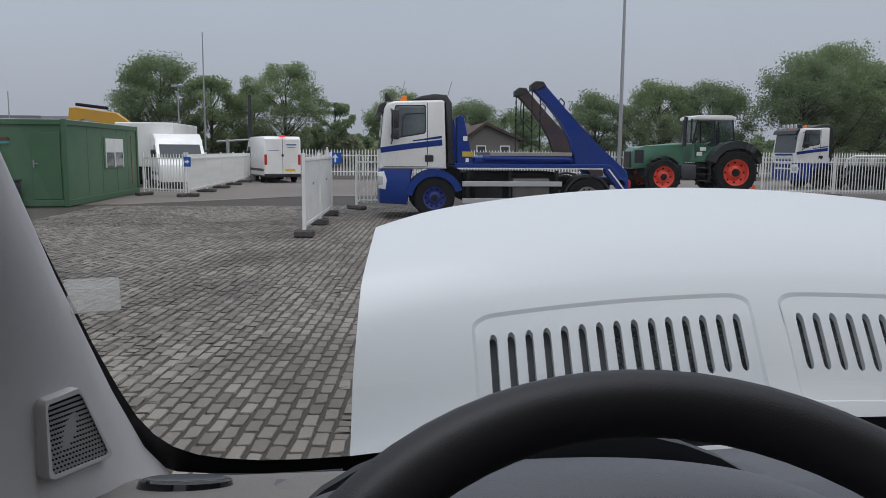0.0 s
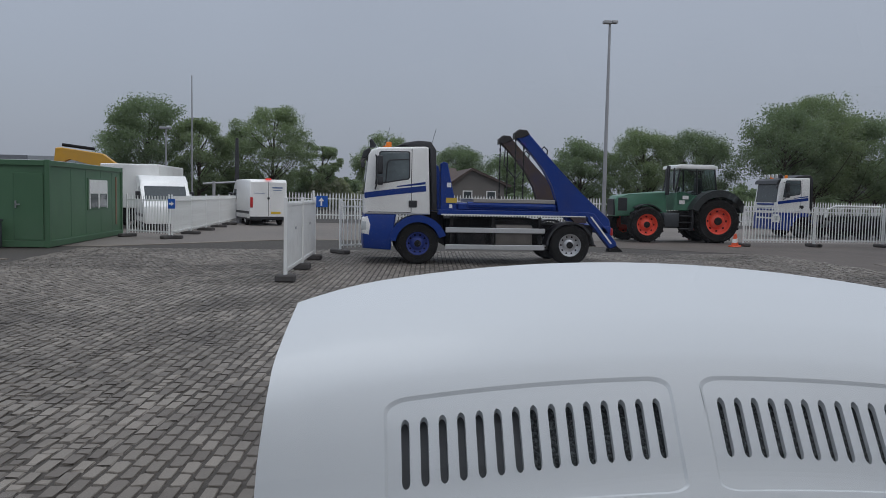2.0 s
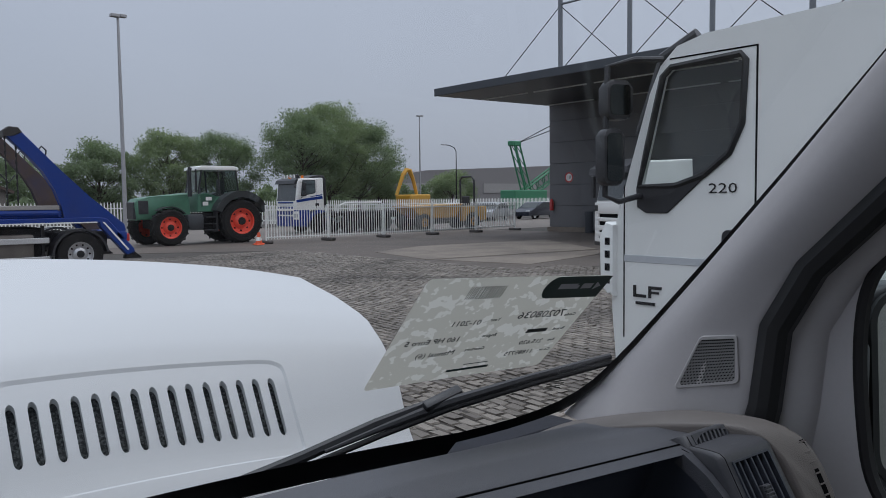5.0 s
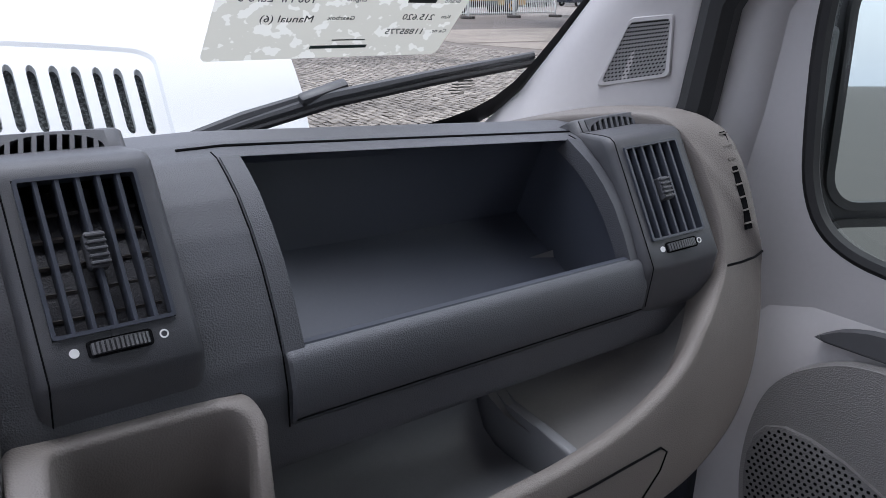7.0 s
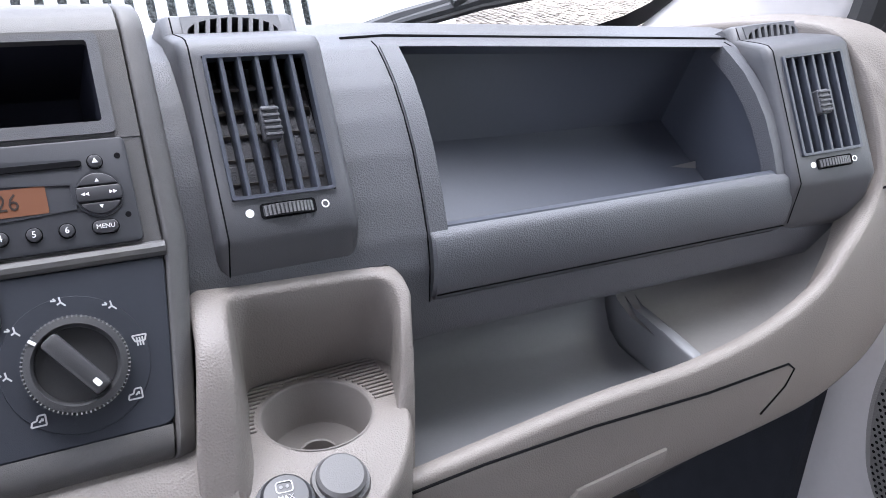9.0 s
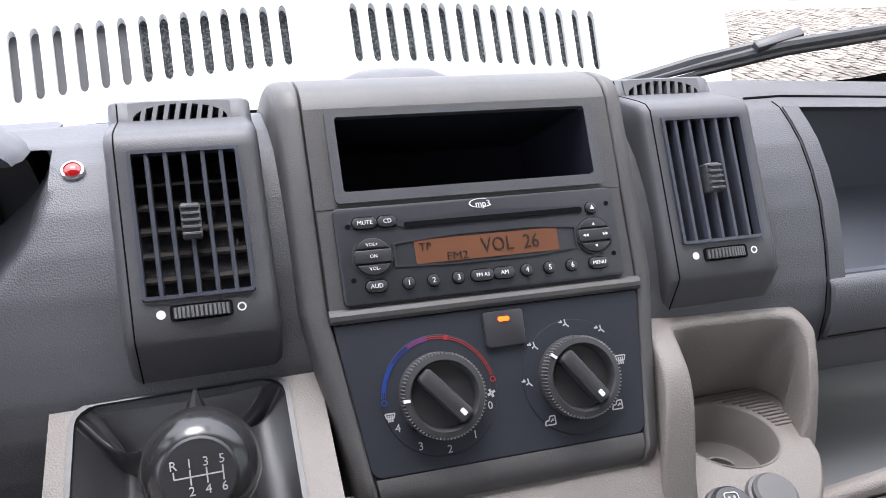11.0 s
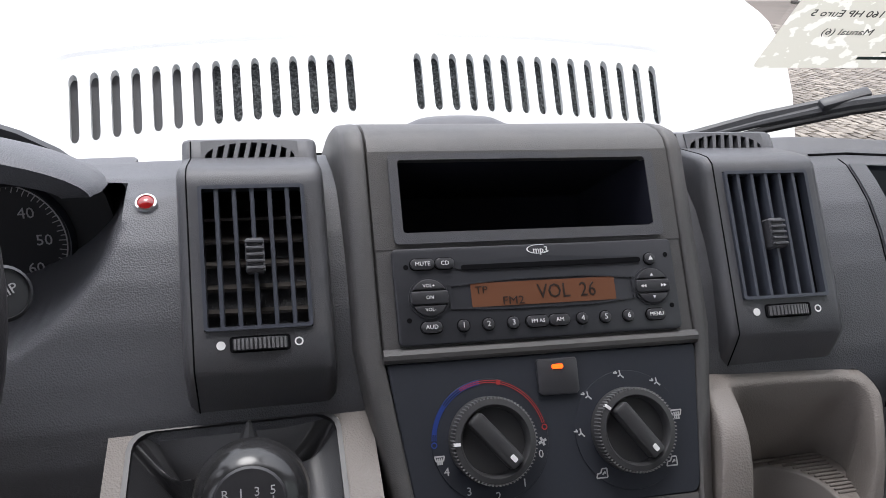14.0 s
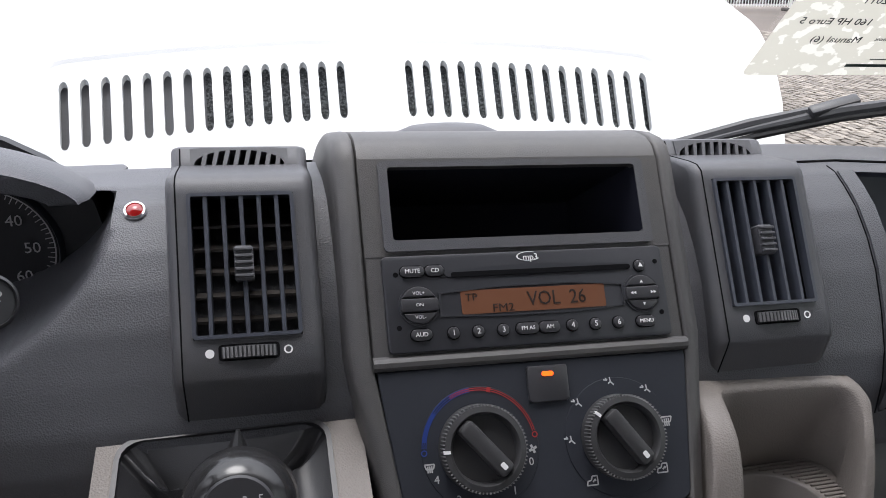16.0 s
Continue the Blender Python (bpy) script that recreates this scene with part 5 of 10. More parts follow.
tube(bm, [(-0.44, 0.02, 1.49), (-0.36, -0.015, 1.49), (-0.30, -0.028, 1.487)], [0.008, 0.010, 0.0125], 14)
part("lever", bm, BLACK, stalk)
SM = Matrix.Translation((-0.2930, -0.0300, 1.4865)) @ (Vector((0.55, -0.75, 0.35)).to_track_quat("Z", "Y").to_matrix().to_4x4())
part("end_cap", lathe(bmesh.new(), [(0.0142, -0.012), (0.0142, 0.0), (0.0125, 0.002), (0.0122, 0.0005), (0.0, 0.0012)], 28, SM, close=False), BLACK, stalk)
words("legend", "TRIP", 0.0072, SM @ pose(0, 0, 0.0016, 0, 0, 12), GREY_MARK, stalk)

# steering wheel
wheel = thing("steering_wheel", "dark grey leather-grained steering wheel", "steering wheel", (-0.46, -0.12, 1.44))
WT = radians(40)
WM = Matrix(((1, 0, 0, -0.46), (0, math.cos(WT), -math.sin(WT), -0.1440), (0, math.sin(WT), math.cos(WT), 1.5050), (0, 0, 0, 1)))
bm = bmesh.new()
tube(bm, [WM @ Vector((0.186 * math.cos(a), 0.186 * math.sin(a), 0)) for a in lin(0, 2 * math.pi * 71 / 72, 72)], 0.0165, 16, closed=True)
WHEEL = mat("wheel_leather", (0.022, 0.020, 0.022), 0.45, spec=0.3, var=0.12, vscale=8, bump=0.15, bscale=1300, kind="voronoi")
part("rim", bm, WHEEL, wheel, "thick grained rim")
bm = bmesh.new()
lathe(bm, [(0.0, 0.012), (0.05, 0.010), (0.072, 0.0), (0.078, -0.02), (0.07, -0.045)], 32, WM @ Matrix.Translation((0, 0, -0.035)))
part("hub", bm, DASH_FINE, wheel)
for a in (8, 172, 235, 305):
    bm = bmesh.new()
    tube(bm, [WM @ Vector((r * math.cos(radians(a)), r * math.sin(radians(a)), z)) for r, z in ((0.06, -0.045), (0.12, -0.03), (0.182, 0.0))], [0.022, 0.017, 0.013], 10, flat=0.5)
    part("spoke", bm, DASH_FINE, wheel)
bm = bmesh.new()
tube(bm, [WM @ Vector((0, 0, -0.06)), WM @ Vector((0, 0.0, -0.26))], [0.045, 0.06], 16)
part("column", bm, BLACK, wheel)

# oval outlet on the dash top, translucent patch on the glass
bm = bmesh.new()
OV = pose(-0.725, 0.238, 1.4880, -14, 0, -6)
lathe(bm, [(0.0, 0.0005), (0.032, 0.0015), (0.037, 0.0035), (0.041, 0.0025), (0.043, -0.003)], 36, OV @ Matrix.Diagonal((0.87, 0.56, 1, 1)))
ovt = thing("demister_outlet", "glossy dark oval demister outlet on the dash top", "air vent", (-0.725, 0.238, 1.482))
part("cover", bm, mat("gloss_black", (0.010, 0.010, 0.011), 0.08, var=0.05), ovt)
FILM = bpy.data.materials.new("milky_film")
FILM.use_nodes = True
fn_, fl_ = FILM.node_tree.nodes, FILM.node_tree.links
f_mix, f_tr = fn_.new("ShaderNodeMixShader"), fn_.new("ShaderNodeBsdfTransparent")
fn_["Principled BSDF"].inputs["Base Color"].default_value = (0.55, 0.55, 0.52, 1)
fn_["Principled BSDF"].inputs["Roughness"].default_value = 0.7
f_mix.inputs[0].default_value = 0.34
fl_.new(f_tr.outputs[0], f_mix.inputs[1])
fl_.new(fn_["Principled BSDF"].outputs[0], f_mix.inputs[2])
fl_.new(f_mix.outputs[0], fn_["Material Output"].inputs["Surface"])
patch = thing("windscreen_patch", "milky translucent patch stuck on the windscreen", "sticker", (-0.77, 0.20, 1.64))
bm = bmesh.new()
prism(bm, rrect(-0.018, -0.014, 0.018, 0.014, 0.002, 3), -0.0004, 0.0004, "z", 0, Matrix.Translation((-0.776, 0.205, 1.643)) @ pose(0, 0, 0, 48, 0, 17))
part("film", bm, FILM, patch)

# info sheet taped to the windscreen, read from outside, so mirrored from the seats
S_BL, S_BR, S_TL, S_TR = Vector((0.385, 0.398, 1.5285)), Vector((0.652, 0.343, 1.531)), Vector((0.383, 0.262, 1.681)), Vector((0.660, 0.2165, 1.668))
info = thing("info_sheet", "pale blotchy info sheet stuck to the windscreen", "paper sheet", (0.52, 0.37, 1.53))


def on_sheet(a, b, h=0.0):
    p = S_BL.lerp(S_BR, a).lerp(S_TL.lerp(S_TR, a), b)
    p.y = screen_y(p.x, p.z)
    return p + Vector((0, -0.67, -0.74)) * (0.0016 + h)


SHEET = bpy.data.materials.new("blotchy_paper")
SHEET.use_nodes = True
sn, sl = SHEET.node_tree.nodes, SHEET.node_tree.links
s_p, s_tl, s_mx, s_co = sn["Principled BSDF"], sn.new("ShaderNodeBsdfTranslucent"), sn.new("ShaderNodeMixShader"), sn.new("ShaderNodeTexCoord")
s_ns, s_rp = sn.new("ShaderNodeTexNoise"), sn.new("ShaderNodeValToRGB")
s_ns.inputs["Scale"].default_value = 58
s_ns.inputs["Detail"].default_value = 2.5
s_rp.color_ramp.elements[0].position, s_rp.color_ramp.elements[0].color = 0.55, (0.50, 0.485, 0.42, 1)
s_rp.color_ramp.elements[1].position, s_rp.color_ramp.elements[1].color = 0.57, (0.64, 0.63, 0.57, 1)
sl.new(s_co.outputs["Object"], s_ns.inputs["Vector"])
sl.new(s_ns.outputs["Fac"], s_rp.inputs[0])
sl.new(s_rp.outputs[0], s_p.inputs["Base Color"])
sl.new(s_rp.outputs[0], s_tl.inputs["Color"])
s_p.inputs["Roughness"].default_value = 0.6
s_mx.inputs[0].default_value = 0.55
sl.new(s_p.outputs[0], s_mx.inputs[1])
sl.new(s_tl.outputs[0], s_mx.inputs[2])
sl.new(s_mx.outputs[0], sn["Material Output"].inputs["Surface"])
bm = bmesh.new()
BS = [0, 0.006, 0.02, 0.045, 0.25, 0.5, 0.75, 0.955, 0.98, 0.994, 1]


def trimmed(b):
    """How far the rounded corners draw the sheet in at this height."""
    d = max(0.0, 1 - min(b, 1 - b) / 0.045)
    return 0.026 * (1 - math.sqrt(1 - d * d))


rows = [[bm.verts.new(on_sheet(a * (1 - 2 * trimmed(b)) + trimmed(b), b)) for b in BS] for a in lin(0, 1, 9)]
for a, b in zip(rows, rows[1:]):
    for j in range(len(BS) - 1):
        bm.faces.new((a[j], a[j + 1], b[j + 1], b[j]))
part("paper", bm, SHEET, info)
INK = mat("dark_ink", (0.025, 0.028, 0.026), 0.7, var=0.02)
PALE_INK = mat("grey_ink", (0.10, 0.105, 0.095), 0.7, var=0.02)
GREEN_INK = mat("dark_green_ink", (0.03, 0.055, 0.045), 0.6, var=0.05)


def sheet_matrix(a, b):
    p = on_sheet(a, b, 0.0004)
    ex = (on_sheet(a + 0.02, b) - on_sheet(a - 0.02, b)).normalized()
    ey = (on_sheet(a, b + 0.02) - on_sheet(a, b - 0.02)).normalized()
    ez = ex.cross(ey).normalized()
    return Matrix(((-ex.x, ey.x, ez.x, p.x), (-ex.y, ey.y, ez.y, p.y), (-ex.z, ey.z, ez.z, p.z), (0, 0, 0, 1)))


for a, b, tx, sz, ink in ((0.755, 0.62, "70208036", 0.0190, INK), (0.345, 0.585, "01-2011", 0.0135, INK), (0.50, 0.60, "Year", 0.008, PALE_INK), (0.225, 0.43, "160 HP Euro 5", 0.0135, INK), (0.53, 0.44, "Engine", 0.0085, PALE_INK),
                          (0.285, 0.295, "Manual (6)", 0.0135, INK), (0.50, 0.305, "Gearbox", 0.0085, PALE_INK), (0.82, 0.315, "215.620", 0.0118, INK), (0.795, 0.20, "11885775", 0.0118, INK), (0.93, 0.60, "Code", 0.008, PALE_INK), (0.93, 0.445, "Brand", 0.008, PALE_INK), (0.94, 0.32, "Km", 0.008, PALE_INK), (0.945, 0.205, "Ca nr.", 0.008, PALE_INK)):
    words("print", tx, sz, sheet_matrix(a, b), ink, info)
for a0, b0, a1, b1, ink in ((0.74, 0.425, 0.86, 0.465, INK), (0.42, 0.075, 0.66, 0.10, GREEN_INK), (0.50, 0.135, 0.64, 0.145, PALE_INK)):
    bm = bmesh.new()
    bm.faces.new([bm.verts.new(on_sheet(a, b, 0.0004)) for a, b in ((a0, b0), (a1, b0), (a1, b1), (a0, b1))])
    part("print_bar", bm, ink, info)
bm = bmesh.new()
rb = random.Random(4)
a = 0.245
while a < 0.43:
    w = rb.choice((0.003, 0.005, 0.008))
    bm.faces.new([bm.verts.new(on_sheet(p, q, 0.0004)) for p, q in ((a, 0.815), (a + w, 0.815), (a + w, 0.925), (a, 0.925))])
    a += w + rb.choice((0.003, 0.005, 0.007))
part("barcode", bm, INK, info)
bm = bmesh.new()
bm.faces.new([bm.verts.new(on_sheet(p, q, 0.0003)) for p, q in [(1, 0.78), (1, 0.995)] + [(0.70 + 0.05 * math.cos(t), 0.89 + 0.105 * math.sin(t)) for t in lin(math.pi / 2, math.pi * 1.5, 8)]])
tab = part("green_tab", bm, GREEN_INK, info, "dark green corner tab")
bm = bmesh.new()
for a0, a1 in ((0.86, 0.92), (0.73, 0.845)):
    bm.faces.new([bm.verts.new(on_sheet(p, q, 0.0006)) for p, q in ((a0, 0.875), (a1, 0.875), (a1, 0.925), (a0, 0.925))])
bm.faces.new([bm.verts.new(on_sheet(p, q, 0.0006)) for p, q in ((0.935, 0.86), (0.97, 0.90), (0.935, 0.94))])
part("tab_mark", bm, GREY_MARK, tab)

# small printed stamp low on the glass
stamp = thing("glass_stamp", "faint printed stamp low on the windscreen", "sticker", (0.72, 0.30, 1.47))
for k, (w, h) in enumerate(((0.020, 0.0022), (0.030, 0.0016), (0.026, 0.0016), (0.030, 0.0014), (0.018, 0.0014))):
    z = 1.4915 - 0.0042 * k
    bm = bmesh.new()
    bm.faces.new([bm.verts.new((x, screen_y(x, q) - 0.0008, q)) for x, q in ((0.715 - w / 2, z), (0.715 + w / 2, z), (0.715 + w / 2, z + h), (0.715 - w / 2, z + h))])
    part("print_bar", bm, PALE_INK, stamp)

# windscreen wiper outside the glass
wip = thing("windscreen_wiper", "black windscreen wiper parked low on the glass", "wiper", (0.4, 0.46, 1.41))


def off_glass(x, z, h):
    return Vector((x, screen_y(x, z) + 0.67 * h, z + 0.74 * h))


WP = ((0.335, 1.380), (0.40, 1.406), (0.47, 1.432), (0.56, 1.462), (0.68, 1.488), (0.80, 1.511))
bm = bmesh.new()
tube(bm, [off_glass(x, z, 0.005) for x, z in WP], 0.0045, 8)
part("blade_rubber", bm, RUBBER, wip)
bm = bmesh.new()
tube(bm, [off_glass(x, z + 0.003, 0.013) for x, z in WP[1:]], [0.003, 0.005, 0.008, 0.006, 0.005], 8)
part("bow", bm, BLACK, wip)
bm = bmesh.new()
tube(bm, [off_glass(x, z, h) for x, z, h in ((0.02, 1.345, 0.02), (0.25, 1.352, 0.022), (0.38, 1.392, 0.024), (0.47, 1.432, 0.024), (0.55, 1.462, 0.022))], [0.012, 0.010, 0.009, 0.008, 0.006], 8)
part("arm", bm, BLACK, wip)
bm = bmesh.new()
m = Matrix.Translation(off_glass(0.555, 1.464, 0.021)) @ pose(0, 0, 0, 30, -16, -10)
box(bm, -0.032, -0.008, -0.006, 0.032, 0.008, 0.007, 0.004, m, 2)
part("clip", bm, BLACK, wip)
# mirror foot at the head of the glass
mf = thing("mirror_foot", "black interior mirror foot on the windscreen", "mirror", (-0.03, 0.06, 1.93))
bm = bmesh.new()
prism(bm, [(-0.064, 1.919), (-0.024, 1.920), (0.046, 2.10), (0.005, 2.10)], -0.004, 0.012, "y", 0.004)
for v in bm.verts:
    v.co.y = screen_y(v.co.x, v.co.z) - v.co.y
part("foot", bm, HOLE, mf)

# cup holder and sockets in the grey-beige column beside the console
cup = thing("cup_holder_console", "grey-beige moulded column with round cup holder", "cup holder", (0.19, -0.05, 1.15))
CZ = 1.288


def deck_z(y):
    return CZ + 0.33 * min(0.0, y + 0.066)


# left wall from its foot up to the back, the back, and the right wall down to its foot: inner and outer edge of the rim
LEFT = [(-0.094, 1.1500, 0.0900, 0.1110), (-0.088, 1.2600, 0.0950, 0.1130), (-0.080, 1.2900, 0.0980, 0.1160), (-0.071, 1.3130, 0.1000, 0.1196), (-0.063, 1.3320, 0.1035, 0.1222), (-0.054, 1.3490, 0.1072, 0.1245), (-0.043, 1.3620, 0.1105, 0.1265), (-0.030, 1.3690, 0.1130, 0.1288)]
RIGHT = [(-0.021, 1.3480, 0.2500, 0.2415), (-0.029, 1.3380, 0.2470, 0.2388), (-0.038, 1.3210, 0.2440, 0.2360), (-0.046, 1.3000, 0.2410, 0.2325), (-0.053, 1.2760, 0.2380, 0.2285), (-0.059, 1.2500, 0.2340, 0.2235), (-0.063, 1.2100, 0.2300, 0.2190), (-0.066, 1.1500, 0.2260, 0.2150)]
RIM_IN = [(xi, y, z) for y, z, xo, xi in LEFT] + [(0.1325, -0.014, 1.3730), (0.1352, -0.0075, 1.3735), (0.1410, -0.0045, 1.3725), (0.150, -0.0032, 1.3715), (0.17, -0.0030, 1.3705), (0.20, -0.0030, 1.3690), (0.222, -0.0033, 1.3675), (0.2335, -0.0052, 1.3662), (0.2395, -0.0095, 1.3630), (0.2420, -0.0145, 1.3560)] + [(xi, y, z) for y, z, xo, xi in RIGHT]
RIM_OUT = [(xo - 0.004, y, z) for y, z, xo, xi in LEFT] + [(0.1100, -0.014, 1.3740), (0.1110, 0.000, 1.3745), (0.1220, 0.016, 1.3745), (0.145, 0.020, 1.3730), (0.17, 0.020, 1.3715), (0.20, 0.020, 1.3700), (0.222, 0.020, 1.3685), (0.2400, 0.018, 1.3668), (0.2505, 0.004, 1.3640), (0.2530, -0.0120, 1.3570)] + [(xo, y, z) for y, z, xo, xi in RIGHT]
bm = bmesh.new()
rows = []
for f in lin(0, len(RIM_IN) - 1, 4 * (len(RIM_IN) - 1) + 1):
    p, q = along(RIM_OUT, f), along(RIM_IN, f)
    d = Vector((q.x - p.x, q.y - p.y, 0))
    w = d.length
    d /= w
    r = min(0.0042, 0.36 * w)
    foot = q + d * (0.006 - 0.026 * max(0.0, -d.y) ** 3)
    foot.z = min(deck_z(foot.y) - 0.004, q.z - 0.012)
    row = [p - Vector((0, 0, 0.15)), p - Vector((0, 0, r)), p + d * 0.3 * r - Vector((0, 0, 0.28 * r)), p + d * r]
    row += [q - d * r, q - d * 0.3 * r - Vector((0, 0, 0.28 * r)), q + d * 0.0002 - Vector((0, 0, r)), q.lerp(foot, 0.35), q.lerp(foot, 0.7), foot]
    rows.append([bm.verts.new(c) for c in row])
for a, b in zip(rows, rows[1:]):
    for j in range(len(a) - 1):
        bm.faces.new((a[j], a[j + 1], b[j + 1], b[j]))
part("surround", bm, BEIGE, cup, "rounded wall round the cup holder", smooth=70)
CC, CR = (0.1785, -0.0290), 0.0360
DECK = round_off([(0.108, 0.026), (0.248, 0.026), (0.240, -0.020), (0.233, -0.048), (0.226, -0.068), (0.212, -0.088), (0.190, -0.106), (0.166, -0.116), (0.140, -0.118), (0.112, -0.112), (0.104, -0.09)], 2)
bm = bmesh.new()
es = []
for loop in (DECK, [(CC[0] + CR * math.cos(a), CC[1] + CR * math.sin(a)) for a in lin(0, 2 * math.pi * 35 / 36, 36)]):
    vs = [bm.verts.new((x, y, CZ)) for x, y in dense(loop, 0.03)]
    es += [bm.edges.new((vs[i], vs[(i + 1) % len(vs)])) for i in range(len(vs))]
bmesh.ops.triangle_fill(bm, edges=es, use_beauty=True)
for v in bm.verts:
    v.co.z = deck_z(v.co.y)
DECK = dense(DECK, 0.03)
rings = [[min(bm.verts, key=lambda v: (v.co.x - x) ** 2 + (v.co.y - y) ** 2) for x, y in DECK]]
for grow, drop in ((0.0025, 0.001), (0.005, 0.0045), (0.006, 0.0115), (0.006, 0.12)):
    rings.append([bm.verts.new((x + grow * (x - 0.18) / 0.07, y + grow * (y + 0.06) / 0.065, deck_z(y) - drop)) for x, y in DECK])
for p, q in zip(rings, rings[1:]):
    for i in range(len(DECK)):
        bm.faces.new((p[i], p[(i + 1) % len(DECK)], q[(i + 1) % len(DECK)], q[i]))
part("deck", bm, BEIGE, cup, smooth=60)
CUPM = mat("cup_grey", (0.150, 0.137, 0.128), 0.5, var=0.08, vscale=20, bump=0.2, bscale=900)
part("cup_well", lathe(bmesh.new(), [(CR + 0.0015, 0.0003), (CR + 0.0002, 0.0002), (CR - 0.0008, -0.0010), (CR - 0.0030, -0.0300), (CR - 0.0045, -0.0320), (0.0140, -0.0320), (0.0130, -0.0312), (0.0116, -0.0318), (0.0108, -0.0420), (0, -0.0420)], 40, pose(*CC, CZ), close=False), CUPM, cup, "round cup well", smooth=50)
part("screw", lathe(bmesh.new(), [(0.0048, -0.0420), (0.0045, -0.0390), (0.002, -0.0385), (0.0, -0.0400)], 14, pose(*CC, CZ), close=False), CHROME, cup)
for i in range(12):
    y = 0.0135 - 0.0040 * i
    q = (CR + 0.004) ** 2 - (y - CC[1]) ** 2
    h = math.sqrt(q) if q > 0 else 0.0
    for x0, x1 in ((0.126, CC[0] - h), (CC[0] + h, 0.236)):
        if x1 - x0 > 0.003:
            part("mat_rib", box(bmesh.new(), x0, y - 0.0010, CZ - 0.0005, x1, y + 0.0010, CZ + 0.0016, 0.0005), BEIGE, cup)
for cx, cy, r, nm, mt_ in ((0.1725, -0.0880, 0.0150, "round_cap", mat("cap_grey", (0.088, 0.085, 0.086), 0.5, var=0.08, vscale=20, bump=0.2, bscale=1200)), (0.1385, -0.0900, 0.0145, "socket_cap", BLACK)):
    c = part(nm, lathe(bmesh.new(), [(r + 0.003, 0.0), (r + 0.002, 0.003), (r, 0.0035), (r, 0.007), (r - 0.002, 0.009), (0, 0.0095)], 32, pose(cx, cy, deck_z(cy), 18, 0, 0), close=False), mt_, cup, "grey blanking cap" if nm == "round_cap" else "black power socket cap")
    if nm == "socket_cap":
        bm = bmesh.new()
        m = pose(cx, cy, deck_z(cy), 18, 0, -8)
        ring(bm, rrect(-0.005, 0.001, 0.005, 0.0085, 0.002, 3), rrect(-0.0043, 0.0017, 0.0043, 0.0078, 0.0014, 3), 0.0094, 0.0098, m)
        lathe(bm, [(0, 0.0098), (0.0011, 0.0098)], 8, m @ pose(-0.0018, 0.0048, 0))
        lathe(bm, [(0, 0.0098), (0.0011, 0.0098)], 8, m @ pose(0.0018, 0.0048, 0))
        part("socket_symbol", bm, GREY_MARK, c)
        words("legend", "MAX", 0.0042, m @ pose(0, -0.0022, 0.0098), GREY_MARK, c)
        words("legend", "180W", 0.0042, m @ pose(0, -0.0070, 0.0098), GREY_MARK, c)

# beige skirt below the console, with switches
sk = thing("console_skirt", "grey-beige moulded skirt below the console", "console", (0, -0.1, 1.1))
SKP = [(-0.045, 1.314), (-0.058, 1.310), (-0.067, 1.305), (-0.077, 1.297), (-0.085, 1.285), (-0.090, 1.265), (-0.094, 1.12)]
bm = bmesh.new()
sheet(bm, lambda x, i: Vector((x, SKP[int(i)][0], SKP[int(i)][1] - 0.026 * x)), [-0.30, -0.26, -0.12, -0.06, 0.0, 0.06, 0.115], range(7))
part("skirt", bm, BEIGE, sk, smooth=70)
for i, x in enumerate((0.012, 0.046, 0.080)):
    bm = bmesh.new()
    box(bm, -0.0165, -0.007, -0.012, 0.0165, 0.004, 0.012, 0.003, pose(x, -0.090, 1.272 - 0.026 * x, 4, 0, 0), 2)
    s = part("rocker_switch", bm, BLACK, sk, "black rocker switch")
    if i == 0:
        bm = bmesh.new()
        box(bm, -0.004, -0.0085, 0.007, 0.0, -0.006, 0.009, 0, pose(x, -0.090, 1.272, 4, 0, 0))
        part("red_mark", bm, RED_INK, s)

# gear lever
gear = thing("gear_lever", "black gear lever with leather gaiter in a beige frame", "gear lever", (-0.19, -0.05, 1.30))
GT = pose(-0.1945, -0.038, 1.3540, 20, 0, 0)
bm = bmesh.new()
ring(bm, rrect(-0.071, -0.095, 0.084, 0.064, 0.012, 4), rrect(-0.0595, -0.085, 0.0640, 0.052, 0.014, 4), -0.05, 0.004, GT)
part("beige_frame", bm, BEIGE, gear, "grey-beige frame")
bm = bmesh.new()
ring(bm, rrect(-0.0600, -0.0855, 0.0645, 0.0525, 0.014, 4), rrect(-0.057, -0.082, 0.0615, 0.0495, 0.012, 4), -0.01, 0.0058, GT)
part("gaiter_frame", bm, BLACK, gear)
GA = mat("gaiter_leather", (0.022, 0.022, 0.024), 0.34, var=0.12, vscale=14, bump=0.15, bscale=1400, kind="voronoi")
bm = bmesh.new()
kn = GT.inverted() @ Vector((-0.1835, -0.058, 1.375))
o = rrect(-0.057, -0.082, 0.0615, 0.0495, 0.012, 12)
rings = []
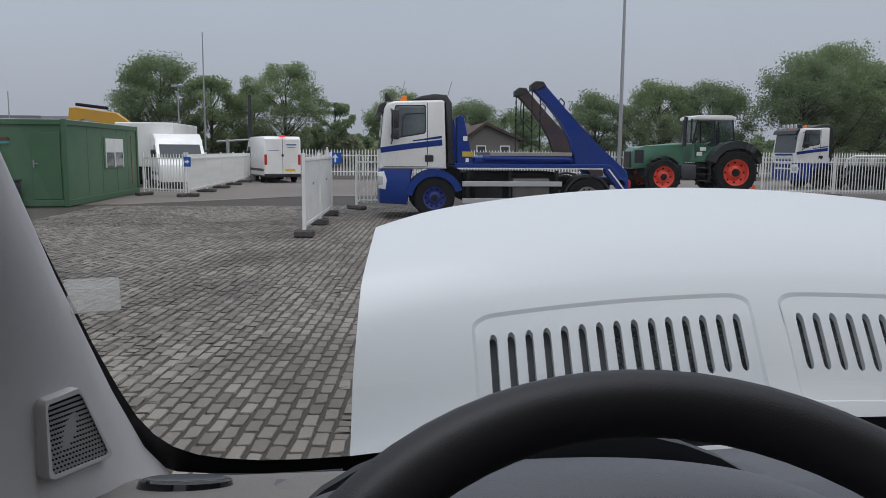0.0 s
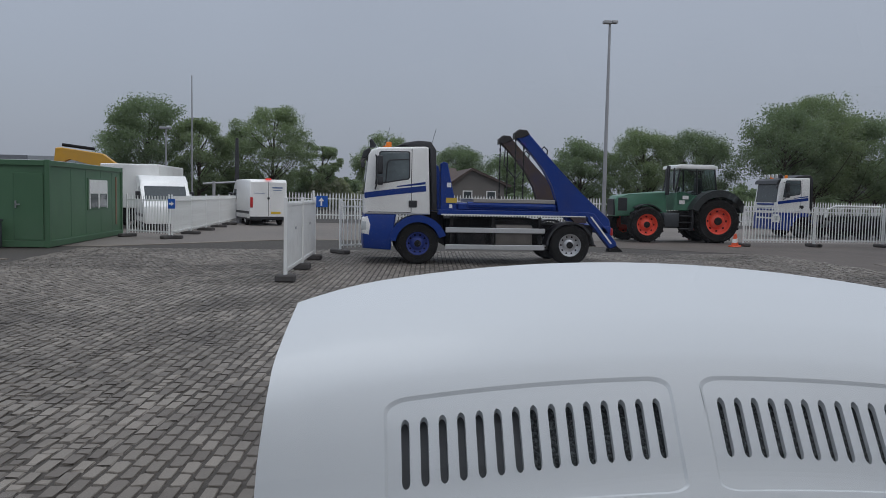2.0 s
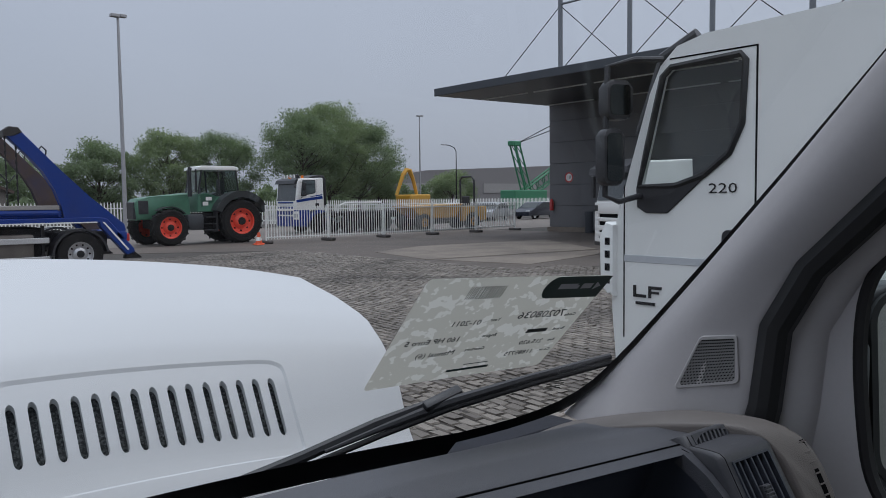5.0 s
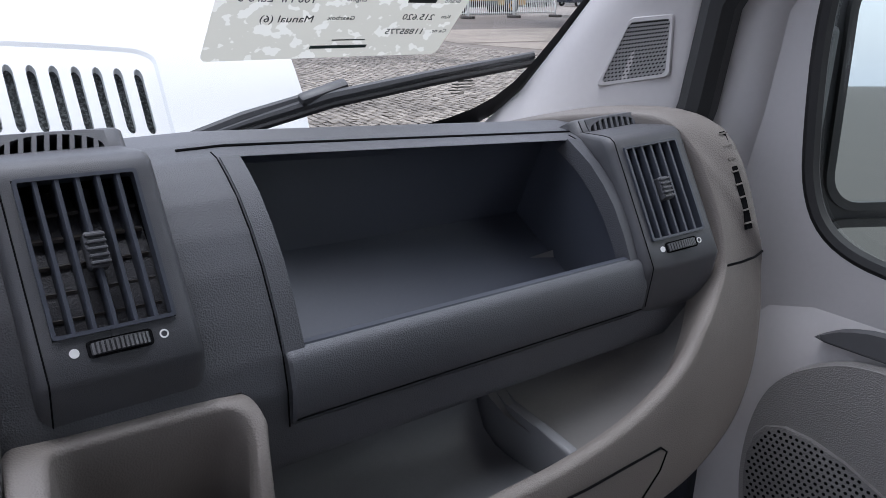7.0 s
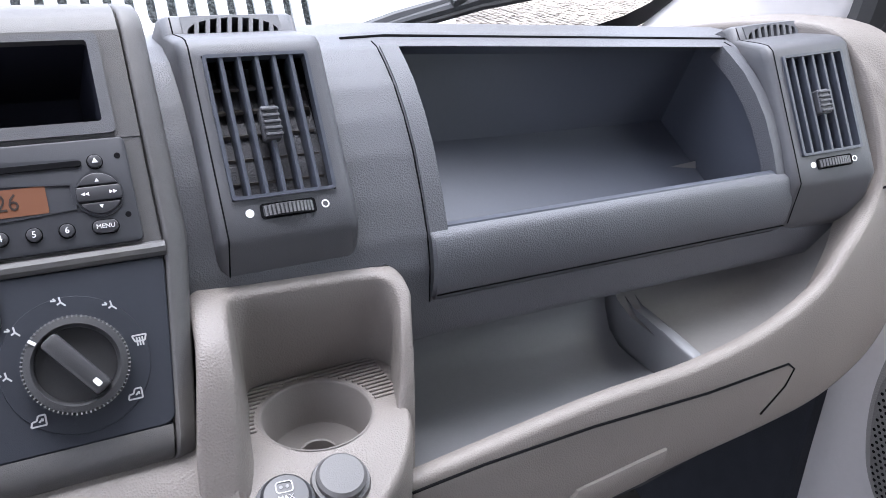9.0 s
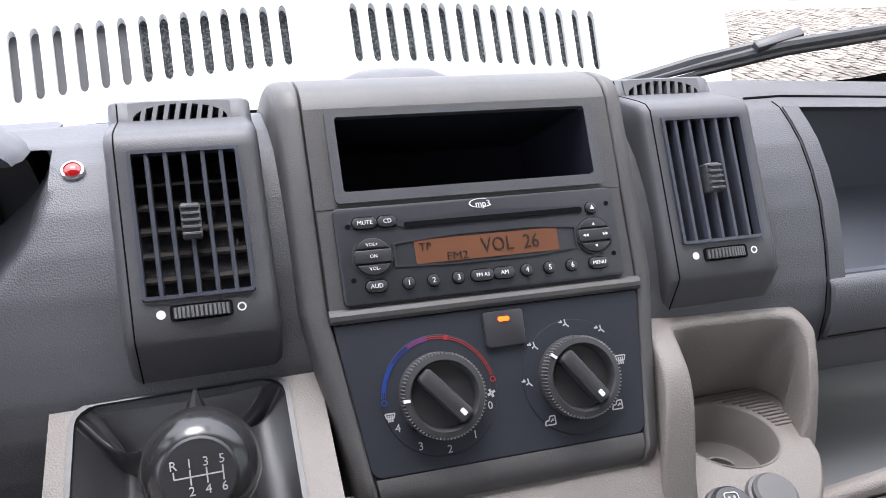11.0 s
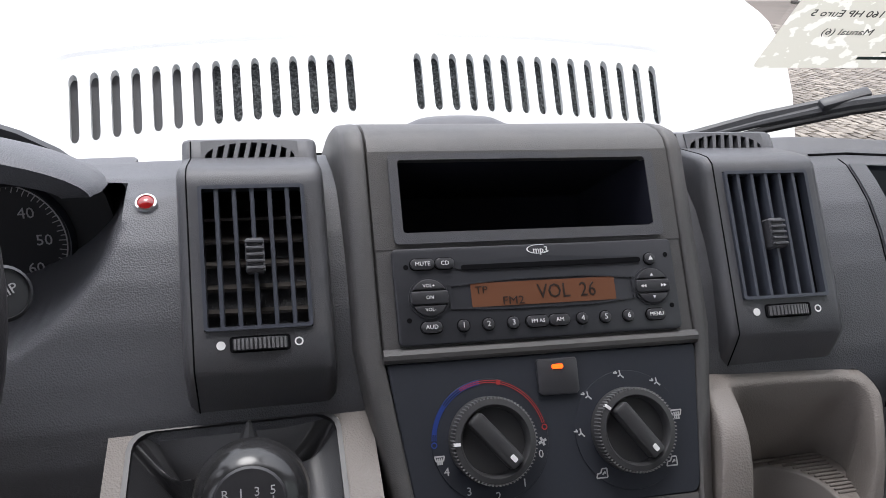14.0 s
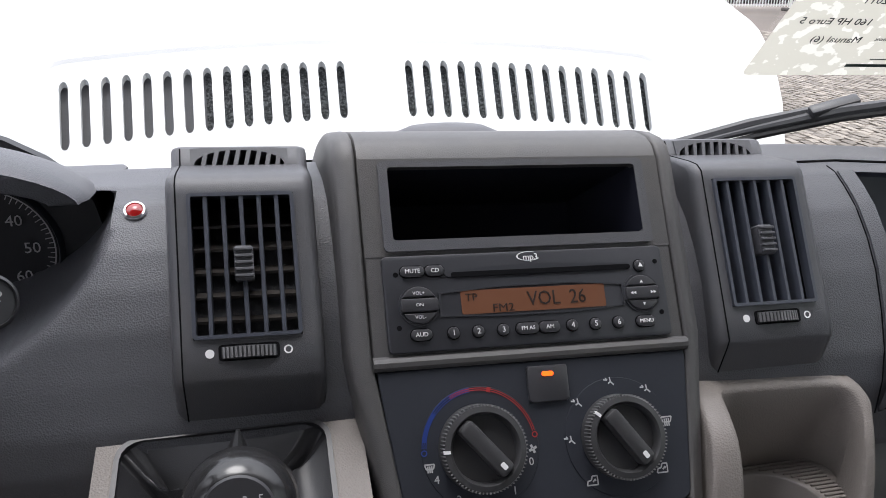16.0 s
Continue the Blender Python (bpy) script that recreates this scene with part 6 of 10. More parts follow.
for k in range(9):
    f = k / 8
    row = []
    for j, p in enumerate(o):
        q = Vector((p[0], p[1], 0.002)).lerp(Vector((kn.x + 0.012 * math.cos(2 * math.pi * j / len(o)), kn.y + 0.012 * math.sin(2 * math.pi * j / len(o)), kn.z)), f ** 0.8)
        q.z = 0.002 - 0.016 * math.sin(math.pi * min(1, f * 1.7)) + kn.z * f ** 2.2 + (0.0095 * math.sin(5 * 2 * math.pi * j / len(o) + 2 * f) + 0.0035 * math.sin(11 * 2 * math.pi * j / len(o) + 4 * f)) * math.sin(math.pi * f) + 0.006 * noise.noise(Vector((p[0] * 40, p[1] * 40, f * 3))) * math.sin(math.pi * f)
        row.append(bm.verts.new(GT @ q))
    rings.append(row)
for a, b in zip(rings, rings[1:]):
    for j in range(len(o)):
        bm.faces.new((a[j], a[(j + 1) % len(o)], b[(j + 1) % len(o)], b[j]))
part("gaiter", bm, GA, gear, "soft black gaiter with folds", smooth=80)
bm = bmesh.new()
tube(bm, [(-0.187, -0.012, 1.352), (-0.185, -0.010, 1.372), (-0.184, -0.008, 1.386)], [0.016, 0.007, 0.001], 8)
part("gaiter_fold", bm, GA, gear)
KM = Matrix.Translation((-0.1815, -0.0770, 1.3850)) @ pose(0, 0, 0, 60, 0, 0) @ Matrix.Scale(1.17, 4)
kb = part("shift_knob", lathe(bmesh.new(), [(0.0, 0.0225), (0.012, 0.0222), (0.0185, 0.0195), (0.0235, 0.012), (0.0255, 0.0), (0.0245, -0.012), (0.019, -0.026), (0.014, -0.040), (0.013, -0.06)], 36, KM), mat("gloss_knob", (0.02, 0.02, 0.021), 0.18, var=0.06, vscale=20), gear, "glossy black shift knob", smooth=70)
part("knob_inlay", lathe(bmesh.new(), [(0.0, 0.0231), (0.0145, 0.0225), (0.0155, 0.0212)], 30, KM, close=False), BLACK, kb)
for tx, x, y in (("R", -0.0095, 0.005), ("1", -0.0032, 0.005), ("3", 0.0032, 0.005), ("5", 0.0095, 0.005), ("2", -0.0032, -0.006), ("4", 0.0032, -0.006), ("6", 0.0095, -0.006)):
    words("shift_mark", tx, 0.0052, KM @ pose(x, y, 0.0234 - 4 * (x * x + y * y)), GREY_MARK, kb)
bm = bmesh.new()
for x0, y0, x1, y1 in ((-0.0096, 0.0002, 0.0096, -0.0004), (-0.0035, 0.0028, -0.0029, -0.0034), (0.0029, 0.0028, 0.0035, -0.0034), (0.0092, 0.0028, 0.0098, -0.0034), (-0.0098, 0.0028, -0.0092, 0.0)):
    bm.faces.new([bm.verts.new(KM @ Vector((x, y, 0.0233))) for x, y in ((x0, y0), (x1, y0), (x1, y1), (x0, y1))])
part("gate_mark", bm, GREY_MARK, kb)

# slim louvre in the end of the dashboard: dark slit with pale fins
LA, LB = Vector((0.7384, -0.0368, 1.3949)), Vector((0.7355, 0.0046, 1.481))
up = (LB - LA).normalized()
face = Vector((-0.45, -0.85, 0.3))
face = (face - up * face.dot(up)).normalized()
side = up.cross(face)
LVM = Matrix(((side.x, up.x, face.x, LA.x), (side.y, up.y, face.y, LA.y), (side.z, up.z, face.z, LA.z), (0, 0, 0, 1)))
LL = (LB - LA).length


def bowed(k):
    """Height of the curved end trim over the straight line between the louvre's ends."""
    return 0.0006 + 0.0180 * k * (1 - k)


bm = bmesh.new()
sheet(bm, lambda x, k: LVM @ Vector((x, k * LL, bowed(k) + (0.0006 if abs(x) < 0.003 else -0.002))), [-0.0040, -0.0028, 0.0028, 0.0040], lin(0, 1, 13))
part("side_louvre", bm, HOLE, dash, "slim dark louvre in the end trim")
for i in range(8):
    k = (0.006 + 0.0125 * i) / LL
    part("louvre_fin", box(bmesh.new(), -0.0042, -0.0008, -0.003, 0.0042, 0.0008, 0.0020, 0, LVM @ pose(0, k * LL, bowed(k))), BEIGE, dash)

# door card, speaker grille and mirror on the passenger side
bm = bmesh.new()
DC = [(0.872, 1.285), (0.858, 1.268), (0.845, 1.24), (0.838, 1.15), (0.836, 1.0), (0.84, 0.70)]
sheet(bm, lambda y, i: Vector((DC[int(i)][0] + 0.03 * max(0, (y + 0.02) / 0.1), y, DC[int(i)][1] - 0.05 * max(0, (y + 0.03) / 0.08) ** 2)), [0.06, 0.03, 0.0, -0.05, -0.12, -0.3, -0.8], range(len(DC)))
cardd = [o for o in bpy.data.objects if o.name == "cab_door"][0]
part("door_card", bm, PILLAR, cardd, "pale grey door card", smooth=70)
PANEL_IN = round_off([(-0.10, 0.93), (-0.045, 0.985), (-0.027, 1.04), (-0.020, 1.10), (-0.027, 1.17), (-0.048, 1.215), (-0.088, 1.246), (-0.13, 1.262), (-0.62, 1.268), (-0.62, 0.93)], 2)
bm = bmesh.new()
prism(bm, PANEL_IN, 0.824, 0.842, "x", 0.004, None, 2)
part("door_panel", bm, mat("door_panel_grey", (0.25, 0.238, 0.232), 0.6, var=0.08, vscale=6, bump=0.5, bscale=600, kind="voronoi"), cardd, "mid-grey door panel")
GRL = mat("speaker_mesh", (0.17, 0.163, 0.16), 0.6, var=0.1, vscale=10, bump=0.4, bscale=400, kind="voronoi")
GR = round_off([(-0.09, 0.95), (-0.048, 0.995), (-0.034, 1.05), (-0.028, 1.10), (-0.034, 1.150), (-0.075, 1.168), (-0.15, 1.150), (-0.24, 1.10), (-0.26, 0.95)], 1)
bm = bmesh.new()
prism(bm, GR, 0.8195, 0.826, "x", 0.003, None, 2)
grille = part("speaker_grille", bm, GRL, cardd, "dark perforated speaker grille")
bm = bmesh.new()
for j in range(32):
    for i in range(34):
        y, z = -0.034 - 0.0068 * (i + 0.5 * (j % 2)), 0.958 + 0.0066 * j
        # inside the outline, a little away from its edge
        k, inside = len(GR), False
        for q in range(k):
            (y0, z0), (y1, z1) = GR[q], GR[(q + 1) % k]
            if (z0 > z + 0.004) != (z1 > z + 0.004) and y + 0.004 < (y1 - y0) * (z + 0.004 - z0) / (z1 - z0) + y0:
                inside = not inside
        if inside:
            bm.faces.new([bm.verts.new((0.8192, y + 0.0021 * math.cos(a), z + 0.0021 * math.sin(a))) for a in lin(0, 2 * math.pi * 5 / 6, 6)])
part("perforation", bm, HOLE, grille, kind="stuff")
bm = bmesh.new()
prism(bm, round_off([(-0.066, 1.2640), (-0.080, 1.274), (-0.098, 1.284), (-0.13, 1.292), (-0.45, 1.297), (-0.45, 1.268)], 1), 0.838, 0.852, "x", 0.003)
part("grip_recess", bm, mat("door_grip_grey", (0.09, 0.09, 0.095), 0.6), cardd, "dark grey door grip")
mir_t = thing("door_mirror", "black door mirror with two panes", "mirror", (0.98, 0.02, 1.30))
MM = pose(0.985, 0.0201, 1.4757, -3.43, 0, -30)
MIRROR = mat("mirror_glass", (0.80, 0.84, 0.84), 0.02, 1.0, var=0.01)
bm = bmesh.new()
prism(bm, rrect(-0.016, -0.222, 0.190, 0.166, 0.048, 6), -0.006, 0.090, "y", 0.010, MM, 3)
part("housing", bm, BLACK, mir_t, "black mirror housing", smooth=50)
for nm, z0, z1, r in (("main_mirror", -0.104, 0.148, 0.036), ("wide_mirror", -0.204, -0.134, 0.022)):
    bm = bmesh.new()
    ring(bm, [(x, z) for x, z in rrect(-0.006, z0 - 0.010, 0.180, z1 + 0.010, r + 0.008, 6)], [(x, z) for x, z in rrect(0.004, z0, 0.170, z1, r, 6)], 0.005, 0.013, MM @ pose(0, 0, 0, 90, 0, 0))
    pane = part(nm, prism(bmesh.new(), rrect(0.003, z0 - 0.001, 0.171, z1 + 0.001, r, 6), -0.0085, -0.0060, "y", 0, MM), MIRROR, mir_t, "main mirror pane" if z1 > 0 else "lower wide-angle pane")
    part("mirror_rim", bm, RUBBER, mir_t, "black raised rim round the pane", smooth=50)
part("mirror_arm", prism(bmesh.new(), [(0.902, -0.004), (0.915, -0.004), (0.985, 0.030), (1.03, 0.075), (0.99, 0.10), (0.905, 0.06)], 1.335, 1.572, "z", 0.006, None, 2), BLACK, mir_t, "black mirror arm on the door")

# ======== the yard outside ========
def paving(name, use_random):
    """Concrete block surface: tone by block, broad soiling and tyre-dark patches laid over the yard."""
    m = bpy.data.materials.new(name)
    m.use_nodes = True
    n, l = m.node_tree.nodes, m.node_tree.links
    b = n["Principled BSDF"]
    geo = n.new("ShaderNodeNewGeometry")
    src = geo.outputs["Random Per Island"]
    if use_random == "object":
        src = n.new("ShaderNodeObjectInfo").outputs["Random"]
    ramp = n.new("ShaderNodeValToRGB")
    ramp.color_ramp.elements[0].color, ramp.color_ramp.elements[1].color = (0.122, 0.104, 0.086, 1), (0.250, 0.220, 0.184, 1)
    e = ramp.color_ramp.elements.new(0.5)
    e.color = (0.180, 0.157, 0.131, 1)
    if use_random:
        l.new(src, ramp.inputs[0])
    else:
        nb = n.new("ShaderNodeTexNoise")
        nb.inputs["Scale"].default_value = 7
        l.new(geo.outputs["Position"], nb.inputs["Vector"])
        l.new(nb.outputs["Fac"], ramp.inputs[0])
    soil = n.new("ShaderNodeTexNoise")
    soil.inputs["Scale"].default_value, soil.inputs["Detail"].default_value, soil.inputs["Roughness"].default_value = 0.33, 7, 0.62
    soil.inputs["Distortion"].default_value = 0.6
    l.new(geo.outputs["Position"], soil.inputs["Vector"])
    sr = n.new("ShaderNodeMapRange")
    sr.inputs["From Min"].default_value, sr.inputs["From Max"].default_value = 0.47, 0.66
    sr.inputs["To Max"].default_value = 0.75
    l.new(soil.outputs["Fac"], sr.inputs["Value"])
    mx = n.new("ShaderNodeMix")
    mx.data_type = "RGBA"
    l.new(sr.outputs[0], mx.inputs[0])
    l.new(ramp.outputs[0], mx.inputs[6])
    mx.inputs[7].default_value = (0.050, 0.042, 0.036, 1)
    fine = n.new("ShaderNodeTexNoise")
    fine.inputs["Scale"].default_value, fine.inputs["Detail"].default_value = 90, 3
    l.new(geo.outputs["Position"], fine.inputs["Vector"])
    fr = n.new("ShaderNodeMapRange")
    fr.inputs["To Min"].default_value, fr.inputs["To Max"].default_value = 0.72, 1.28
    l.new(fine.outputs["Fac"], fr.inputs["Value"])
    mu = n.new("ShaderNodeMix")
    mu.data_type, mu.blend_type = "RGBA", "MULTIPLY"
    mu.inputs[0].default_value = 1.0
    l.new(mx.outputs[2], mu.inputs[6])
    l.new(fr.outputs[0], mu.inputs[7])
    l.new(mu.outputs[2], b.inputs["Base Color"])
    rr = n.new("ShaderNodeMapRange")
    rr.inputs["To Min"].default_value, rr.inputs["To Max"].default_value = 0.5, 0.85
    l.new(soil.outputs["Fac"], rr.inputs["Value"])
    l.new(rr.outputs[0], b.inputs["Roughness"])
    bp = n.new("ShaderNodeBump")
    bp.inputs["Strength"].default_value, bp.inputs["Distance"].default_value = 0.5, 0.004
    l.new(fine.outputs["Fac"], bp.inputs["Height"])
    l.new(bp.outputs[0], b.inputs["Normal"])
    return m


# ground: one sheet; joint sand and worn tarmac, to the horizon
SAND = mat("joint_sand_and_tarmac", (0.052, 0.044, 0.036), 0.85, var=0.25, vscale=0.5, bump=0.5, bscale=30, fine=0.12, dirt=(0.05, 0.043, 0.036), dscale=0.35, damt=0.7)
bm = bmesh.new()
sheet(bm, lambda x, y: Vector((x, y, 0)), [-1500, -200, -60, 0, 60, 200, 1500], [-300, -40, 0, 40, 90, 300, 2500])
ground = tagged(part("ground", bm, SAND, None, smooth=0), "dirty grey block-paved yard with dark joints", "ground", kind="structure")
TARMAC = mat("far_tarmac", (0.175, 0.152, 0.132), 0.8, var=0.2, vscale=0.4, bump=0.4, bscale=40, fine=0.1, dirt=(0.10, 0.088, 0.08), dscale=0.2, damt=0.6)
bm = bmesh.new()
prism(bm, [(-60, 29.5), (-8, 25.2), (-3, 29.6), (3, 31.0), (80, 31.0), (80, 46.5), (-60, 46.5)], 0.004, 0.012, "z")
tagged(part("road", bm, TARMAC, None, smooth=0), "grey tarmac lane beyond the block paving", "road", kind="structure")
bm = bmesh.new()
prism(bm, [(13.6, 12.0), (31.0, 12.0), (31.0, 31.0), (3.0, 31.0), (13.6, 24.0)], 0.001, 0.008, "z")
tagged(part("yard_apron", bm, mat("apron_tarmac", (0.105, 0.085, 0.070), 0.75, var=0.22, vscale=0.5, bump=0.4, bscale=40, fine=0.12, dirt=(0.06, 0.05, 0.042), dscale=0.3, damt=0.8), None, smooth=0), "dirty brown-grey yard surface before the hall", "yard", kind="structure")
CONC = mat("worn_concrete", (0.21, 0.178, 0.145), 0.8, var=0.2, vscale=0.7, bump=0.4, bscale=30, fine=0.1, dirt=(0.10, 0.083, 0.07), dscale=0.4, damt=0.95)
bm = bmesh.new()
prism(bm, [(-26, 24.6), (-8, 24.7), (-2.8, 29.1), (4, 30.4), (4, 30.8), (-3.1, 29.6), (-8.2, 25.15), (-26, 25.1)], 0.0, 0.018, "z")
tagged(part("kerb_strip", bm, CONC, None, smooth=0), "pale concrete drain strip", "kerb", kind="structure")
for pts in ([(14.2, 17.0), (15.1, 20.8), (18.2, 22.2), (24.5, 21.5), (21.0, 16.0)], [(14.3, 16.6), (20.8, 15.6), (19.0, 14.5), (15.0, 13.6)]):
    bm = bmesh.new()
    prism(bm, pts, 0.0, 0.018, "z")
    tagged(part("concrete_slab", bm, CONC, None, smooth=0), "worn pale concrete patch in the paving", "slab", kind="structure")
bm = bmesh.new()
prism(bm, [(-13.5, 18.2), (-10.3, 18.7), (-8.85, 19.75), (-8.85, 19.95), (-10.3, 19.0), (-13.6, 18.5)], 0.0, 0.03, "z")
tagged(part("kerb_edge", bm, CONC, None, smooth=0), "yellowish worn concrete edging", "kerb", kind="structure")

# block paving: 105 x 210 mm blocks in columns that lean a little to the right
TURN = radians(-6.0)


def block_at(i, j):
    u, v = 0.1150 * i, 0.2200 * (j + 0.5 * (i % 2))
    return u * math.cos(TURN) - v * math.sin(TURN), u * math.sin(TURN) + v * math.cos(TURN)


BL_HW, BL_HL = 0.0450, 0.0960
blk = [(-BL_HW, -BL_HL, 0), (BL_HW, -BL_HL, 0), (BL_HW, BL_HL, 0), (-BL_HW, BL_HL, 0)]
blk += [(x * 0.88, y * 0.94, 0.014) for x, y, _ in blk]
blf = [(4, 5, 6, 7), (0, 1, 5, 4), (1, 2, 6, 5), (2, 3, 7, 6), (3, 0, 4, 7)]
rp = np.random.RandomState(5)
near, far_blocks, halves = [], [], []
for i in range(-150, 170):
    for j in range(-26, 125):
        x, y = block_at(i, j)
        if y < -5.0 or (y < 1.9 and abs(x) > 8) or y > 24.2 or x < -14 or x > 15.5 or (y > 19 and x < -8.5) or (x > 13.8 and y > 13):
            continue
        if rp.rand() < 0.24 and not (-2.15 < x < -0.72 and 3.3 < y < 8.6):
            halves.append((x, y))
            continue
        (near if -2.15 < x < -0.72 and 3.3 < y < 8.6 - 3.4 * abs(x + 0.9) else far_blocks).append((x, y))
near.sort(key=lambda p: p[1])
near, far_blocks = near[:300], far_blocks + near[300:]
V = np.array(blk)
c, s = math.cos(TURN), math.sin(TURN)
cut = [(x + d * -math.sin(TURN), y + d * math.cos(TURN)) for x, y in halves for d in (-0.053, 0.053)]
P = np.array([(x, y, 0) for x, y in far_blocks + cut])
long = np.array([1.0] * len(far_blocks) + [0.46] * len(cut))[:, None, None]
sc = 1 - 0.10 * rp.rand(len(P), 1, 1) ** 2
jit = np.concatenate([rp.normal(0, 0.003, (len(P), 1, 2)), rp.normal(-0.002, 0.002, (len(P), 1, 1)).clip(-0.008, 0.002)], 2)
corner = rp.normal(0, 0.006, (len(P), 8, 3)) * np.array([1, 1, 0.3])
W = V[None] * np.concatenate([sc, sc * long, np.ones_like(sc)], 2) + corner
W = np.stack([W[..., 0] * c - W[..., 1] * s, W[..., 0] * s + W[..., 1] * c, W[..., 2]], 2) + P[:, None] + jit
F = (np.array(blf)[None] + (np.arange(len(P)) * 8)[:, None, None]).reshape(-1, 4)
me = bpy.data.meshes.new("block_paving")
me.from_pydata(W.reshape(-1, 3).tolist(), [], F.tolist())
me.materials.append(paving("paving_blocks", "island"))
tagged(new("block_paving", me), "worn grey concrete paving blocks with dark joints", "paving", kind="stuff")

# ---- shared pieces ----
TYRE = mat("tyre_rubber", (0.014, 0.0135, 0.013), 0.85, spec=0.2, var=0.2, vscale=4, bump=0.4, bscale=60, dirt=(0.035, 0.032, 0.03), dscale=3, damt=0.5)
WHITE_P = mat("white_truck_paint", (0.88, 0.87, 0.84), 0.35, var=0.03, vscale=1.2, coat=0.3, dirt=(0.55, 0.53, 0.49), dscale=1.5, damt=0.35)
BLUE_P = mat("royal_blue_paint", (0.006, 0.036, 0.225), 0.45, spec=0.3, var=0.1, vscale=1.0, coat=0.05, dirt=(0.02, 0.03, 0.12), dscale=2, damt=0.4)
DARK_M = mat("dark_chassis", (0.014, 0.014, 0.015), 0.7, spec=0.2, var=0.25, vscale=2, dirt=(0.06, 0.05, 0.045), dscale=2, damt=0.5)
STEEL = mat("galvanised_steel", (0.42, 0.42, 0.43), 0.45, 0.6, var=0.12, vscale=3, dirt=(0.25, 0.23, 0.2), dscale=3, damt=0.4)
ALU = mat("dull_aluminium", (0.55, 0.55, 0.55), 0.4, 0.5, var=0.1, vscale=2)
# Opaque panes: the brightness seen through real glass is put into a mottled colour.
CAB_VIEW_TONE = mat("cab_pane_view_tone", (0.105, 0.128, 0.135), 0.08, 0.0, var=0.45, vscale=2.2, spec=0.5)
DKGLASS = mat("dark_vehicle_glass", (0.060, 0.070, 0.074), 0.08, 0.0, var=0.1, spec=0.4)
FENCE_W = mat("white_fence_paint", (0.88, 0.88, 0.85), 0.5, var=0.05, vscale=1.5, dirt=(0.48, 0.46, 0.41), dscale=2.5, damt=0.35)
ORANGE = mat("orange_beacon", (0.85, 0.22, 0.02), 0.25, var=0.1)
RED_P = mat("red_lens_plastic", (0.5, 0.02, 0.02), 0.3, var=0.1)
YELLOW_P = mat("plate_yellow", (0.75, 0.5, 0.03), 0.5, var=0.05)
CONC_FOOT = mat("fence_foot_rubber", (0.075, 0.068, 0.064), 0.85, var=0.2, vscale=4, bump=0.4, bscale=60)


def road_wheel(parent, m, r, w, rim_mat, rim_r, holes=10, lugs=0):
    """A wheel whose axle is the local z, its outer side towards +z."""
    bm = bmesh.new()
    lathe(bm, [(rim_r, -w / 2), (r * 0.90, -w / 2), (r * 0.985, -w * 0.40), (r, -w * 0.25), (r, w * 0.25), (r * 0.985, w * 0.40), (r * 0.90, w / 2), (rim_r * 1.04, w / 2), (rim_r, w * 0.46)], 40, m, close=False)
    if lugs:
        for i in range(lugs):
            for sd in (-1, 1):
                box(bm, r * 0.985, -0.035, 0.02, r * 1.035, 0.035, w * 0.47, 0, m @ pose(0, 0, 0, 0, 0, 360 * (i + 0.25 * sd) / lugs) @ pose(0, 0, 0, 0 if sd > 0 else 180, 0, 0) @ pose(0, 0, 0, 22, 0, 0))
    wh = part("road_wheel", bm, TYRE, parent, "black rubber tyre")
    bm = bmesh.new()
    lathe(bm, [(rim_r, w * 0.46), (rim_r * 0.93, w * 0.44), (rim_r * 0.88, w * 0.22), (rim_r * 0.62, w * 0.16), (rim_r * 0.50, w * 0.30), (rim_r * 0.36, w * 0.36), (0, w * 0.36)], 36, m, close=False)
    rim = part("rim", bm, rim_mat, wh)
    bm = bmesh.new()
    for i in range(holes):
        a = 2 * math.pi * i / holes
        lathe(bm, [(0, 0.004), (rim_r * 0.085, 0.004), (rim_r * 0.085, -0.01)], 10, m @ Matrix.Translation((rim_r * 0.75 * math.cos(a), rim_r * 0.75 * math.sin(a), w * 0.195)))
    part("hand_holes", bm, HOLE, wh, kind="stuff")
    bm = bmesh.new()
    lathe(bm, [(rim_r * 0.30, w * 0.35), (rim_r * 0.28, w * 0.46), (rim_r * 0.12, w * 0.48), (0, w * 0.48)], 16, m, close=False)
    part("hub", bm, DARK_M, wh)
    return wh


def near_side(x, y, z):
    """Axle pose for a wheel seen on its -y side."""
    return pose(x, y, z, 90, 0, 0)


def arch(bm, cx, cz, r0, r1, a0, a1, y0, y1, n=14):
    pts = [(cx + r1 * math.cos(radians(a)), cz + r1 * math.sin(radians(a))) for a in lin(a0, a1, n)] + [(cx + r0 * math.cos(radians(a)), cz + r0 * math.sin(radians(a))) for a in lin(a1, a0, n)]
    for i in range(n - 1):
        q = [pts[i], pts[i + 1], pts[2 * n - 2 - i], pts[2 * n - 1 - i]]
        prism(bm, q, y0, y1, "y")
    bmesh.ops.remove_doubles(bm, verts=bm.verts, dist=1e-4)
    return bm


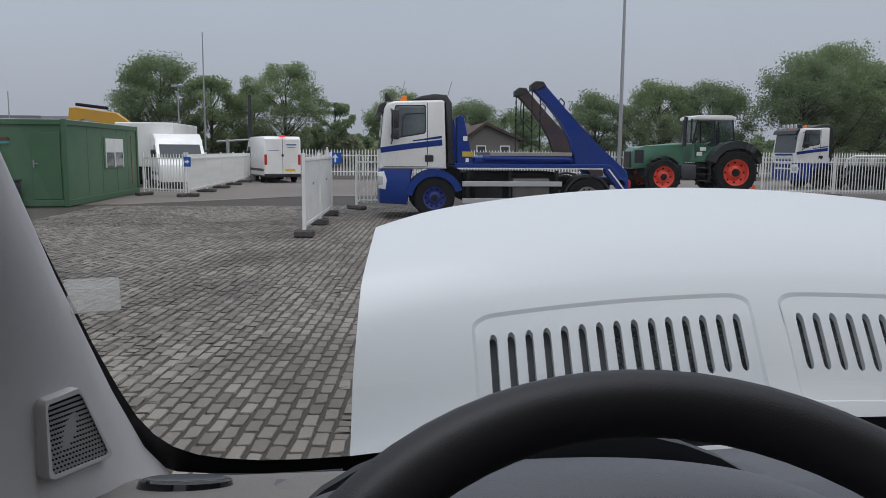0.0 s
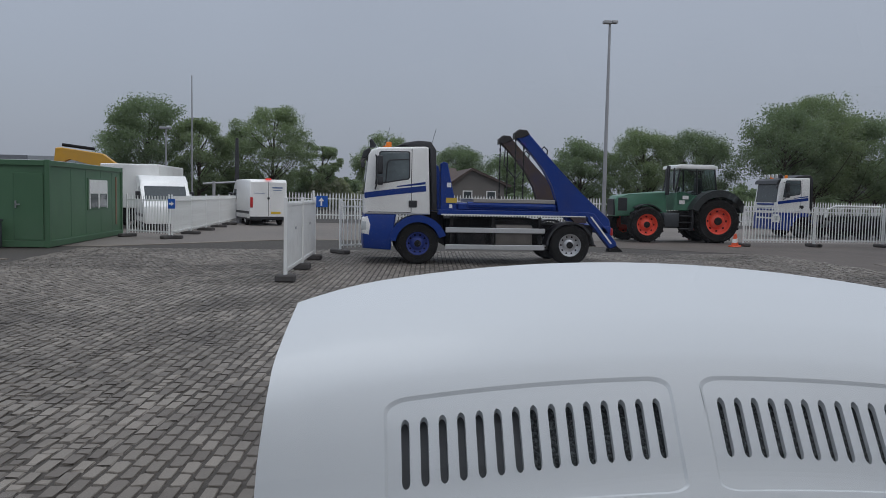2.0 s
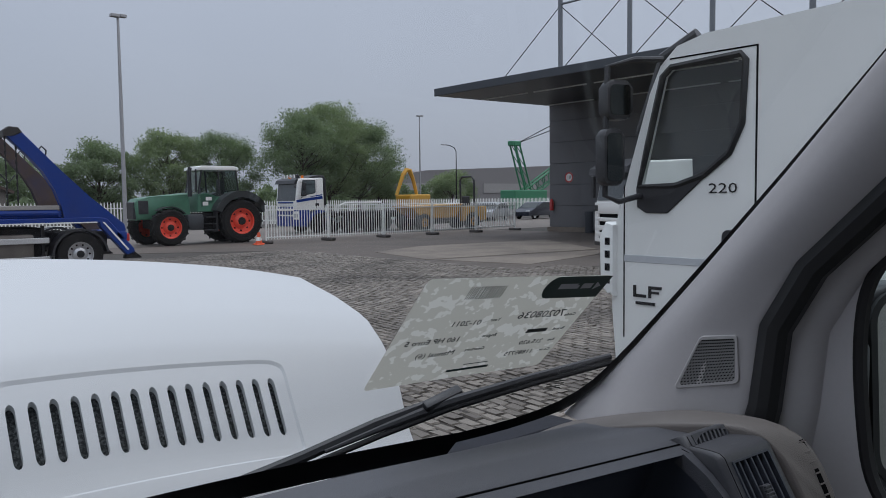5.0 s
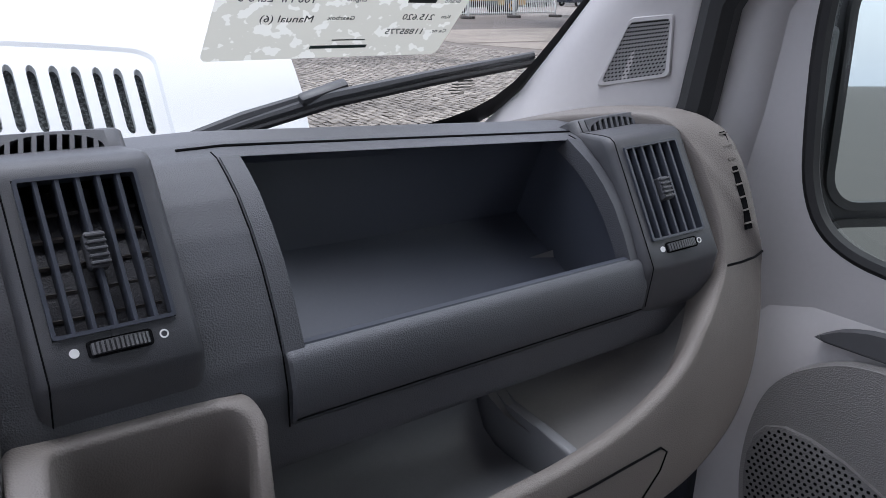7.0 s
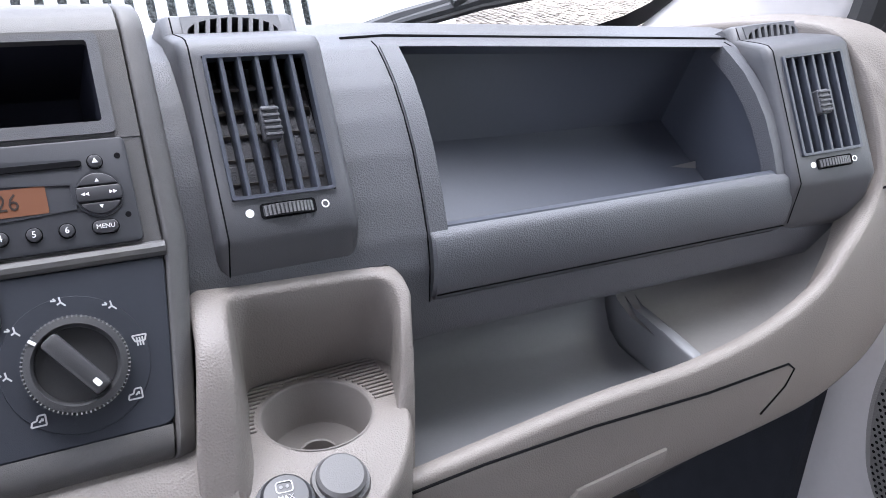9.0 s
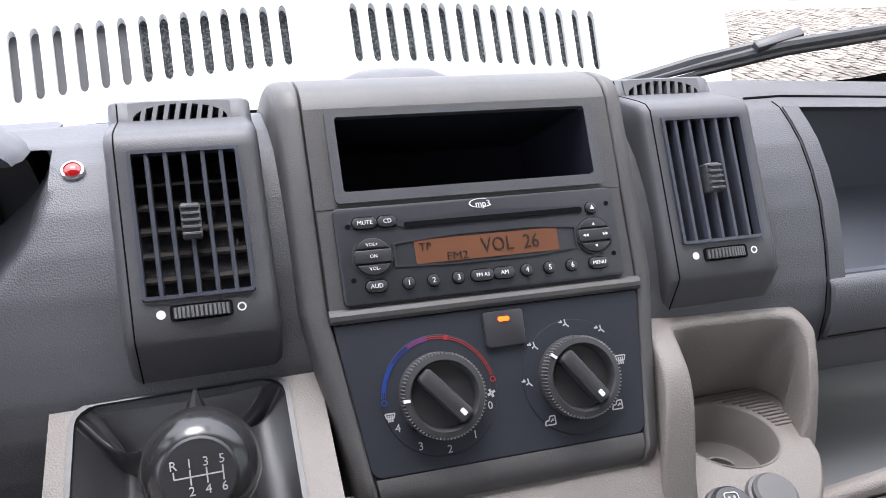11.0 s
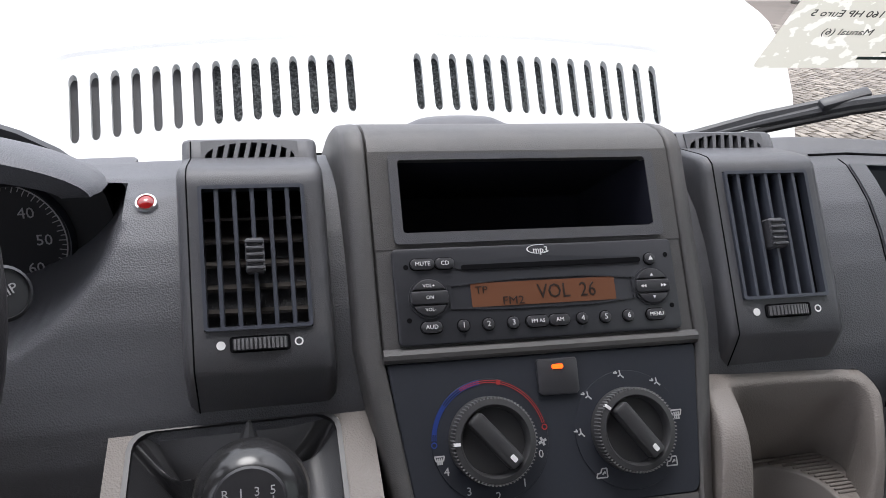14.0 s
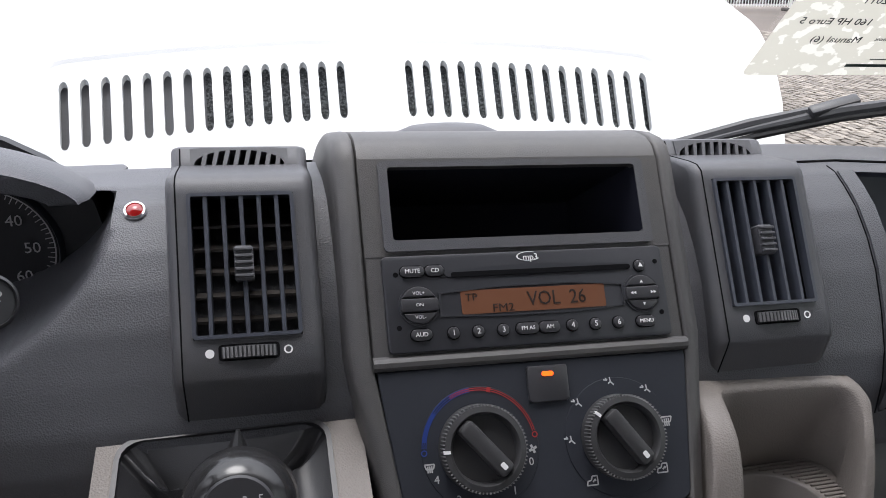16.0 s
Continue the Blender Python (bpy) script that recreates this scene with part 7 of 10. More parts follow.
def cab(t, m, grille=False):
    """Day cab of a lorry, front towards -x, near side at y = 0, 2.45 wide."""
    def go(name, bm, mt_, label="", smooth=35, parent=t):
        bmesh.ops.transform(bm, matrix=m, verts=bm.verts)
        return part(name, bm, mt_, parent, label, smooth)
    go("cab_body", prism(bmesh.new(), [(-0.07, 1.28), (-0.08, 1.72), (0.02, 2.79), (0.10, 2.92), (0.28, 2.98), (1.48, 3.03), (1.56, 3.0), (1.62, 1.28)], 0.0, 2.45, "y", 0.06, None, 3), WHITE_P, "white painted cab")
    go("bumper", prism(bmesh.new(), [(-0.10, 0.40), (0.62, 0.36), (0.66, 0.75), (0.75, 1.279), (-0.06, 1.279), (-0.10, 0.9)], 0.0, 2.45, "y", 0.05, None, 2), BLUE_P, "royal blue bumper and sill")
    for y0, y1 in ((-0.012, 0.02), (2.43, 2.462)):
        pane = go("side_window", prism(bmesh.new(), [(0.225, 2.08), (0.325, 2.82), (0.36, 2.85), (1.03, 2.86), (1.055, 2.83), (1.06, 2.25), (1.03, 2.205), (0.27, 2.065)], y0, y1, "y", 0.004), CAB_VIEW_TONE, "opaque side window, tone of the view through it in its colour")
        go("stripe", prism(bmesh.new(), [(-0.066, 1.68), (-0.074, 1.82), (0.5, 1.905), (1.50, 2.03), (1.51, 1.88), (0.7, 1.785)], y0 + (0.006 if y0 < 0 else 0), y1 - (0.006 if y0 > 0 else 0), "y"), BLUE_P, "blue stripe")
        go("thin_stripe", prism(bmesh.new(), [(0.74, 1.975), (0.76, 2.005), (1.49, 2.125), (1.49, 2.06)], y0 + (0.006 if y0 < 0 else 0), y1 - (0.006 if y0 > 0 else 0), "y"), BLUE_P)
    bm = bmesh.new()
    prism(bm, [(0.19, 2.05), (0.295, 2.85), (0.34, 2.885), (1.05, 2.895), (1.085, 2.86), (1.09, 2.23), (1.05, 2.175), (0.24, 2.03)], -0.006, 0.01, "y", 0.003)
    go("window_frame", bm, BLACK)
    go("door_seam", box(bmesh.new(), 1.12, -0.004, 1.35, 1.135, 0.01, 2.95), HOLE)
    go("door_seam", box(bmesh.new(), 0.02, -0.004, 1.33, 1.12, 0.01, 1.342), HOLE)
    go("door_handle", box(bmesh.new(), 1.06, -0.008, 1.46, 1.28, 0.01, 1.64, 0.02), BLACK, "black handle recess")
    go("fairing", prism(bmesh.new(), [(0.72, 3.02), (0.95, 3.12), (1.30, 3.18), (1.62, 3.16), (1.76, 2.95), (1.80, 1.40), (1.66, 1.40), (1.63, 3.0), (1.5, 3.055)], 0.05, 2.4, "y", 0.04, None, 2), BLACK, "black roof and side fairing")
    go("sun_visor", prism(bmesh.new(), [(-0.16, 2.70), (-0.10, 2.88), (0.06, 2.98), (0.08, 2.90), (-0.02, 2.70)], 0.05, 2.4, "y", 0.02), BLACK, "dark sun visor")
    go("windscreen", prism(bmesh.new(), [(-0.092, 1.78), (0.012, 2.74), (0.05, 2.74), (-0.04, 1.78)], 0.14, 2.31, "y", 0.01), DKGLASS, "dark windscreen")
    bm = arch(bmesh.new(), 1.314, 0.51, 0.58, 0.76, 18, 172, -0.03, 0.5)
    go("wheel_arch", bm, BLUE_P, "blue wheel arch")
    go("headlamp_housing", prism(bmesh.new(), [(-0.13, 0.78), (-0.13, 1.18), (0.02, 1.24), (0.10, 1.0), (0.06, 0.74)], -0.015, 0.42, "y", 0.04, None, 2), WHITE_P, "white headlamp surround")
    go("headlamp", box(bmesh.new(), -0.145, -0.022, 0.86, 0.0, 0.20, 1.10, 0.03, None, 2), mat("lamp_glass", (0.5, 0.52, 0.53), 0.1, var=0.05), "clear headlamp")
    for z0, z1, x in ((2.30, 2.76, 0.26), (2.02, 2.24, 0.27)):
        go("side_mirror", box(bmesh.new(), x - 0.02, -0.30, z0, x + 0.12, -0.10, z1, 0.03, None, 2), BLACK, "black side mirror")
    go("mirror_bracket", tube(bmesh.new(), [(0.2, 0.0, 2.78), (0.22, -0.15, 2.76), (0.22, -0.2, 2.0), (0.2, 0.0, 1.92)], 0.02, 6), BLACK)
    go("grab_rail", tube(bmesh.new(), [(0.47, -0.016, 2.10), (0.50, -0.016, 2.58), (0.56, -0.016, 2.66), (1.04, -0.016, 2.69)], 0.013, 6), BLACK, "black grab rail")
    go("kerb_mirror", prism(bmesh.new(), [(0.06, 2.97), (0.05, 3.16), (0.10, 3.20), (0.22, 3.04), (0.20, 2.98)], 0.10, 0.34, "y", 0.02), BLACK, "small black kerb mirror")
    go("front_mirror", tube(bmesh.new(), [(0.03, 0.12, 2.72), (-0.12, 0.06, 2.64), (-0.12, 0.06, 2.56), (-0.12, 0.06, 2.46)], [0.015, 0.015, 0.06, 0.05], 8), BLACK, "small black front mirror")
    go("beacon", lathe(bmesh.new(), [(0.075, 0), (0.075, 0.16), (0.06, 0.18), (0, 0.18)], 14, pose(0.556, 0.5, 2.97)), ORANGE, "orange beacon")
    go("beacon", lathe(bmesh.new(), [(0.075, 0), (0.075, 0.16), (0.06, 0.18), (0, 0.18)], 14, pose(0.556, 1.95, 2.97)), ORANGE, "orange beacon")
    for x, y in ((0.42, 0.1), (1.62, 0.2)):
        go("aerial", tube(bmesh.new(), [(x, y, 3.0), (x + 0.14, y, 3.50)], 0.006, 5), BLACK)
    if grille:
        for k in range(7):
            go("grille_bar", box(bmesh.new(), -0.14, 0.35, 0.80 + 0.14 * k, -0.09, 2.1, 0.88 + 0.14 * k, 0.01), WHITE_P if k % 2 else BLUE_P)
        for k in range(5):
            go("roof_lamp", lathe(bmesh.new(), [(0.09, -0.04), (0.10, 0.03), (0, 0.05)], 14, pose(0.20, 0.4 + 0.4 * k, 3.12, 0, -90, 0)), ALU)


# wheels of the van we sit in
for x, a in ((0.80, 90), (-0.80, -90)):
    for y in (0.42, -3.2):
        road_wheel(van, pose(x, y, 0.35, 0, a, 0), 0.34, 0.22, ALU, 0.21, 6)
# ---- the skip lorry ----
t = thing("skip_lorry", "white and blue skip loader lorry parked on the paving", "truck", (3.0, 20.6, 0.012))
MT = pose(0.0, 19.4, 0.012)
cab(t, MT)


def tl(name, bm, mt_, label="", smooth=35, kind=""):
    bmesh.ops.transform(bm, matrix=MT, verts=bm.verts)
    return part(name, bm, mt_, t, label, smooth, kind)


BLUE_RIM = mat("blue_rim_paint", (0.015, 0.035, 0.22), 0.45, var=0.15, vscale=5)
ALU_RIM = mat("alloy_rim", (0.55, 0.55, 0.56), 0.35, 0.7, var=0.1, vscale=5)
for x, y, rm in ((1.314, 0.17, BLUE_RIM), (5.36, 0.17, ALU_RIM)):
    road_wheel(t, MT @ near_side(x, y, 0.535), 0.535, 0.32, rm, 0.30)
    road_wheel(t, MT @ pose(x, 2.45 - y, 0.535, -90, 0, 0), 0.535, 0.32, rm, 0.30)
tl("chassis_frame", box(box(bmesh.new(), 1.0, 0.75, 0.72, 6.2, 0.95, 1.05), 1.0, 1.5, 0.72, 6.2, 1.7, 1.05), DARK_M)
tl("axle", tube(tube(bmesh.new(), [(1.314, 0.3, 0.51), (1.314, 2.1, 0.51)], 0.09, 8), [(5.36, 0.3, 0.51), (5.36, 2.1, 0.51)], 0.11, 8), DARK_M)
tl("underside_gear", box(box(bmesh.new(), 2.05, 0.35, 0.45, 4.6, 2.1, 1.2, 0.03), 1.65, 0.3, 0.7, 2.0, 2.1, 1.35, 0.02), DARK_M)
tl("side_beam", box(bmesh.new(), 1.83, -0.02, 1.29, 5.82, 0.25, 1.42, 0.01), BLUE_P, "blue side beam")
tl("side_beam", box(bmesh.new(), 1.83, 2.2, 1.29, 5.82, 2.47, 1.42, 0.01), BLUE_P)
tl("white_line", box(bmesh.new(), 1.9, -0.026, 1.285, 5.75, -0.02, 1.315), WHITE_P)
tl("deck_body", box(bmesh.new(), 2.35, 0.1, 1.42, 5.0, 2.35, 1.60, 0.03), BLUE_P, "blue deck")
tl("deck_cylinder", tube(bmesh.new(), [(2.6, 0.12, 1.56), (4.9, 0.12, 1.54)], 0.085, 10), BLUE_P)
tl("deck_top", box(bmesh.new(), 2.75, 0.05, 1.62, 4.93, 2.4, 1.72, 0.01), mat("bare_deck_steel", (0.33, 0.31, 0.29), 0.6, 0.2, var=0.15, vscale=2), "worn grey deck plate")
tl("front_post", prism(bmesh.new(), [(1.90, 1.35), (1.88, 2.60), (1.96, 2.66), (2.06, 2.62), (2.34, 1.35)], 0.06, 0.34, "y", 0.02), BLUE_P, "tapered blue post")
tl("front_post", prism(bmesh.new(), [(1.90, 1.35), (1.88, 2.60), (1.96, 2.66), (2.06, 2.62), (2.34, 1.35)], 2.1, 2.38, "y", 0.02), BLUE_P)
tl("yellow_label", box(bmesh.new(), 2.03, 0.052, 1.60, 2.32, 0.062, 1.73), mat("label_yellow", (0.6, 0.42, 0.06), 0.5))
tl("white_label", box(bmesh.new(), 2.05, 0.052, 2.00, 2.16, 0.062, 2.12), WHITE_P)
tl("white_label", box(bmesh.new(), 2.12, 0.052, 1.46, 2.2, 0.062, 1.56), WHITE_P)
for z in (0.90, 0.46):
    tl("side_guard", box(bmesh.new(), 2.03, -0.03, z - 0.065, 4.66, 0.02, z + 0.065, 0.01), ALU, "aluminium side guard rail")
for x in (2.15, 3.25, 4.5):
    tl("guard_post", box(bmesh.new(), x, 0.02, 0.40, x + 0.07, 0.10, 1.25), DARK_M)
tl("fuel_tank", box(bmesh.new(), 2.35, 0.06, 0.42, 3.1, 0.6, 0.95, 0.06, None, 2), DARK_M)
tl("grey_tank", box(bmesh.new(), 3.35, 0.06, 0.48, 4.35, 0.6, 1.05, 0.05, None, 2), mat("dirty_grey_tank", (0.16, 0.145, 0.13), 0.5, 0.3, var=0.25, vscale=3), "dirty grey steel box")
tl("rear_mudguard", arch(bmesh.new(), 5.36, 0.51, 0.60, 0.65, 5, 178, -0.02, 0.42), BLACK, "black mudguard")
tl("rear_mudguard", arch(bmesh.new(), 5.36, 0.51, 0.60, 0.65, 5, 178, 2.03, 2.47), BLACK)
ARM = [(3.88, 3.30), (3.90, 3.43), (4.02, 3.49), (4.20, 3.42), (5.05, 2.50), (5.62, 1.93), (6.42, 1.24), (6.46, 1.08), (6.36, 0.98), (6.15, 1.0), (5.86, 1.36), (5.02, 1.36), (4.99, 1.72), (4.86, 2.10), (4.60, 2.52), (4.25, 2.94)]
RUSTY = mat("rust_brown_steel", (0.085, 0.058, 0.045), 0.7, 0.2, var=0.3, vscale=2, dirt=(0.03, 0.035, 0.10), dscale=1.5, damt=0.6)
for y0, y1, mt_, lb in ((0.05, 0.30, BLUE_P, "blue lifting arm"), (2.12, 2.38, RUSTY, "rusty brown lifting arm")):
    tl("lift_arm", prism(bmesh.new(), ARM, y0, y1, "y", 0.02), mt_, lb)
    tl("arm_head", prism(bmesh.new(), [(3.80, 3.28), (3.80, 3.44), (3.92, 3.54), (4.12, 3.53), (4.2, 3.42), (4.05, 3.34), (3.95, 3.34)], y0 - 0.03, y1 + 0.03, "y", 0.02), mat("dark_arm_head", (0.03, 0.026, 0.025), 0.6, var=0.2), "dark worn arm head")
    tl("arm_handle", tube(bmesh.new(), [(4.55, (y0 + y1) / 2, 3.02), (4.62, (y0 + y1) / 2, 3.12), (4.72, (y0 + y1) / 2, 3.02), (4.70, (y0 + y1) / 2, 2.9)], 0.02, 6), BLACK)
    for dx in (0.0, 0.22):
        bm = bmesh.new()
        zz, k = 3.30 - dx * 0.3, 0
        while zz > 1.76:
            box(bm, -0.022, -0.012, -0.05, 0.022, 0.012, 0.05, 0.008, pose(3.86 + dx, (y0 + y1) / 2, zz, 0, 0, 90 * (k % 2)))
            zz -= 0.085
            k += 1
        tl("lifting_chain", bm, mat("chain_black", (0.03, 0.03, 0.03), 0.5, 0.5, var=0.2) if k and dx == 0 and y0 < 1 else bpy.data.materials["chain_black"], "black lifting chain", kind="stuff")
tl("hydraulic_hose", tube(bmesh.new(), [(4.0, 2.2, 3.2), (3.95, 2.1, 2.7), (4.3, 2.1, 2.3), (4.45, 2.15, 2.5)], 0.018, 6), BLACK)
for y0, y1 in ((0.0, 0.22), (2.23, 2.45)):
    tl("rear_leg", prism(bmesh.new(), [(5.80, 1.42), (6.0, 1.38), (6.62, 0.62), (6.66, 0.46), (6.45, 0.46), (5.82, 1.20)], y0, y1, "y", 0.015), BLUE_P, "blue stabiliser leg")
    tl("leg_foot", prism(bmesh.new(), [(6.42, 0.46), (6.62, 0.55), (6.80, 0.40), (6.80, 0.37), (6.40, 0.37)], y0, y1, "y", 0.01), DARK_M, "worn dark foot")
tl("leg_line", prism(bmesh.new(), [(5.88, 1.30), (5.93, 1.30), (6.50, 0.60), (6.46, 0.58)], -0.008, 0.0, "y"), WHITE_P)
tl("tail_beam", box(bmesh.new(), 6.2, 0.0, 0.85, 6.46, 2.45, 1.05, 0.02), BLUE_P)
tl("tail_lamp", box(bmesh.new(), 6.44, 0.05, 0.80, 6.54, 0.40, 1.0, 0.02), RED_P, "red tail lamp")

# ---- tractor ----
CLEAR = glass_mat("tractor_glass", tint=(0.72, 0.78, 0.76), gloss=0.08)
t = thing("tractor", "dark green farm tractor with orange-red rims", "tractor", (13.3, 31.6, 0.012))
MT = pose(0, 0, 0.012)
GREEN_P = mat("tractor_green", (0.075, 0.20, 0.125), 0.4, var=0.1, vscale=1.5, coat=0.2, dirt=(0.05, 0.06, 0.045), dscale=2, damt=0.4)
RIM_RED = mat("rim_orange_red", (0.80, 0.085, 0.045), 0.45, var=0.08, vscale=3)
for x, r, w, rr, lug in ((15.05, 0.93, 0.62, 0.56, 20), (11.92, 0.74, 0.50, 0.45, 18)):
    road_wheel(t, near_side(x, 30.45 + w / 2, r + 0.012), r, w, RIM_RED, rr, 8, lug)
    road_wheel(t, pose(x - (0.25 if r < 0.8 else 0), 32.75 - w / 2, r + 0.012, -90, 0, 0), r, w, RIM_RED, rr, 8, lug)
tl("bonnet", prism(bmesh.new(), [(10.78, 1.05), (10.72, 1.75), (10.85, 1.92), (11.3, 2.0), (12.95, 2.16), (13.05, 1.15)], 31.1, 32.1, "y", 0.07, None, 3), GREEN_P, "green engine bonnet")
tl("front_grille", box(bmesh.new(), 10.68, 31.2, 1.10, 11.15, 32.0, 1.80, 0.03), BLACK, "black front grille")
tl("side_grille", box(bmesh.new(), 10.85, 31.085, 1.30, 11.25, 31.11, 1.85, 0.01), BLACK)
tl("engine_block", box(box(bmesh.new(), 11.3, 31.2, 0.70, 13.6, 32.0, 1.20, 0.04), 13.0, 31.0, 0.6, 15.6, 32.2, 1.3, 0.05), DARK_M)
tl("tool_box", box(bmesh.new(), 12.75, 30.75, 0.62, 13.45, 31.2, 1.25, 0.08, None, 2), mat("tool_box_grey", (0.05, 0.055, 0.06), 0.5, var=0.1))
for k in range(3):
    tl("step", box(bmesh.new(), 13.5, 30.65, 0.55 + 0.27 * k, 13.95, 31.0, 0.60 + 0.27 * k, 0.01), BLACK)
tl("step_frame", box(bmesh.new(), 13.95, 30.7, 0.5, 14.05, 31.0, 1.6, 0.01), BLACK)
tl("cab_lower", prism(bmesh.new(), [(13.25, 1.35), (13.30, 2.1), (13.7, 2.15), (14.2, 1.95), (15.1, 2.2), (15.1, 1.35)], 30.95, 32.25, "y", 0.03), GREEN_P, "green lower cab")
tl("door_pane", prism(bmesh.new(), [(13.42, 1.55), (13.36, 2.1), (13.50, 3.12), (14.15, 3.12), (14.22, 2.12), (13.95, 1.75)], 30.93, 30.96, "y", 0.005), CLEAR, "dark door glass")
tl("rear_side_pane", prism(bmesh.new(), [(14.30, 2.15), (14.25, 3.10), (14.98, 3.10), (15.10, 2.2)], 30.93, 30.96, "y", 0.005), CLEAR)
tl("front_pane", prism(bmesh.new(), [(13.28, 2.15), (13.45, 3.1), (13.48, 3.1), (13.32, 2.15)], 31.0, 32.2, "y"), CLEAR)
tl("back_pane", prism(bmesh.new(), [(15.12, 2.2), (15.0, 3.1), (15.03, 3.1), (15.15, 2.2)], 31.0, 32.2, "y"), CLEAR)
for a, b in (((13.30, 2.1), (13.47, 3.14)), ((14.25, 2.05), (14.20, 3.14)), ((15.13, 2.1), (15.0, 3.14))):
    for y in (30.93, 32.26):
        tl("cab_pillar", tube(bmesh.new(), [(a[0], y, a[1]), (b[0], y, b[1])], 0.035, 6), BLACK)
tl("roof", prism(bmesh.new(), [(13.28, 3.12), (13.30, 3.24), (13.5, 3.30), (14.9, 3.30), (15.12, 3.24), (15.12, 3.12)], 30.85, 32.35, "y", 0.03, None, 2), WHITE_P, "white cab roof")
tl("exhaust", tube(bmesh.new(), [(12.98, 31.05, 2.0), (12.98, 31.05, 3.05), (13.02, 31.05, 3.22)], 0.085, 12), BLACK, "black exhaust stack")
tl("intake", tube(bmesh.new(), [(13.22, 30.95, 2.2), (13.22, 30.95, 3.15)], 0.04, 8), BLACK)
tl("cab_mirror", box(bmesh.new(), 12.75, 30.6, 2.75, 12.82, 30.8, 3.1, 0.02), BLACK)
tl("rear_fender", arch(bmesh.new(), 15.05, 0.94, 1.02, 1.30, 20, 158, 30.42, 31.05), mat("fender_black", (0.03, 0.034, 0.034), 0.45, var=0.1), "dark rear fender")
tl("rear_fender", arch(bmesh.new(), 15.05, 0.94, 1.02, 1.30, 20, 158, 32.2, 32.8), bpy.data.materials["fender_black"])
tl("front_fender", arch(bmesh.new(), 11.92, 0.76, 0.80, 0.84, 40, 125, 30.5, 30.95), BLACK)
tl("white_label", box(bmesh.new(), 13.62, 30.915, 1.83, 13.88, 30.93, 1.98), WHITE_P)
tl("white_label", box(bmesh.new(), 13.48, 30.915, 1.62, 13.72, 30.93, 1.78), WHITE_P)

tl("driver_seat", box(box(bmesh.new(), 14.1, 31.35, 1.95, 14.6, 31.85, 2.1, 0.05, None, 2), 14.5, 31.35, 2.0, 14.68, 31.85, 2.75, 0.05, None, 2), BLACK, "black driver's seat")
tl("steering_column", tube(bmesh.new(), [(13.5, 31.6, 1.9), (13.75, 31.6, 2.35)], 0.05, 8), BLACK)

# ---- second lorry behind the railings ----
t = thing("tipper_lorry", "white and blue lorry with roof lamps behind the railings", "truck", (22.5, 37.2, 0.012))
M2 = pose(21.0, 36.0, 0.012, 0, 0, -3)
cab(t, M2, True)
MT = M2
for x, y, z, a in ((1.314, 0.2, 0.51, 90), (1.314, 2.25, 0.51, -90), (5.6, 0.2, 0.51, 90), (5.6, 2.25, 0.51, -90), (7.0, 0.2, 0.51, 90)):
    road_wheel(t, M2 @ pose(x, y, z, a, 0, 0), 0.51, 0.32, DARK_M, 0.29)
tl("chassis_frame", box(bmesh.new(), 1.6, 0.6, 0.75, 8.0, 1.85, 1.15, 0.03), DARK_M)
tl("white_tank", tube(bmesh.new(), [(2.6, 0.5, 0.8), (3.6, 0.5, 0.8)], 0.28, 12), ALU)

# ---- white lorry standing beside us ----
t = thing("white_box_lorry", "white lorry with black mirrors standing close beside the van", "truck", (5.3, -1.0, 0.0))
X0, X1 = 4.25, 6.45
SIDE = [(2.86, 0.55), (2.90, 1.0), (2.88, 1.55), (2.76, 1.95), (2.60, 2.45), (2.52, 2.62), (2.40, 2.73), (2.20, 2.78), (0.80, 2.83), (0.78, 0.95), (1.20, 0.95), (1.26, 1.15), (1.45, 1.30), (1.80, 1.33), (2.05, 1.27), (2.28, 1.06), (2.36, 0.80), (2.38, 0.55)]
WINP = [(2.68, 1.84), (2.615, 2.10), (2.50, 2.55), (2.44, 2.60), (1.96, 2.62), (1.93, 2.58), (1.95, 2.20), (2.03, 2.03), (2.20, 1.90), (2.40, 1.84)]
LORRY_W = mat("lorry_white", (0.86, 0.87, 0.84), 0.35, var=0.03, vscale=1.0, coat=0.25, dirt=(0.70, 0.71, 0.67), dscale=1.2, damt=0.35)
for xx, s_ in ((X0, 1), (X1, -1)):
    bm = bmesh.new()
    es = []
    for loop in (SIDE, WINP):
        vs = [bm.verts.new((xx, y, z)) for y, z in loop]
        es += [bm.edges.new((vs[i], vs[(i + 1) % len(vs)])) for i in range(len(vs))]
    bmesh.ops.triangle_fill(bm, edges=es, use_beauty=True)
    r = bmesh.ops.extrude_edge_only(bm, edges=[e for e in bm.edges if e.is_boundary])
    for g in r["geom"]:
        if isinstance(g, bmesh.types.BMVert):
            g.co.x += 0.06 * s_
    part("cab_side", bm, LORRY_W, t, "white cab side")
    bm = bmesh.new()
    bm.faces.new([bm.verts.new((xx + 0.03 * s_, y, z)) for y, z in WINP])
    p = part("side_pane", bm, glass_mat("lorry_glass", tint=(0.90, 0.94, 0.93)) if s_ > 0 else bpy.data.materials["lorry_glass"], t, "tinted side window")
    p.visible_shadow = False
    part("window_rubber", tube(bmesh.new(), [(xx - 0.002 * s_, y, z) for y, z in WINP], 0.022, 6, closed=True), RUBBER, t)
bm = bmesh.new()
k = len(SIDE)
for i in range(0, 9):
    a, b = SIDE[i], SIDE[(i + 1) % k]
    if 2 <= i <= 5:
        continue
    bm.faces.new([bm.verts.new((x, y, z)) for x, (y, z) in ((X0 + 0.06, a), (X1 - 0.06, a), (X1 - 0.06, b), (X0 + 0.06, b))])
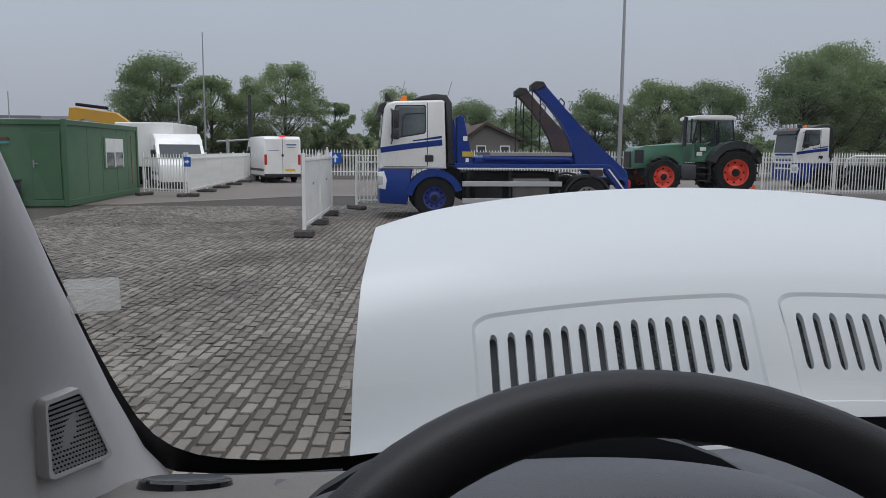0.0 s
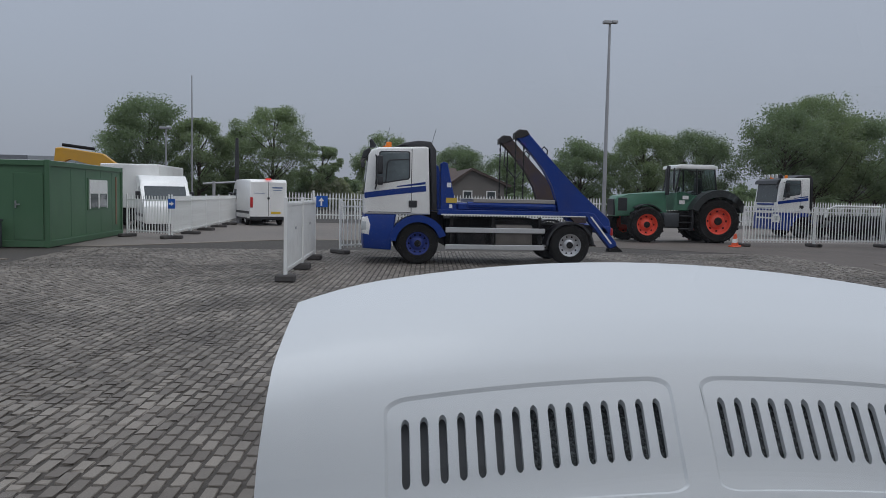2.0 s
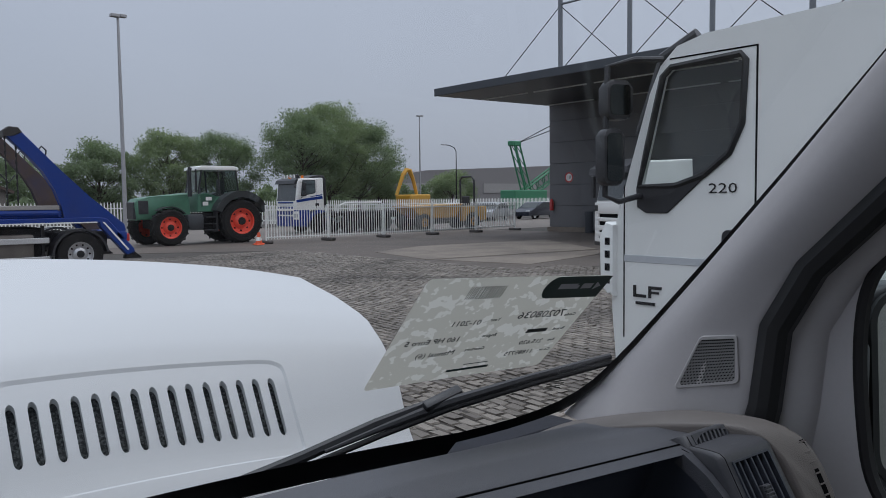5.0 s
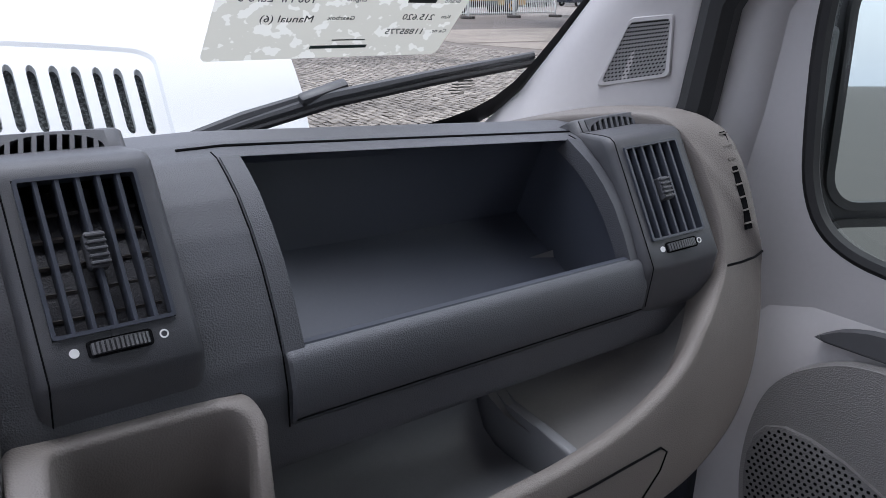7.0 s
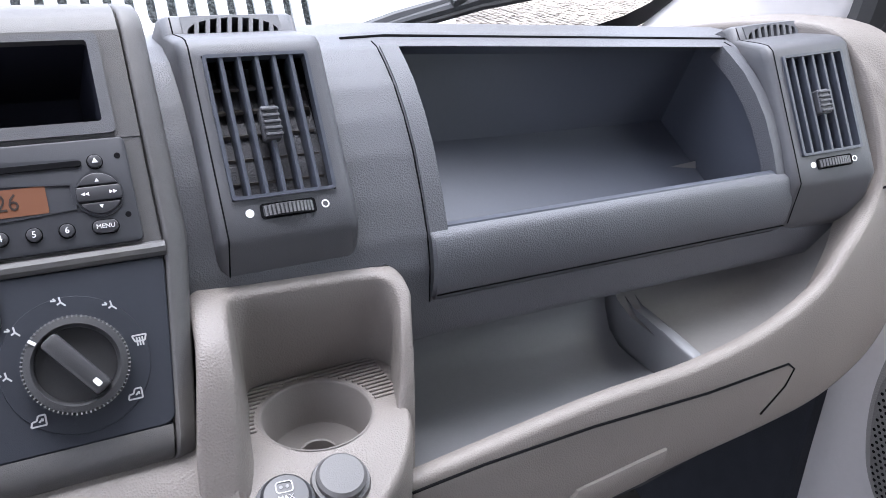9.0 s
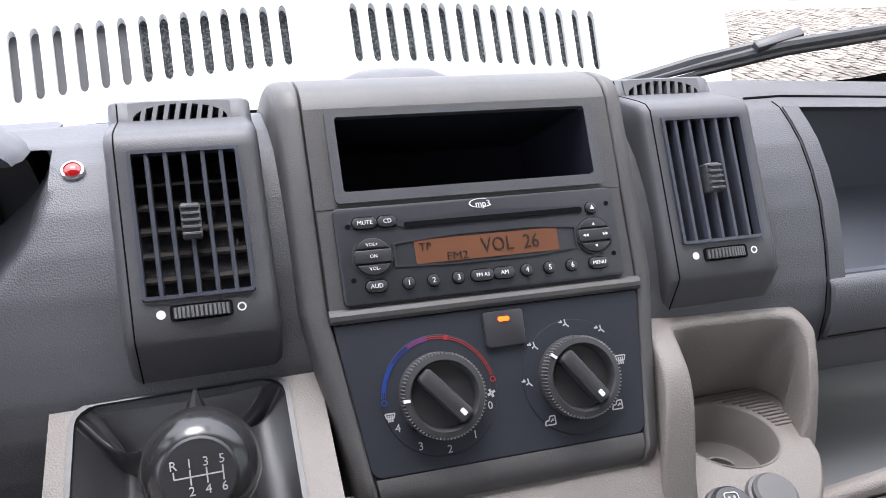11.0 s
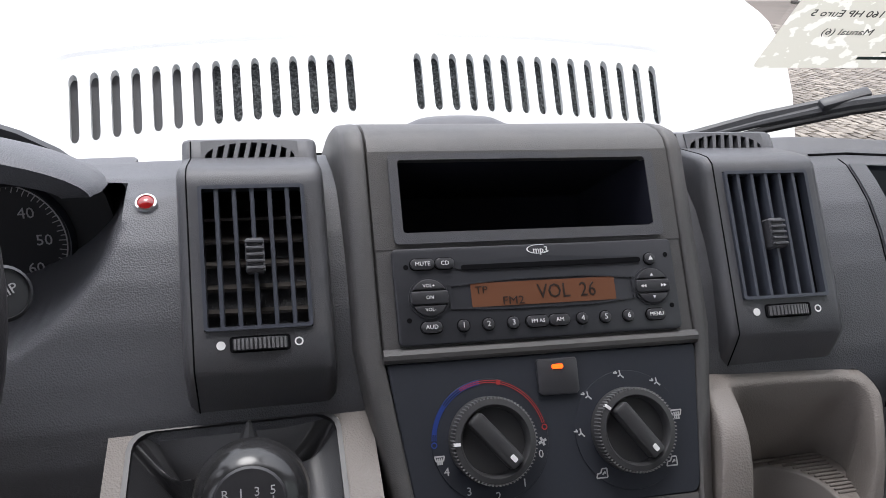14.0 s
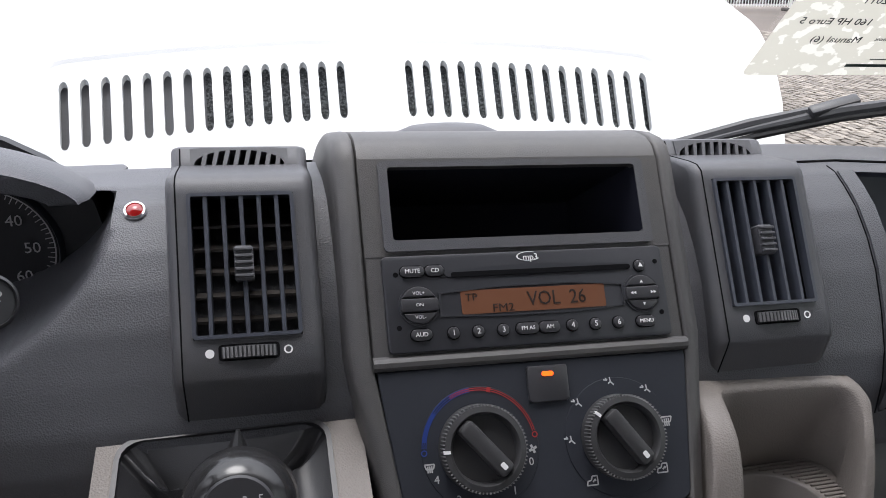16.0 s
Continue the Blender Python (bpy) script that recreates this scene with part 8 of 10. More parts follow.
part("cab_shell", bm, LORRY_W, t)
bm = bmesh.new()
bm.faces.new([bm.verts.new((x, y, z)) for x, y, z in ((X0 + 0.05, 2.88, 1.60), (X1 - 0.05, 2.88, 1.60), (X1 - 0.05, 2.50, 2.64), (X0 + 0.05, 2.50, 2.64))])
p = part("windscreen", bm, bpy.data.materials["lorry_glass"], t)
p.visible_shadow = False
part("dash_block", box(bmesh.new(), X0 + 0.1, 2.35, 1.0, X1 - 0.1, 2.85, 1.72, 0.08, None, 2), BLACK, t)
part("seat", box(box(bmesh.new(), 4.6, 1.2, 1.1, 5.1, 1.75, 1.55, 0.06, None, 2), 4.6, 1.05, 1.5, 5.1, 1.25, 2.3, 0.06, None, 2), mat("seat_cloth", (0.05, 0.05, 0.055), 0.9), t)
part("steering_wheel", tube(bmesh.new(), [Vector((4.85, 2.2, 1.84)) + Vector((0.22 * math.cos(a), 0.16 * math.sin(a), 0.12 * math.sin(a))) for a in lin(0, 6.02, 24)], 0.018, 8, closed=True), BLACK, t)
for y0, y1, z0, z1 in ((1.855, 1.867, 1.32, 2.66), (2.795, 2.805, 0.80, 1.85)):
    part("door_seam", box(bmesh.new(), X0 - 0.002, y0, z0, X0 + 0.01, y1, z1), HOLE, t)
part("door_seam", box(bmesh.new(), X0 - 0.002, 1.86, 2.65, X0 + 0.01, 2.45, 2.660), HOLE, t)
part("wear_strip", box(bmesh.new(), X0 - 0.004, 1.80, 1.325, X0 + 0.01, 2.80, 1.375, 0.003), mat("strip_grey", (0.50, 0.52, 0.54), 0.5, var=0.1), t, "pale grey wear strip")
part("corner_blank", prism(bmesh.new(), [(2.70, 1.83), (2.69, 1.70), (2.62, 1.66), (2.46, 1.66), (2.20, 1.88), (2.40, 1.83)], X0 - 0.012, X0 + 0.02, "x", 0.005), BLACK, t, "black plastic corner")
part("handle_recess", prism(bmesh.new(), rrect(1.885, 1.375, 2.075, 1.56, 0.04, 4), X0 - 0.008, X0 + 0.02, "x", 0.004), BLACK, t, "black handle recess")
words("model_number", "220", 0.088, pose(X0 - 0.006, 2.07, 1.815, 90, 0, -90) , DARK_M, t, squeeze=1.5)
for y0, y1, z0, z1 in ((2.70, 2.72, 1.09, 1.17), (2.62, 2.70, 1.09, 1.11), (2.58, 2.60, 1.09, 1.17), (2.50, 2.58, 1.15, 1.17), (2.52, 2.58, 1.12, 1.135), (2.55, 2.70, 1.04, 1.06)):
    part("badge_bar", box(bmesh.new(), X0 - 0.008, y0, z0, X0 + 0.005, y1, z1), DARK_M, t)
part("corner_deflector", prism(bmesh.new(), [(2.86, 1.08), (2.90, 1.10), (2.97, 1.14), (2.98, 1.50), (2.93, 1.60), (2.86, 1.58)], X0 - 0.05, X0 + 0.10, "x", 0.02, None, 2), LORRY_W, t, "white corner deflector")
for k in range(4):
    part("deflector_gap", box(bmesh.new(), X0 - 0.054, 2.885, 1.17 + 0.09 * k, X0 - 0.045, 2.925, 1.22 + 0.09 * k), HOLE, t)
OLD_MIRROR = mat("dull_mirror", (0.035, 0.04, 0.042), 0.08, 1.0, var=0.05)
for z0, z1, hw, mx_ in ((2.275, 2.53, 0.095, 4.045), (1.845, 2.215, 0.076, 3.985)):
    mm = pose(mx_, 2.72, 0, 0, 0, -20)
    part("side_mirror", prism(bmesh.new(), rrect(-hw, z0, hw, z1, 0.05, 5), -0.05, 0.06, "y", 0.02, mm, 2), BLACK, t, "black side mirror")
    part("mirror_pane", prism(bmesh.new(), rrect(-hw + 0.02, z0 + 0.03, hw - 0.02, z1 - 0.03, 0.03, 4), -0.056, -0.050, "y", 0, mm), OLD_MIRROR, t)
part("mirror_arm", tube(bmesh.new(), [(X0, 2.50, 2.66), (4.1, 2.62, 2.66), (3.98, 2.74, 2.62), (3.98, 2.76, 1.78), (4.05, 2.7, 1.74), (X0, 2.66, 1.78)], 0.020, 8), BLACK, t, "black mirror arm")
part("roof_snorkel", tube(bmesh.new(), [(4.32, 2.72, 2.2), (4.32, 2.52, 2.68), (4.34, 2.30, 2.80)], [0.035, 0.055, 0.045], 10), BLACK, t)
part("wheel_arch", prism(bmesh.new(), [(2.40, 0.60), (2.34, 0.95), (2.20, 1.16), (2.0, 1.30), (1.78, 1.36), (1.48, 1.33), (1.28, 1.2), (1.18, 0.95), (1.25, 0.95), (1.5, 1.2), (1.8, 1.24), (2.1, 1.08), (2.22, 0.85), (2.26, 0.60)], X0 - 0.02, X0 + 0.45, "x", 0.01), BLACK, t, "black wheel arch")
road_wheel(t, pose(X0 + 0.18, 1.80, 0.48, 0, -90, 0), 0.48, 0.28, ALU, 0.27)
road_wheel(t, pose(X1 - 0.18, 1.80, 0.48, 0, 90, 0), 0.48, 0.28, ALU, 0.27)
for x, a in ((X0 + 0.18, -90), (X1 - 0.18, 90)):
    road_wheel(t, pose(x, -3.2, 0.48, 0, a, 0), 0.48, 0.28, ALU, 0.27)
part("chassis", box(bmesh.new(), 4.8, -6.0, 0.62, 5.9, 2.3, 0.92), DARK_M, t)
part("cargo_box", box(bmesh.new(), 4.18, -6.2, 0.95, 6.55, 0.70, 3.7, 0.02), mat("cargo_white", (0.72, 0.73, 0.70), 0.5, var=0.04, vscale=0.8, dirt=(0.6, 0.6, 0.56), dscale=1, damt=0.3), t, "white cargo box")
part("box_post", box(bmesh.new(), 4.165, 0.60, 0.95, 4.19, 0.72, 3.7, 0.004), mat("post_greenish", (0.38, 0.42, 0.33), 0.5, var=0.06), t, "greenish grey corner post")

# ---- white lorry with a slatted front ----
t = thing("slat_front_lorry", "white lorry with slatted grille and orange beacon", "truck", (19.0, 13.6, 0.0))
MT = pose(19.15, 14.66, 0.0, 0, 0, -117)
tl("cab_body", prism(bmesh.new(), [(0.02, 0.85), (0.0, 1.62), (0.22, 2.62), (0.45, 2.80), (1.9, 2.85), (1.95, 0.85)], 0.0, 2.4, "x", 0.07, None, 3), WHITE_P, "white cab")
tl("windscreen", prism(bmesh.new(), [(-0.012, 1.68), (0.18, 2.52), (0.24, 2.52), (0.06, 1.68)], 0.10, 2.30, "x", 0.02), DKGLASS, "dark windscreen")
tl("sun_visor", prism(bmesh.new(), [(-0.22, 2.46), (-0.20, 2.64), (0.10, 2.84), (0.40, 2.90), (0.40, 2.66)], -0.06, 2.46, "x", 0.02), BLACK, "dark sun visor")
for z0, z1 in ((0.42, 0.52), (0.60, 0.72), (0.78, 0.93), (1.05, 1.17), (1.28, 1.62)):
    tl("grille_slat", box(bmesh.new(), 0.10, -0.09, z0, 2.30, 0.06, z1, 0.02, None, 2), WHITE_P, "white grille slat")
for z0, z1 in ((0.51, 0.61), (0.71, 0.79), (0.92, 1.06), (1.16, 1.29)):
    tl("grille_gap", box(bmesh.new(), 0.36, -0.05, z0, 1.86, 0.05, z1), HOLE)
    for x0, x1 in ((0.10, 0.38), (1.84, 2.30)):
        tl("grille_post", box(bmesh.new(), x0, -0.085, z0, x1, 0.05, z1, 0.01), WHITE_P)
for x0, x1 in ((0.12, 0.34), (1.80, 2.26)):
    tl("lamp_shade", box(bmesh.new(), x0, -0.096, 1.36, x1, -0.08, 1.54, 0.006), BLACK)
tl("bumper", box(bmesh.new(), -0.02, -0.06, 0.30, 2.42, 0.6, 0.68, 0.05, None, 2), mat("bumper_grey", (0.05, 0.05, 0.052), 0.6), "dark grey bumper")
tl("number_plate", box(bmesh.new(), 0.50, -0.072, 0.36, 0.98, -0.06, 0.47, 0.005), YELLOW_P, "yellow number plate")
for k in range(6):
    tl("plate_bar", box(bmesh.new(), 0.54 + 0.07 * k, -0.076, 0.385, 0.59 + 0.07 * k, -0.072, 0.445), HOLE)
tl("beacon", lathe(bmesh.new(), [(0.08, 0), (0.08, 0.16), (0.06, 0.19), (0, 0.19)], 14, pose(0.75, 0.5, 2.82)), ORANGE, "orange beacon")
tl("side_mirror", box(bmesh.new(), -0.28, -0.05, 1.75, -0.08, 0.05, 2.45, 0.03), BLACK)
tl("headlamp", box(bmesh.new(), 0.05, -0.055, 0.72, 0.45, 0.0, 0.95, 0.02), bpy.data.materials["lamp_glass"])
for x, a in ((0.16, -90), (2.24, 90)):
    road_wheel(t, MT @ pose(x, 1.3, 0.5, 0, a, 0), 0.5, 0.3, ALU, 0.28)
    road_wheel(t, MT @ pose(x, 4.8, 0.5, 0, a, 0), 0.5, 0.3, ALU, 0.28)
tl("chassis_frame", box(bmesh.new(), 0.7, 1.0, 0.6, 1.7, 6.5, 1.0), DARK_M)


# ---- vans and cars ----
def delivery_van(label, m, length=5.4, h=2.45, group=""):
    """A white van: nose at y = 0 towards -y, width 2 from x = 0."""
    t = thing("delivery_van", label, "van", m.translation, group=group)
    def go(name, bm, mt_, lb="", smooth=40):
        bmesh.ops.transform(bm, matrix=m, verts=bm.verts)
        return part(name, bm, mt_, t, lb, smooth)
    go("body", prism(bmesh.new(), [(0.0, 0.35), (-0.02, 0.85), (0.10, 1.08), (0.85, 1.30), (1.42, min(2.0, h - 0.22)), (1.60, min(2.15, h - 0.12)), (1.95, h - 0.04), (2.3, h), (length - 0.15, h), (length, h - 0.15), (length, 0.35)], 0.0, 2.0, "x", 0.10, None, 3), WHITE_P, "white body")
    go("windscreen", prism(bmesh.new(), [(0.86, 1.36), (1.36, min(1.95, h - 0.28)), (1.40, min(1.93, h - 0.30)), (0.90, 1.34)], 0.14, 1.86, "x", 0.02), DKGLASS, "dark windscreen")
    for x0, x1 in ((-0.008, 0.02), (1.98, 2.008)):
        go("door_window", prism(bmesh.new(), [(1.12, 1.36), (1.62, min(1.92, h - 0.35)), (2.2, min(1.92, h - 0.35)), (2.2, 1.36)], x0, x1, "x", 0.005), DKGLASS)
        go("rub_strip", box(bmesh.new(), x0, 0.6, 0.62, x1, length - 0.1, 0.75, 0.004), BLACK)
    go("lower_trim", box(bmesh.new(), 0.02, 0.05, 0.30, 1.98, length + 0.02, 0.50, 0.04), BLACK)
    go("rear_seam", box(bmesh.new(), 0.99, length - 0.002, 0.5, 1.01, length + 0.006, h - 0.15), HOLE)
    for x in (0.03, 1.83):
        go("tail_lamp", box(bmesh.new(), x, length - 0.05, 0.95, x + 0.14, length + 0.02, 1.5, 0.02), RED_P, "red tail lamp")
    go("number_plate", box(bmesh.new(), 0.35, length, 0.62, 0.87, length + 0.02, 0.74, 0.005), YELLOW_P, "yellow number plate")
    go("high_stop_lamp", box(bmesh.new(), 0.85, length - 0.1, h - 0.02, 1.15, length + 0.0, h + 0.05, 0.01), glow("lit_stop_lamp", (0.9, 0.03, 0.02), 0.6), "lit red stop lamp")
    for k, (x0, x1, z) in enumerate(((0.25, 0.8, 1.98), (0.3, 0.75, 1.86), (1.2, 1.75, 1.7))):
        go("lettering_bar", box(bmesh.new(), x0, length, z, x1, length + 0.006, z + (0.07 if k == 0 else 0.03)), mat("lettering_blue", (0.10, 0.16, 0.32), 0.5) if k == 0 else bpy.data.materials["lettering_blue"])
    go("badge", lathe(bmesh.new(), [(0, 0.01), (0.07, 0.01), (0.07, 0)], 14, pose(1.0, length, 1.45, -90, 0, 0)), BLACK)
    for x, a in ((0.12, -90), (1.88, 90)):
        for y in (0.95, length - 1.1):
            road_wheel(t, m @ pose(x, y, 0.35, 0, a, 0), 0.35, 0.22, ALU, 0.21, 6)
    go("door_mirror", box(box(bmesh.new(), -0.22, 1.2, 1.38, -0.02, 1.32, 1.72, 0.03), 2.02, 1.2, 1.38, 2.22, 1.32, 1.72, 0.03), BLACK)
    return t


delivery_van("white delivery van seen from behind, stop lamps lit", pose(-5.58, 46.9, 0.012, 0, 0, 200))
bpy.context.view_layer.update()
delivery_van("white high-roof delivery van behind the railings", pose(-8.95, 33.2, 0.012, 0, 0, 20), 5.9, 2.42)
t = thing("box_truck", "plain white box truck behind the container", "truck", (-10.2, 38.5, 0.012))
part("box_body", box(bmesh.new(), -11.6, 36.2, 0.95, -9.05, 41.5, 2.95, 0.03), WHITE_P, t)
part("under_frame", box(bmesh.new(), -11.2, 36.4, 0.4, -9.5, 41.3, 0.95), DARK_M, t)
for x, a in ((-11.4, -90), (-9.3, 90)):
    road_wheel(t, pose(x, 39.5, 0.47, 0, a, 0), 0.46, 0.26, ALU, 0.26, 6)
t = thing("red_car", "small red car beyond the barrier", "car", (-6.0, 48.5, 0.012))
part("body", prism(bmesh.new(), [(46.5, 0.3), (46.5, 0.95), (46.8, 1.1), (47.3, 1.65), (49.0, 1.68), (50.2, 1.0), (50.4, 0.3)], -6.9, -5.2, "x", 0.1, None, 2), mat("red_paint", (0.45, 0.02, 0.02), 0.35, var=0.05), t, "red body")
part("rear_window", prism(bmesh.new(), [(46.80, 1.14), (47.22, 1.60), (47.26, 1.58), (46.86, 1.12)], -6.75, -5.35, "x"), DKGLASS, t)
for x, a in ((-6.78, -90), (-5.32, 90)):
    for y in (47.2, 49.6):
        road_wheel(t, pose(x, y, 0.32, 0, a, 0), 0.31, 0.2, ALU, 0.2, 6)


def car(label, m, paint):
    """An estate car, nose towards -x, near side y = 0, 4.4 long."""
    t = thing("parked_car", label, "car", m.translation, group="cars beyond the railings")
    def go(name, bm, mt_, lb=""):
        bmesh.ops.transform(bm, matrix=m, verts=bm.verts)
        return part(name, bm, mt_, t, lb, 40)
    go("body", prism(bmesh.new(), [(0, 0.3), (-0.02, 0.62), (0.25, 0.80), (1.15, 0.92), (1.75, 1.40), (2.2, 1.47), (3.7, 1.45), (4.25, 1.0), (4.4, 0.9), (4.42, 0.3)], 0, 1.75, "y", 0.10, None, 2), paint)
    go("side_glass", prism(bmesh.new(), [(1.35, 0.97), (1.83, 1.36), (3.6, 1.38), (3.95, 1.0)], -0.01, 0.02, "y", 0.005), DKGLASS)
    go("windscreen", prism(bmesh.new(), [(1.12, 0.95), (1.70, 1.40), (1.72, 1.38), (1.18, 0.93)], 0.15, 1.6, "y"), DKGLASS)
    go("headlamp", box(bmesh.new(), 0.0, 0.05, 0.60, 0.2, 0.4, 0.75, 0.03), bpy.data.materials["lamp_glass"])
    for x in (0.85, 3.5):
        road_wheel(t, m @ pose(x, 0.1, 0.32, 90, 0, 0), 0.32, 0.2, ALU, 0.21, 6)
        road_wheel(t, m @ pose(x, 1.65, 0.32, -90, 0, 0), 0.32, 0.2, ALU, 0.21, 6)


SILVER = mat("silver_paint", (0.45, 0.46, 0.47), 0.3, 0.5, var=0.04)
car("silver estate car parked beyond the railings", pose(42.6, 43.2, 0.012, 0, 0, 25), SILVER)
car("pale grey car parked beyond the railings", pose(40.3, 44.4, 0.012, 0, 0, 35), WHITE_P)
car("dark blue hatchback parked beside the hall", pose(47.4, 43.6, 0.012, 0, 0, 8), mat("dark_blue_paint", (0.015, 0.02, 0.035), 0.3, var=0.05, coat=0.3))

# ---- site container with door and windows ----
CG = mat("container_green", (0.072, 0.160, 0.080), 0.5, var=0.08, vscale=0.8, dirt=(0.05, 0.115, 0.06), dscale=1.2, damt=0.5)
CG2 = mat("container_green_frame", (0.060, 0.138, 0.068), 0.5, var=0.1, vscale=1)
for cx0, cx1, lab in ((-11.86, -9.23, "green site cabin with plain door and small side window"), (-25.0, -11.92, "green site cabin with double window")):
    t = thing("site_cabin", lab, "container", ((cx0 + cx1) / 2, 26.5, 0.012), group="site cabins")
    part("walls", box(bmesh.new(), cx0 + 0.05, 23.75, 0.10, cx1 - 0.05, 31.1, 2.55), CG, t, "green sheet walls")
    part("roof", box(bmesh.new(), cx0 + 0.02, 23.72, 2.55, cx1 - 0.02, 31.15, 2.61, 0.01), mat("cabin_roof_grey", (0.4, 0.41, 0.41), 0.5) if cx0 > -20 else bpy.data.materials["cabin_roof_grey"], t)
    for x in (cx0, cx1 - 0.14):
        for y in (23.68, 31.02):
            part("corner_post", box(bmesh.new(), x, y, 0.02, x + 0.14, y + 0.14, 2.62, 0.01), CG2, t)
    for y in (23.68, 31.05):
        part("bottom_rail", box(bmesh.new(), cx0 + 0.14, y, 0.03, cx1 - 0.14, y + 0.12, 0.22, 0.01), CG2, t)
        part("top_rail", box(bmesh.new(), cx0 + 0.14, y, 2.44, cx1 - 0.14, y + 0.12, 2.60, 0.01), CG2, t)
    for x in (cx0, cx1 - 0.12):
        part("side_rail", box(bmesh.new(), x + 0.004, 23.82, 0.03, x + 0.116, 31.02, 0.22, 0.01), CG2, t)
        part("side_rail", box(bmesh.new(), x + 0.004, 23.82, 2.44, x + 0.116, 31.02, 2.60, 0.01), CG2, t)
    if cx1 > -10:
        part("door", box(bmesh.new(), -10.25, 23.715, 0.24, -9.42, 23.76, 2.22, 0.01), CG2, t, "green steel door")
        part("door_handle", box(box(bmesh.new(), -10.20, 23.66, 1.18, -10.17, 23.72, 1.40), -10.20, 23.66, 1.28, -10.06, 23.68, 1.31), STEEL, t, "steel door handle")
        part("sign_bar", box(bmesh.new(), -11.65, 23.70, 1.98, -10.85, 23.75, 2.08, 0.004), mat("sign_red_black", (0.12, 0.03, 0.03), 0.5), t)
        part("sign_bar", box(bmesh.new(), -11.65, 23.70, 1.88, -10.85, 23.75, 1.95, 0.004), mat("sign_teal", (0.08, 0.30, 0.30), 0.5), t)
        for y0, y1 in ((25.6, 25.62), (27.0, 27.02), (28.6, 28.62), (29.9, 29.92)):
            part("sheet_joint", box(bmesh.new(), -9.29, y0, 0.25, -9.274, y1, 2.42), CG2, t)
        wn_ = part("window", box(bmesh.new(), -9.30, 27.15, 1.06, -9.255, 29.40, 2.16, 0.01), CG2, t, "window with half-lowered shutter")
        part("shutter", box(bmesh.new(), -9.27, 27.3, 1.62, -9.235, 29.25, 2.10, 0.005), FENCE_W, wn_, "white roller shutter")
        for y0, y1 in ((27.35, 28.2), (28.35, 29.2)):
            part("pane", box(bmesh.new(), -9.27, y0, 1.14, -9.24, y1, 1.60, 0.004), DKGLASS, wn_)
            for a, b in ((y0 - 0.05, y0), (y1, y1 + 0.05)):
                part("frame", box(bmesh.new(), -9.265, a, 1.10, -9.232, b, 1.62), FENCE_W, wn_)
        part("label_strip", box(bmesh.new(), -9.285, 30.35, 0.45, -9.262, 30.48, 2.25), mat("rust_label", (0.22, 0.13, 0.07), 0.6), t)
    else:
        for x0 in (-15.0, -13.75):
            w = part("window", box(bmesh.new(), x0, 23.69, 1.05, x0 + 1.2, 23.76, 2.06, 0.01), FENCE_W, t, "white-framed window")
            part("pane", box(bmesh.new(), x0 + 0.07, 23.675, 1.12, x0 + 1.13, 23.70, 1.98), DKGLASS, w)
        part("shutter_box", box(bmesh.new(), -15.1, 23.66, 2.06, -12.4, 23.76, 2.20, 0.01), FENCE_W, t)
        part("sign_bar", box(bmesh.new(), -13.1, 23.70, 0.72, -12.2, 23.75, 0.82, 0.004), bpy.data.materials["sign_red_black"], t)
        part("sign_bar", box(bmesh.new(), -13.1, 23.70, 0.62, -12.2, 23.75, 0.69, 0.004), bpy.data.materials["sign_teal"], t)
t = thing("litter_bin", "dark grey litter bin against the site cabin", "bin", (-10.75, 23.35, 0.012))
part("bin_body", box(bmesh.new(), -10.98, 23.15, 0.02, -10.52, 23.6, 0.78, 0.05, None, 2), mat("bin_grey", (0.05, 0.055, 0.065), 0.6, var=0.1), t)
part("bin_lid", box(bmesh.new(), -11.0, 23.12, 0.78, -10.5, 23.62, 0.86, 0.03, None, 2), bpy.data.materials["bin_grey"], t)
part("bin_mouth", box(bmesh.new(), -10.9, 23.11, 0.60, -10.62, 23.16, 0.72), HOLE, t)


# ---- white railings ----
def railing(label, p, q, h=1.62, base=0.17, bars=22, feet=True, group="white railings"):
    """A panel of upright bars between two posts, on heavy feet."""
    d = Vector((q[0] - p[0], q[1] - p[1], 0))
    n_ = d.length
    m = pose(p[0], p[1], 0.012, 0, 0, math.degrees(math.atan2(d.y, d.x)))
    t = thing("railing", label, "fence", (p[0], p[1], 0.012), group=group)
    for x in (0.03, n_ - 0.03):
        part("post", box(bmesh.new(), x - 0.03, -0.03, 0.05, x + 0.03, 0.03, h, 0.005, m), FENCE_W, t)
        if feet:
            part("foot", box(bmesh.new(), x - 0.12, -0.38, 0.0, x + 0.12, 0.38, 0.13, 0.03, m), CONC_FOOT, t, "dark rubber foot")
    for z in (base + 0.08, h - 0.22):
        part("rail", box(bmesh.new(), 0.06, -0.02, z - 0.025, n_ - 0.06, 0.02, z + 0.025, 0, m), FENCE_W, t)
    bm = bmesh.new()
    box(bm, -0.015, -0.0125, base, 0.015, 0.0125, h - 0.06, 0, m @ pose(n_ / (bars + 1), 0, 0))
    first = part("bar", bm, FENCE_W, t, smooth=0)
    for i in range(1, bars):
        again(first, "bar", Matrix.Translation(d / (bars + 1) * i))
    return t


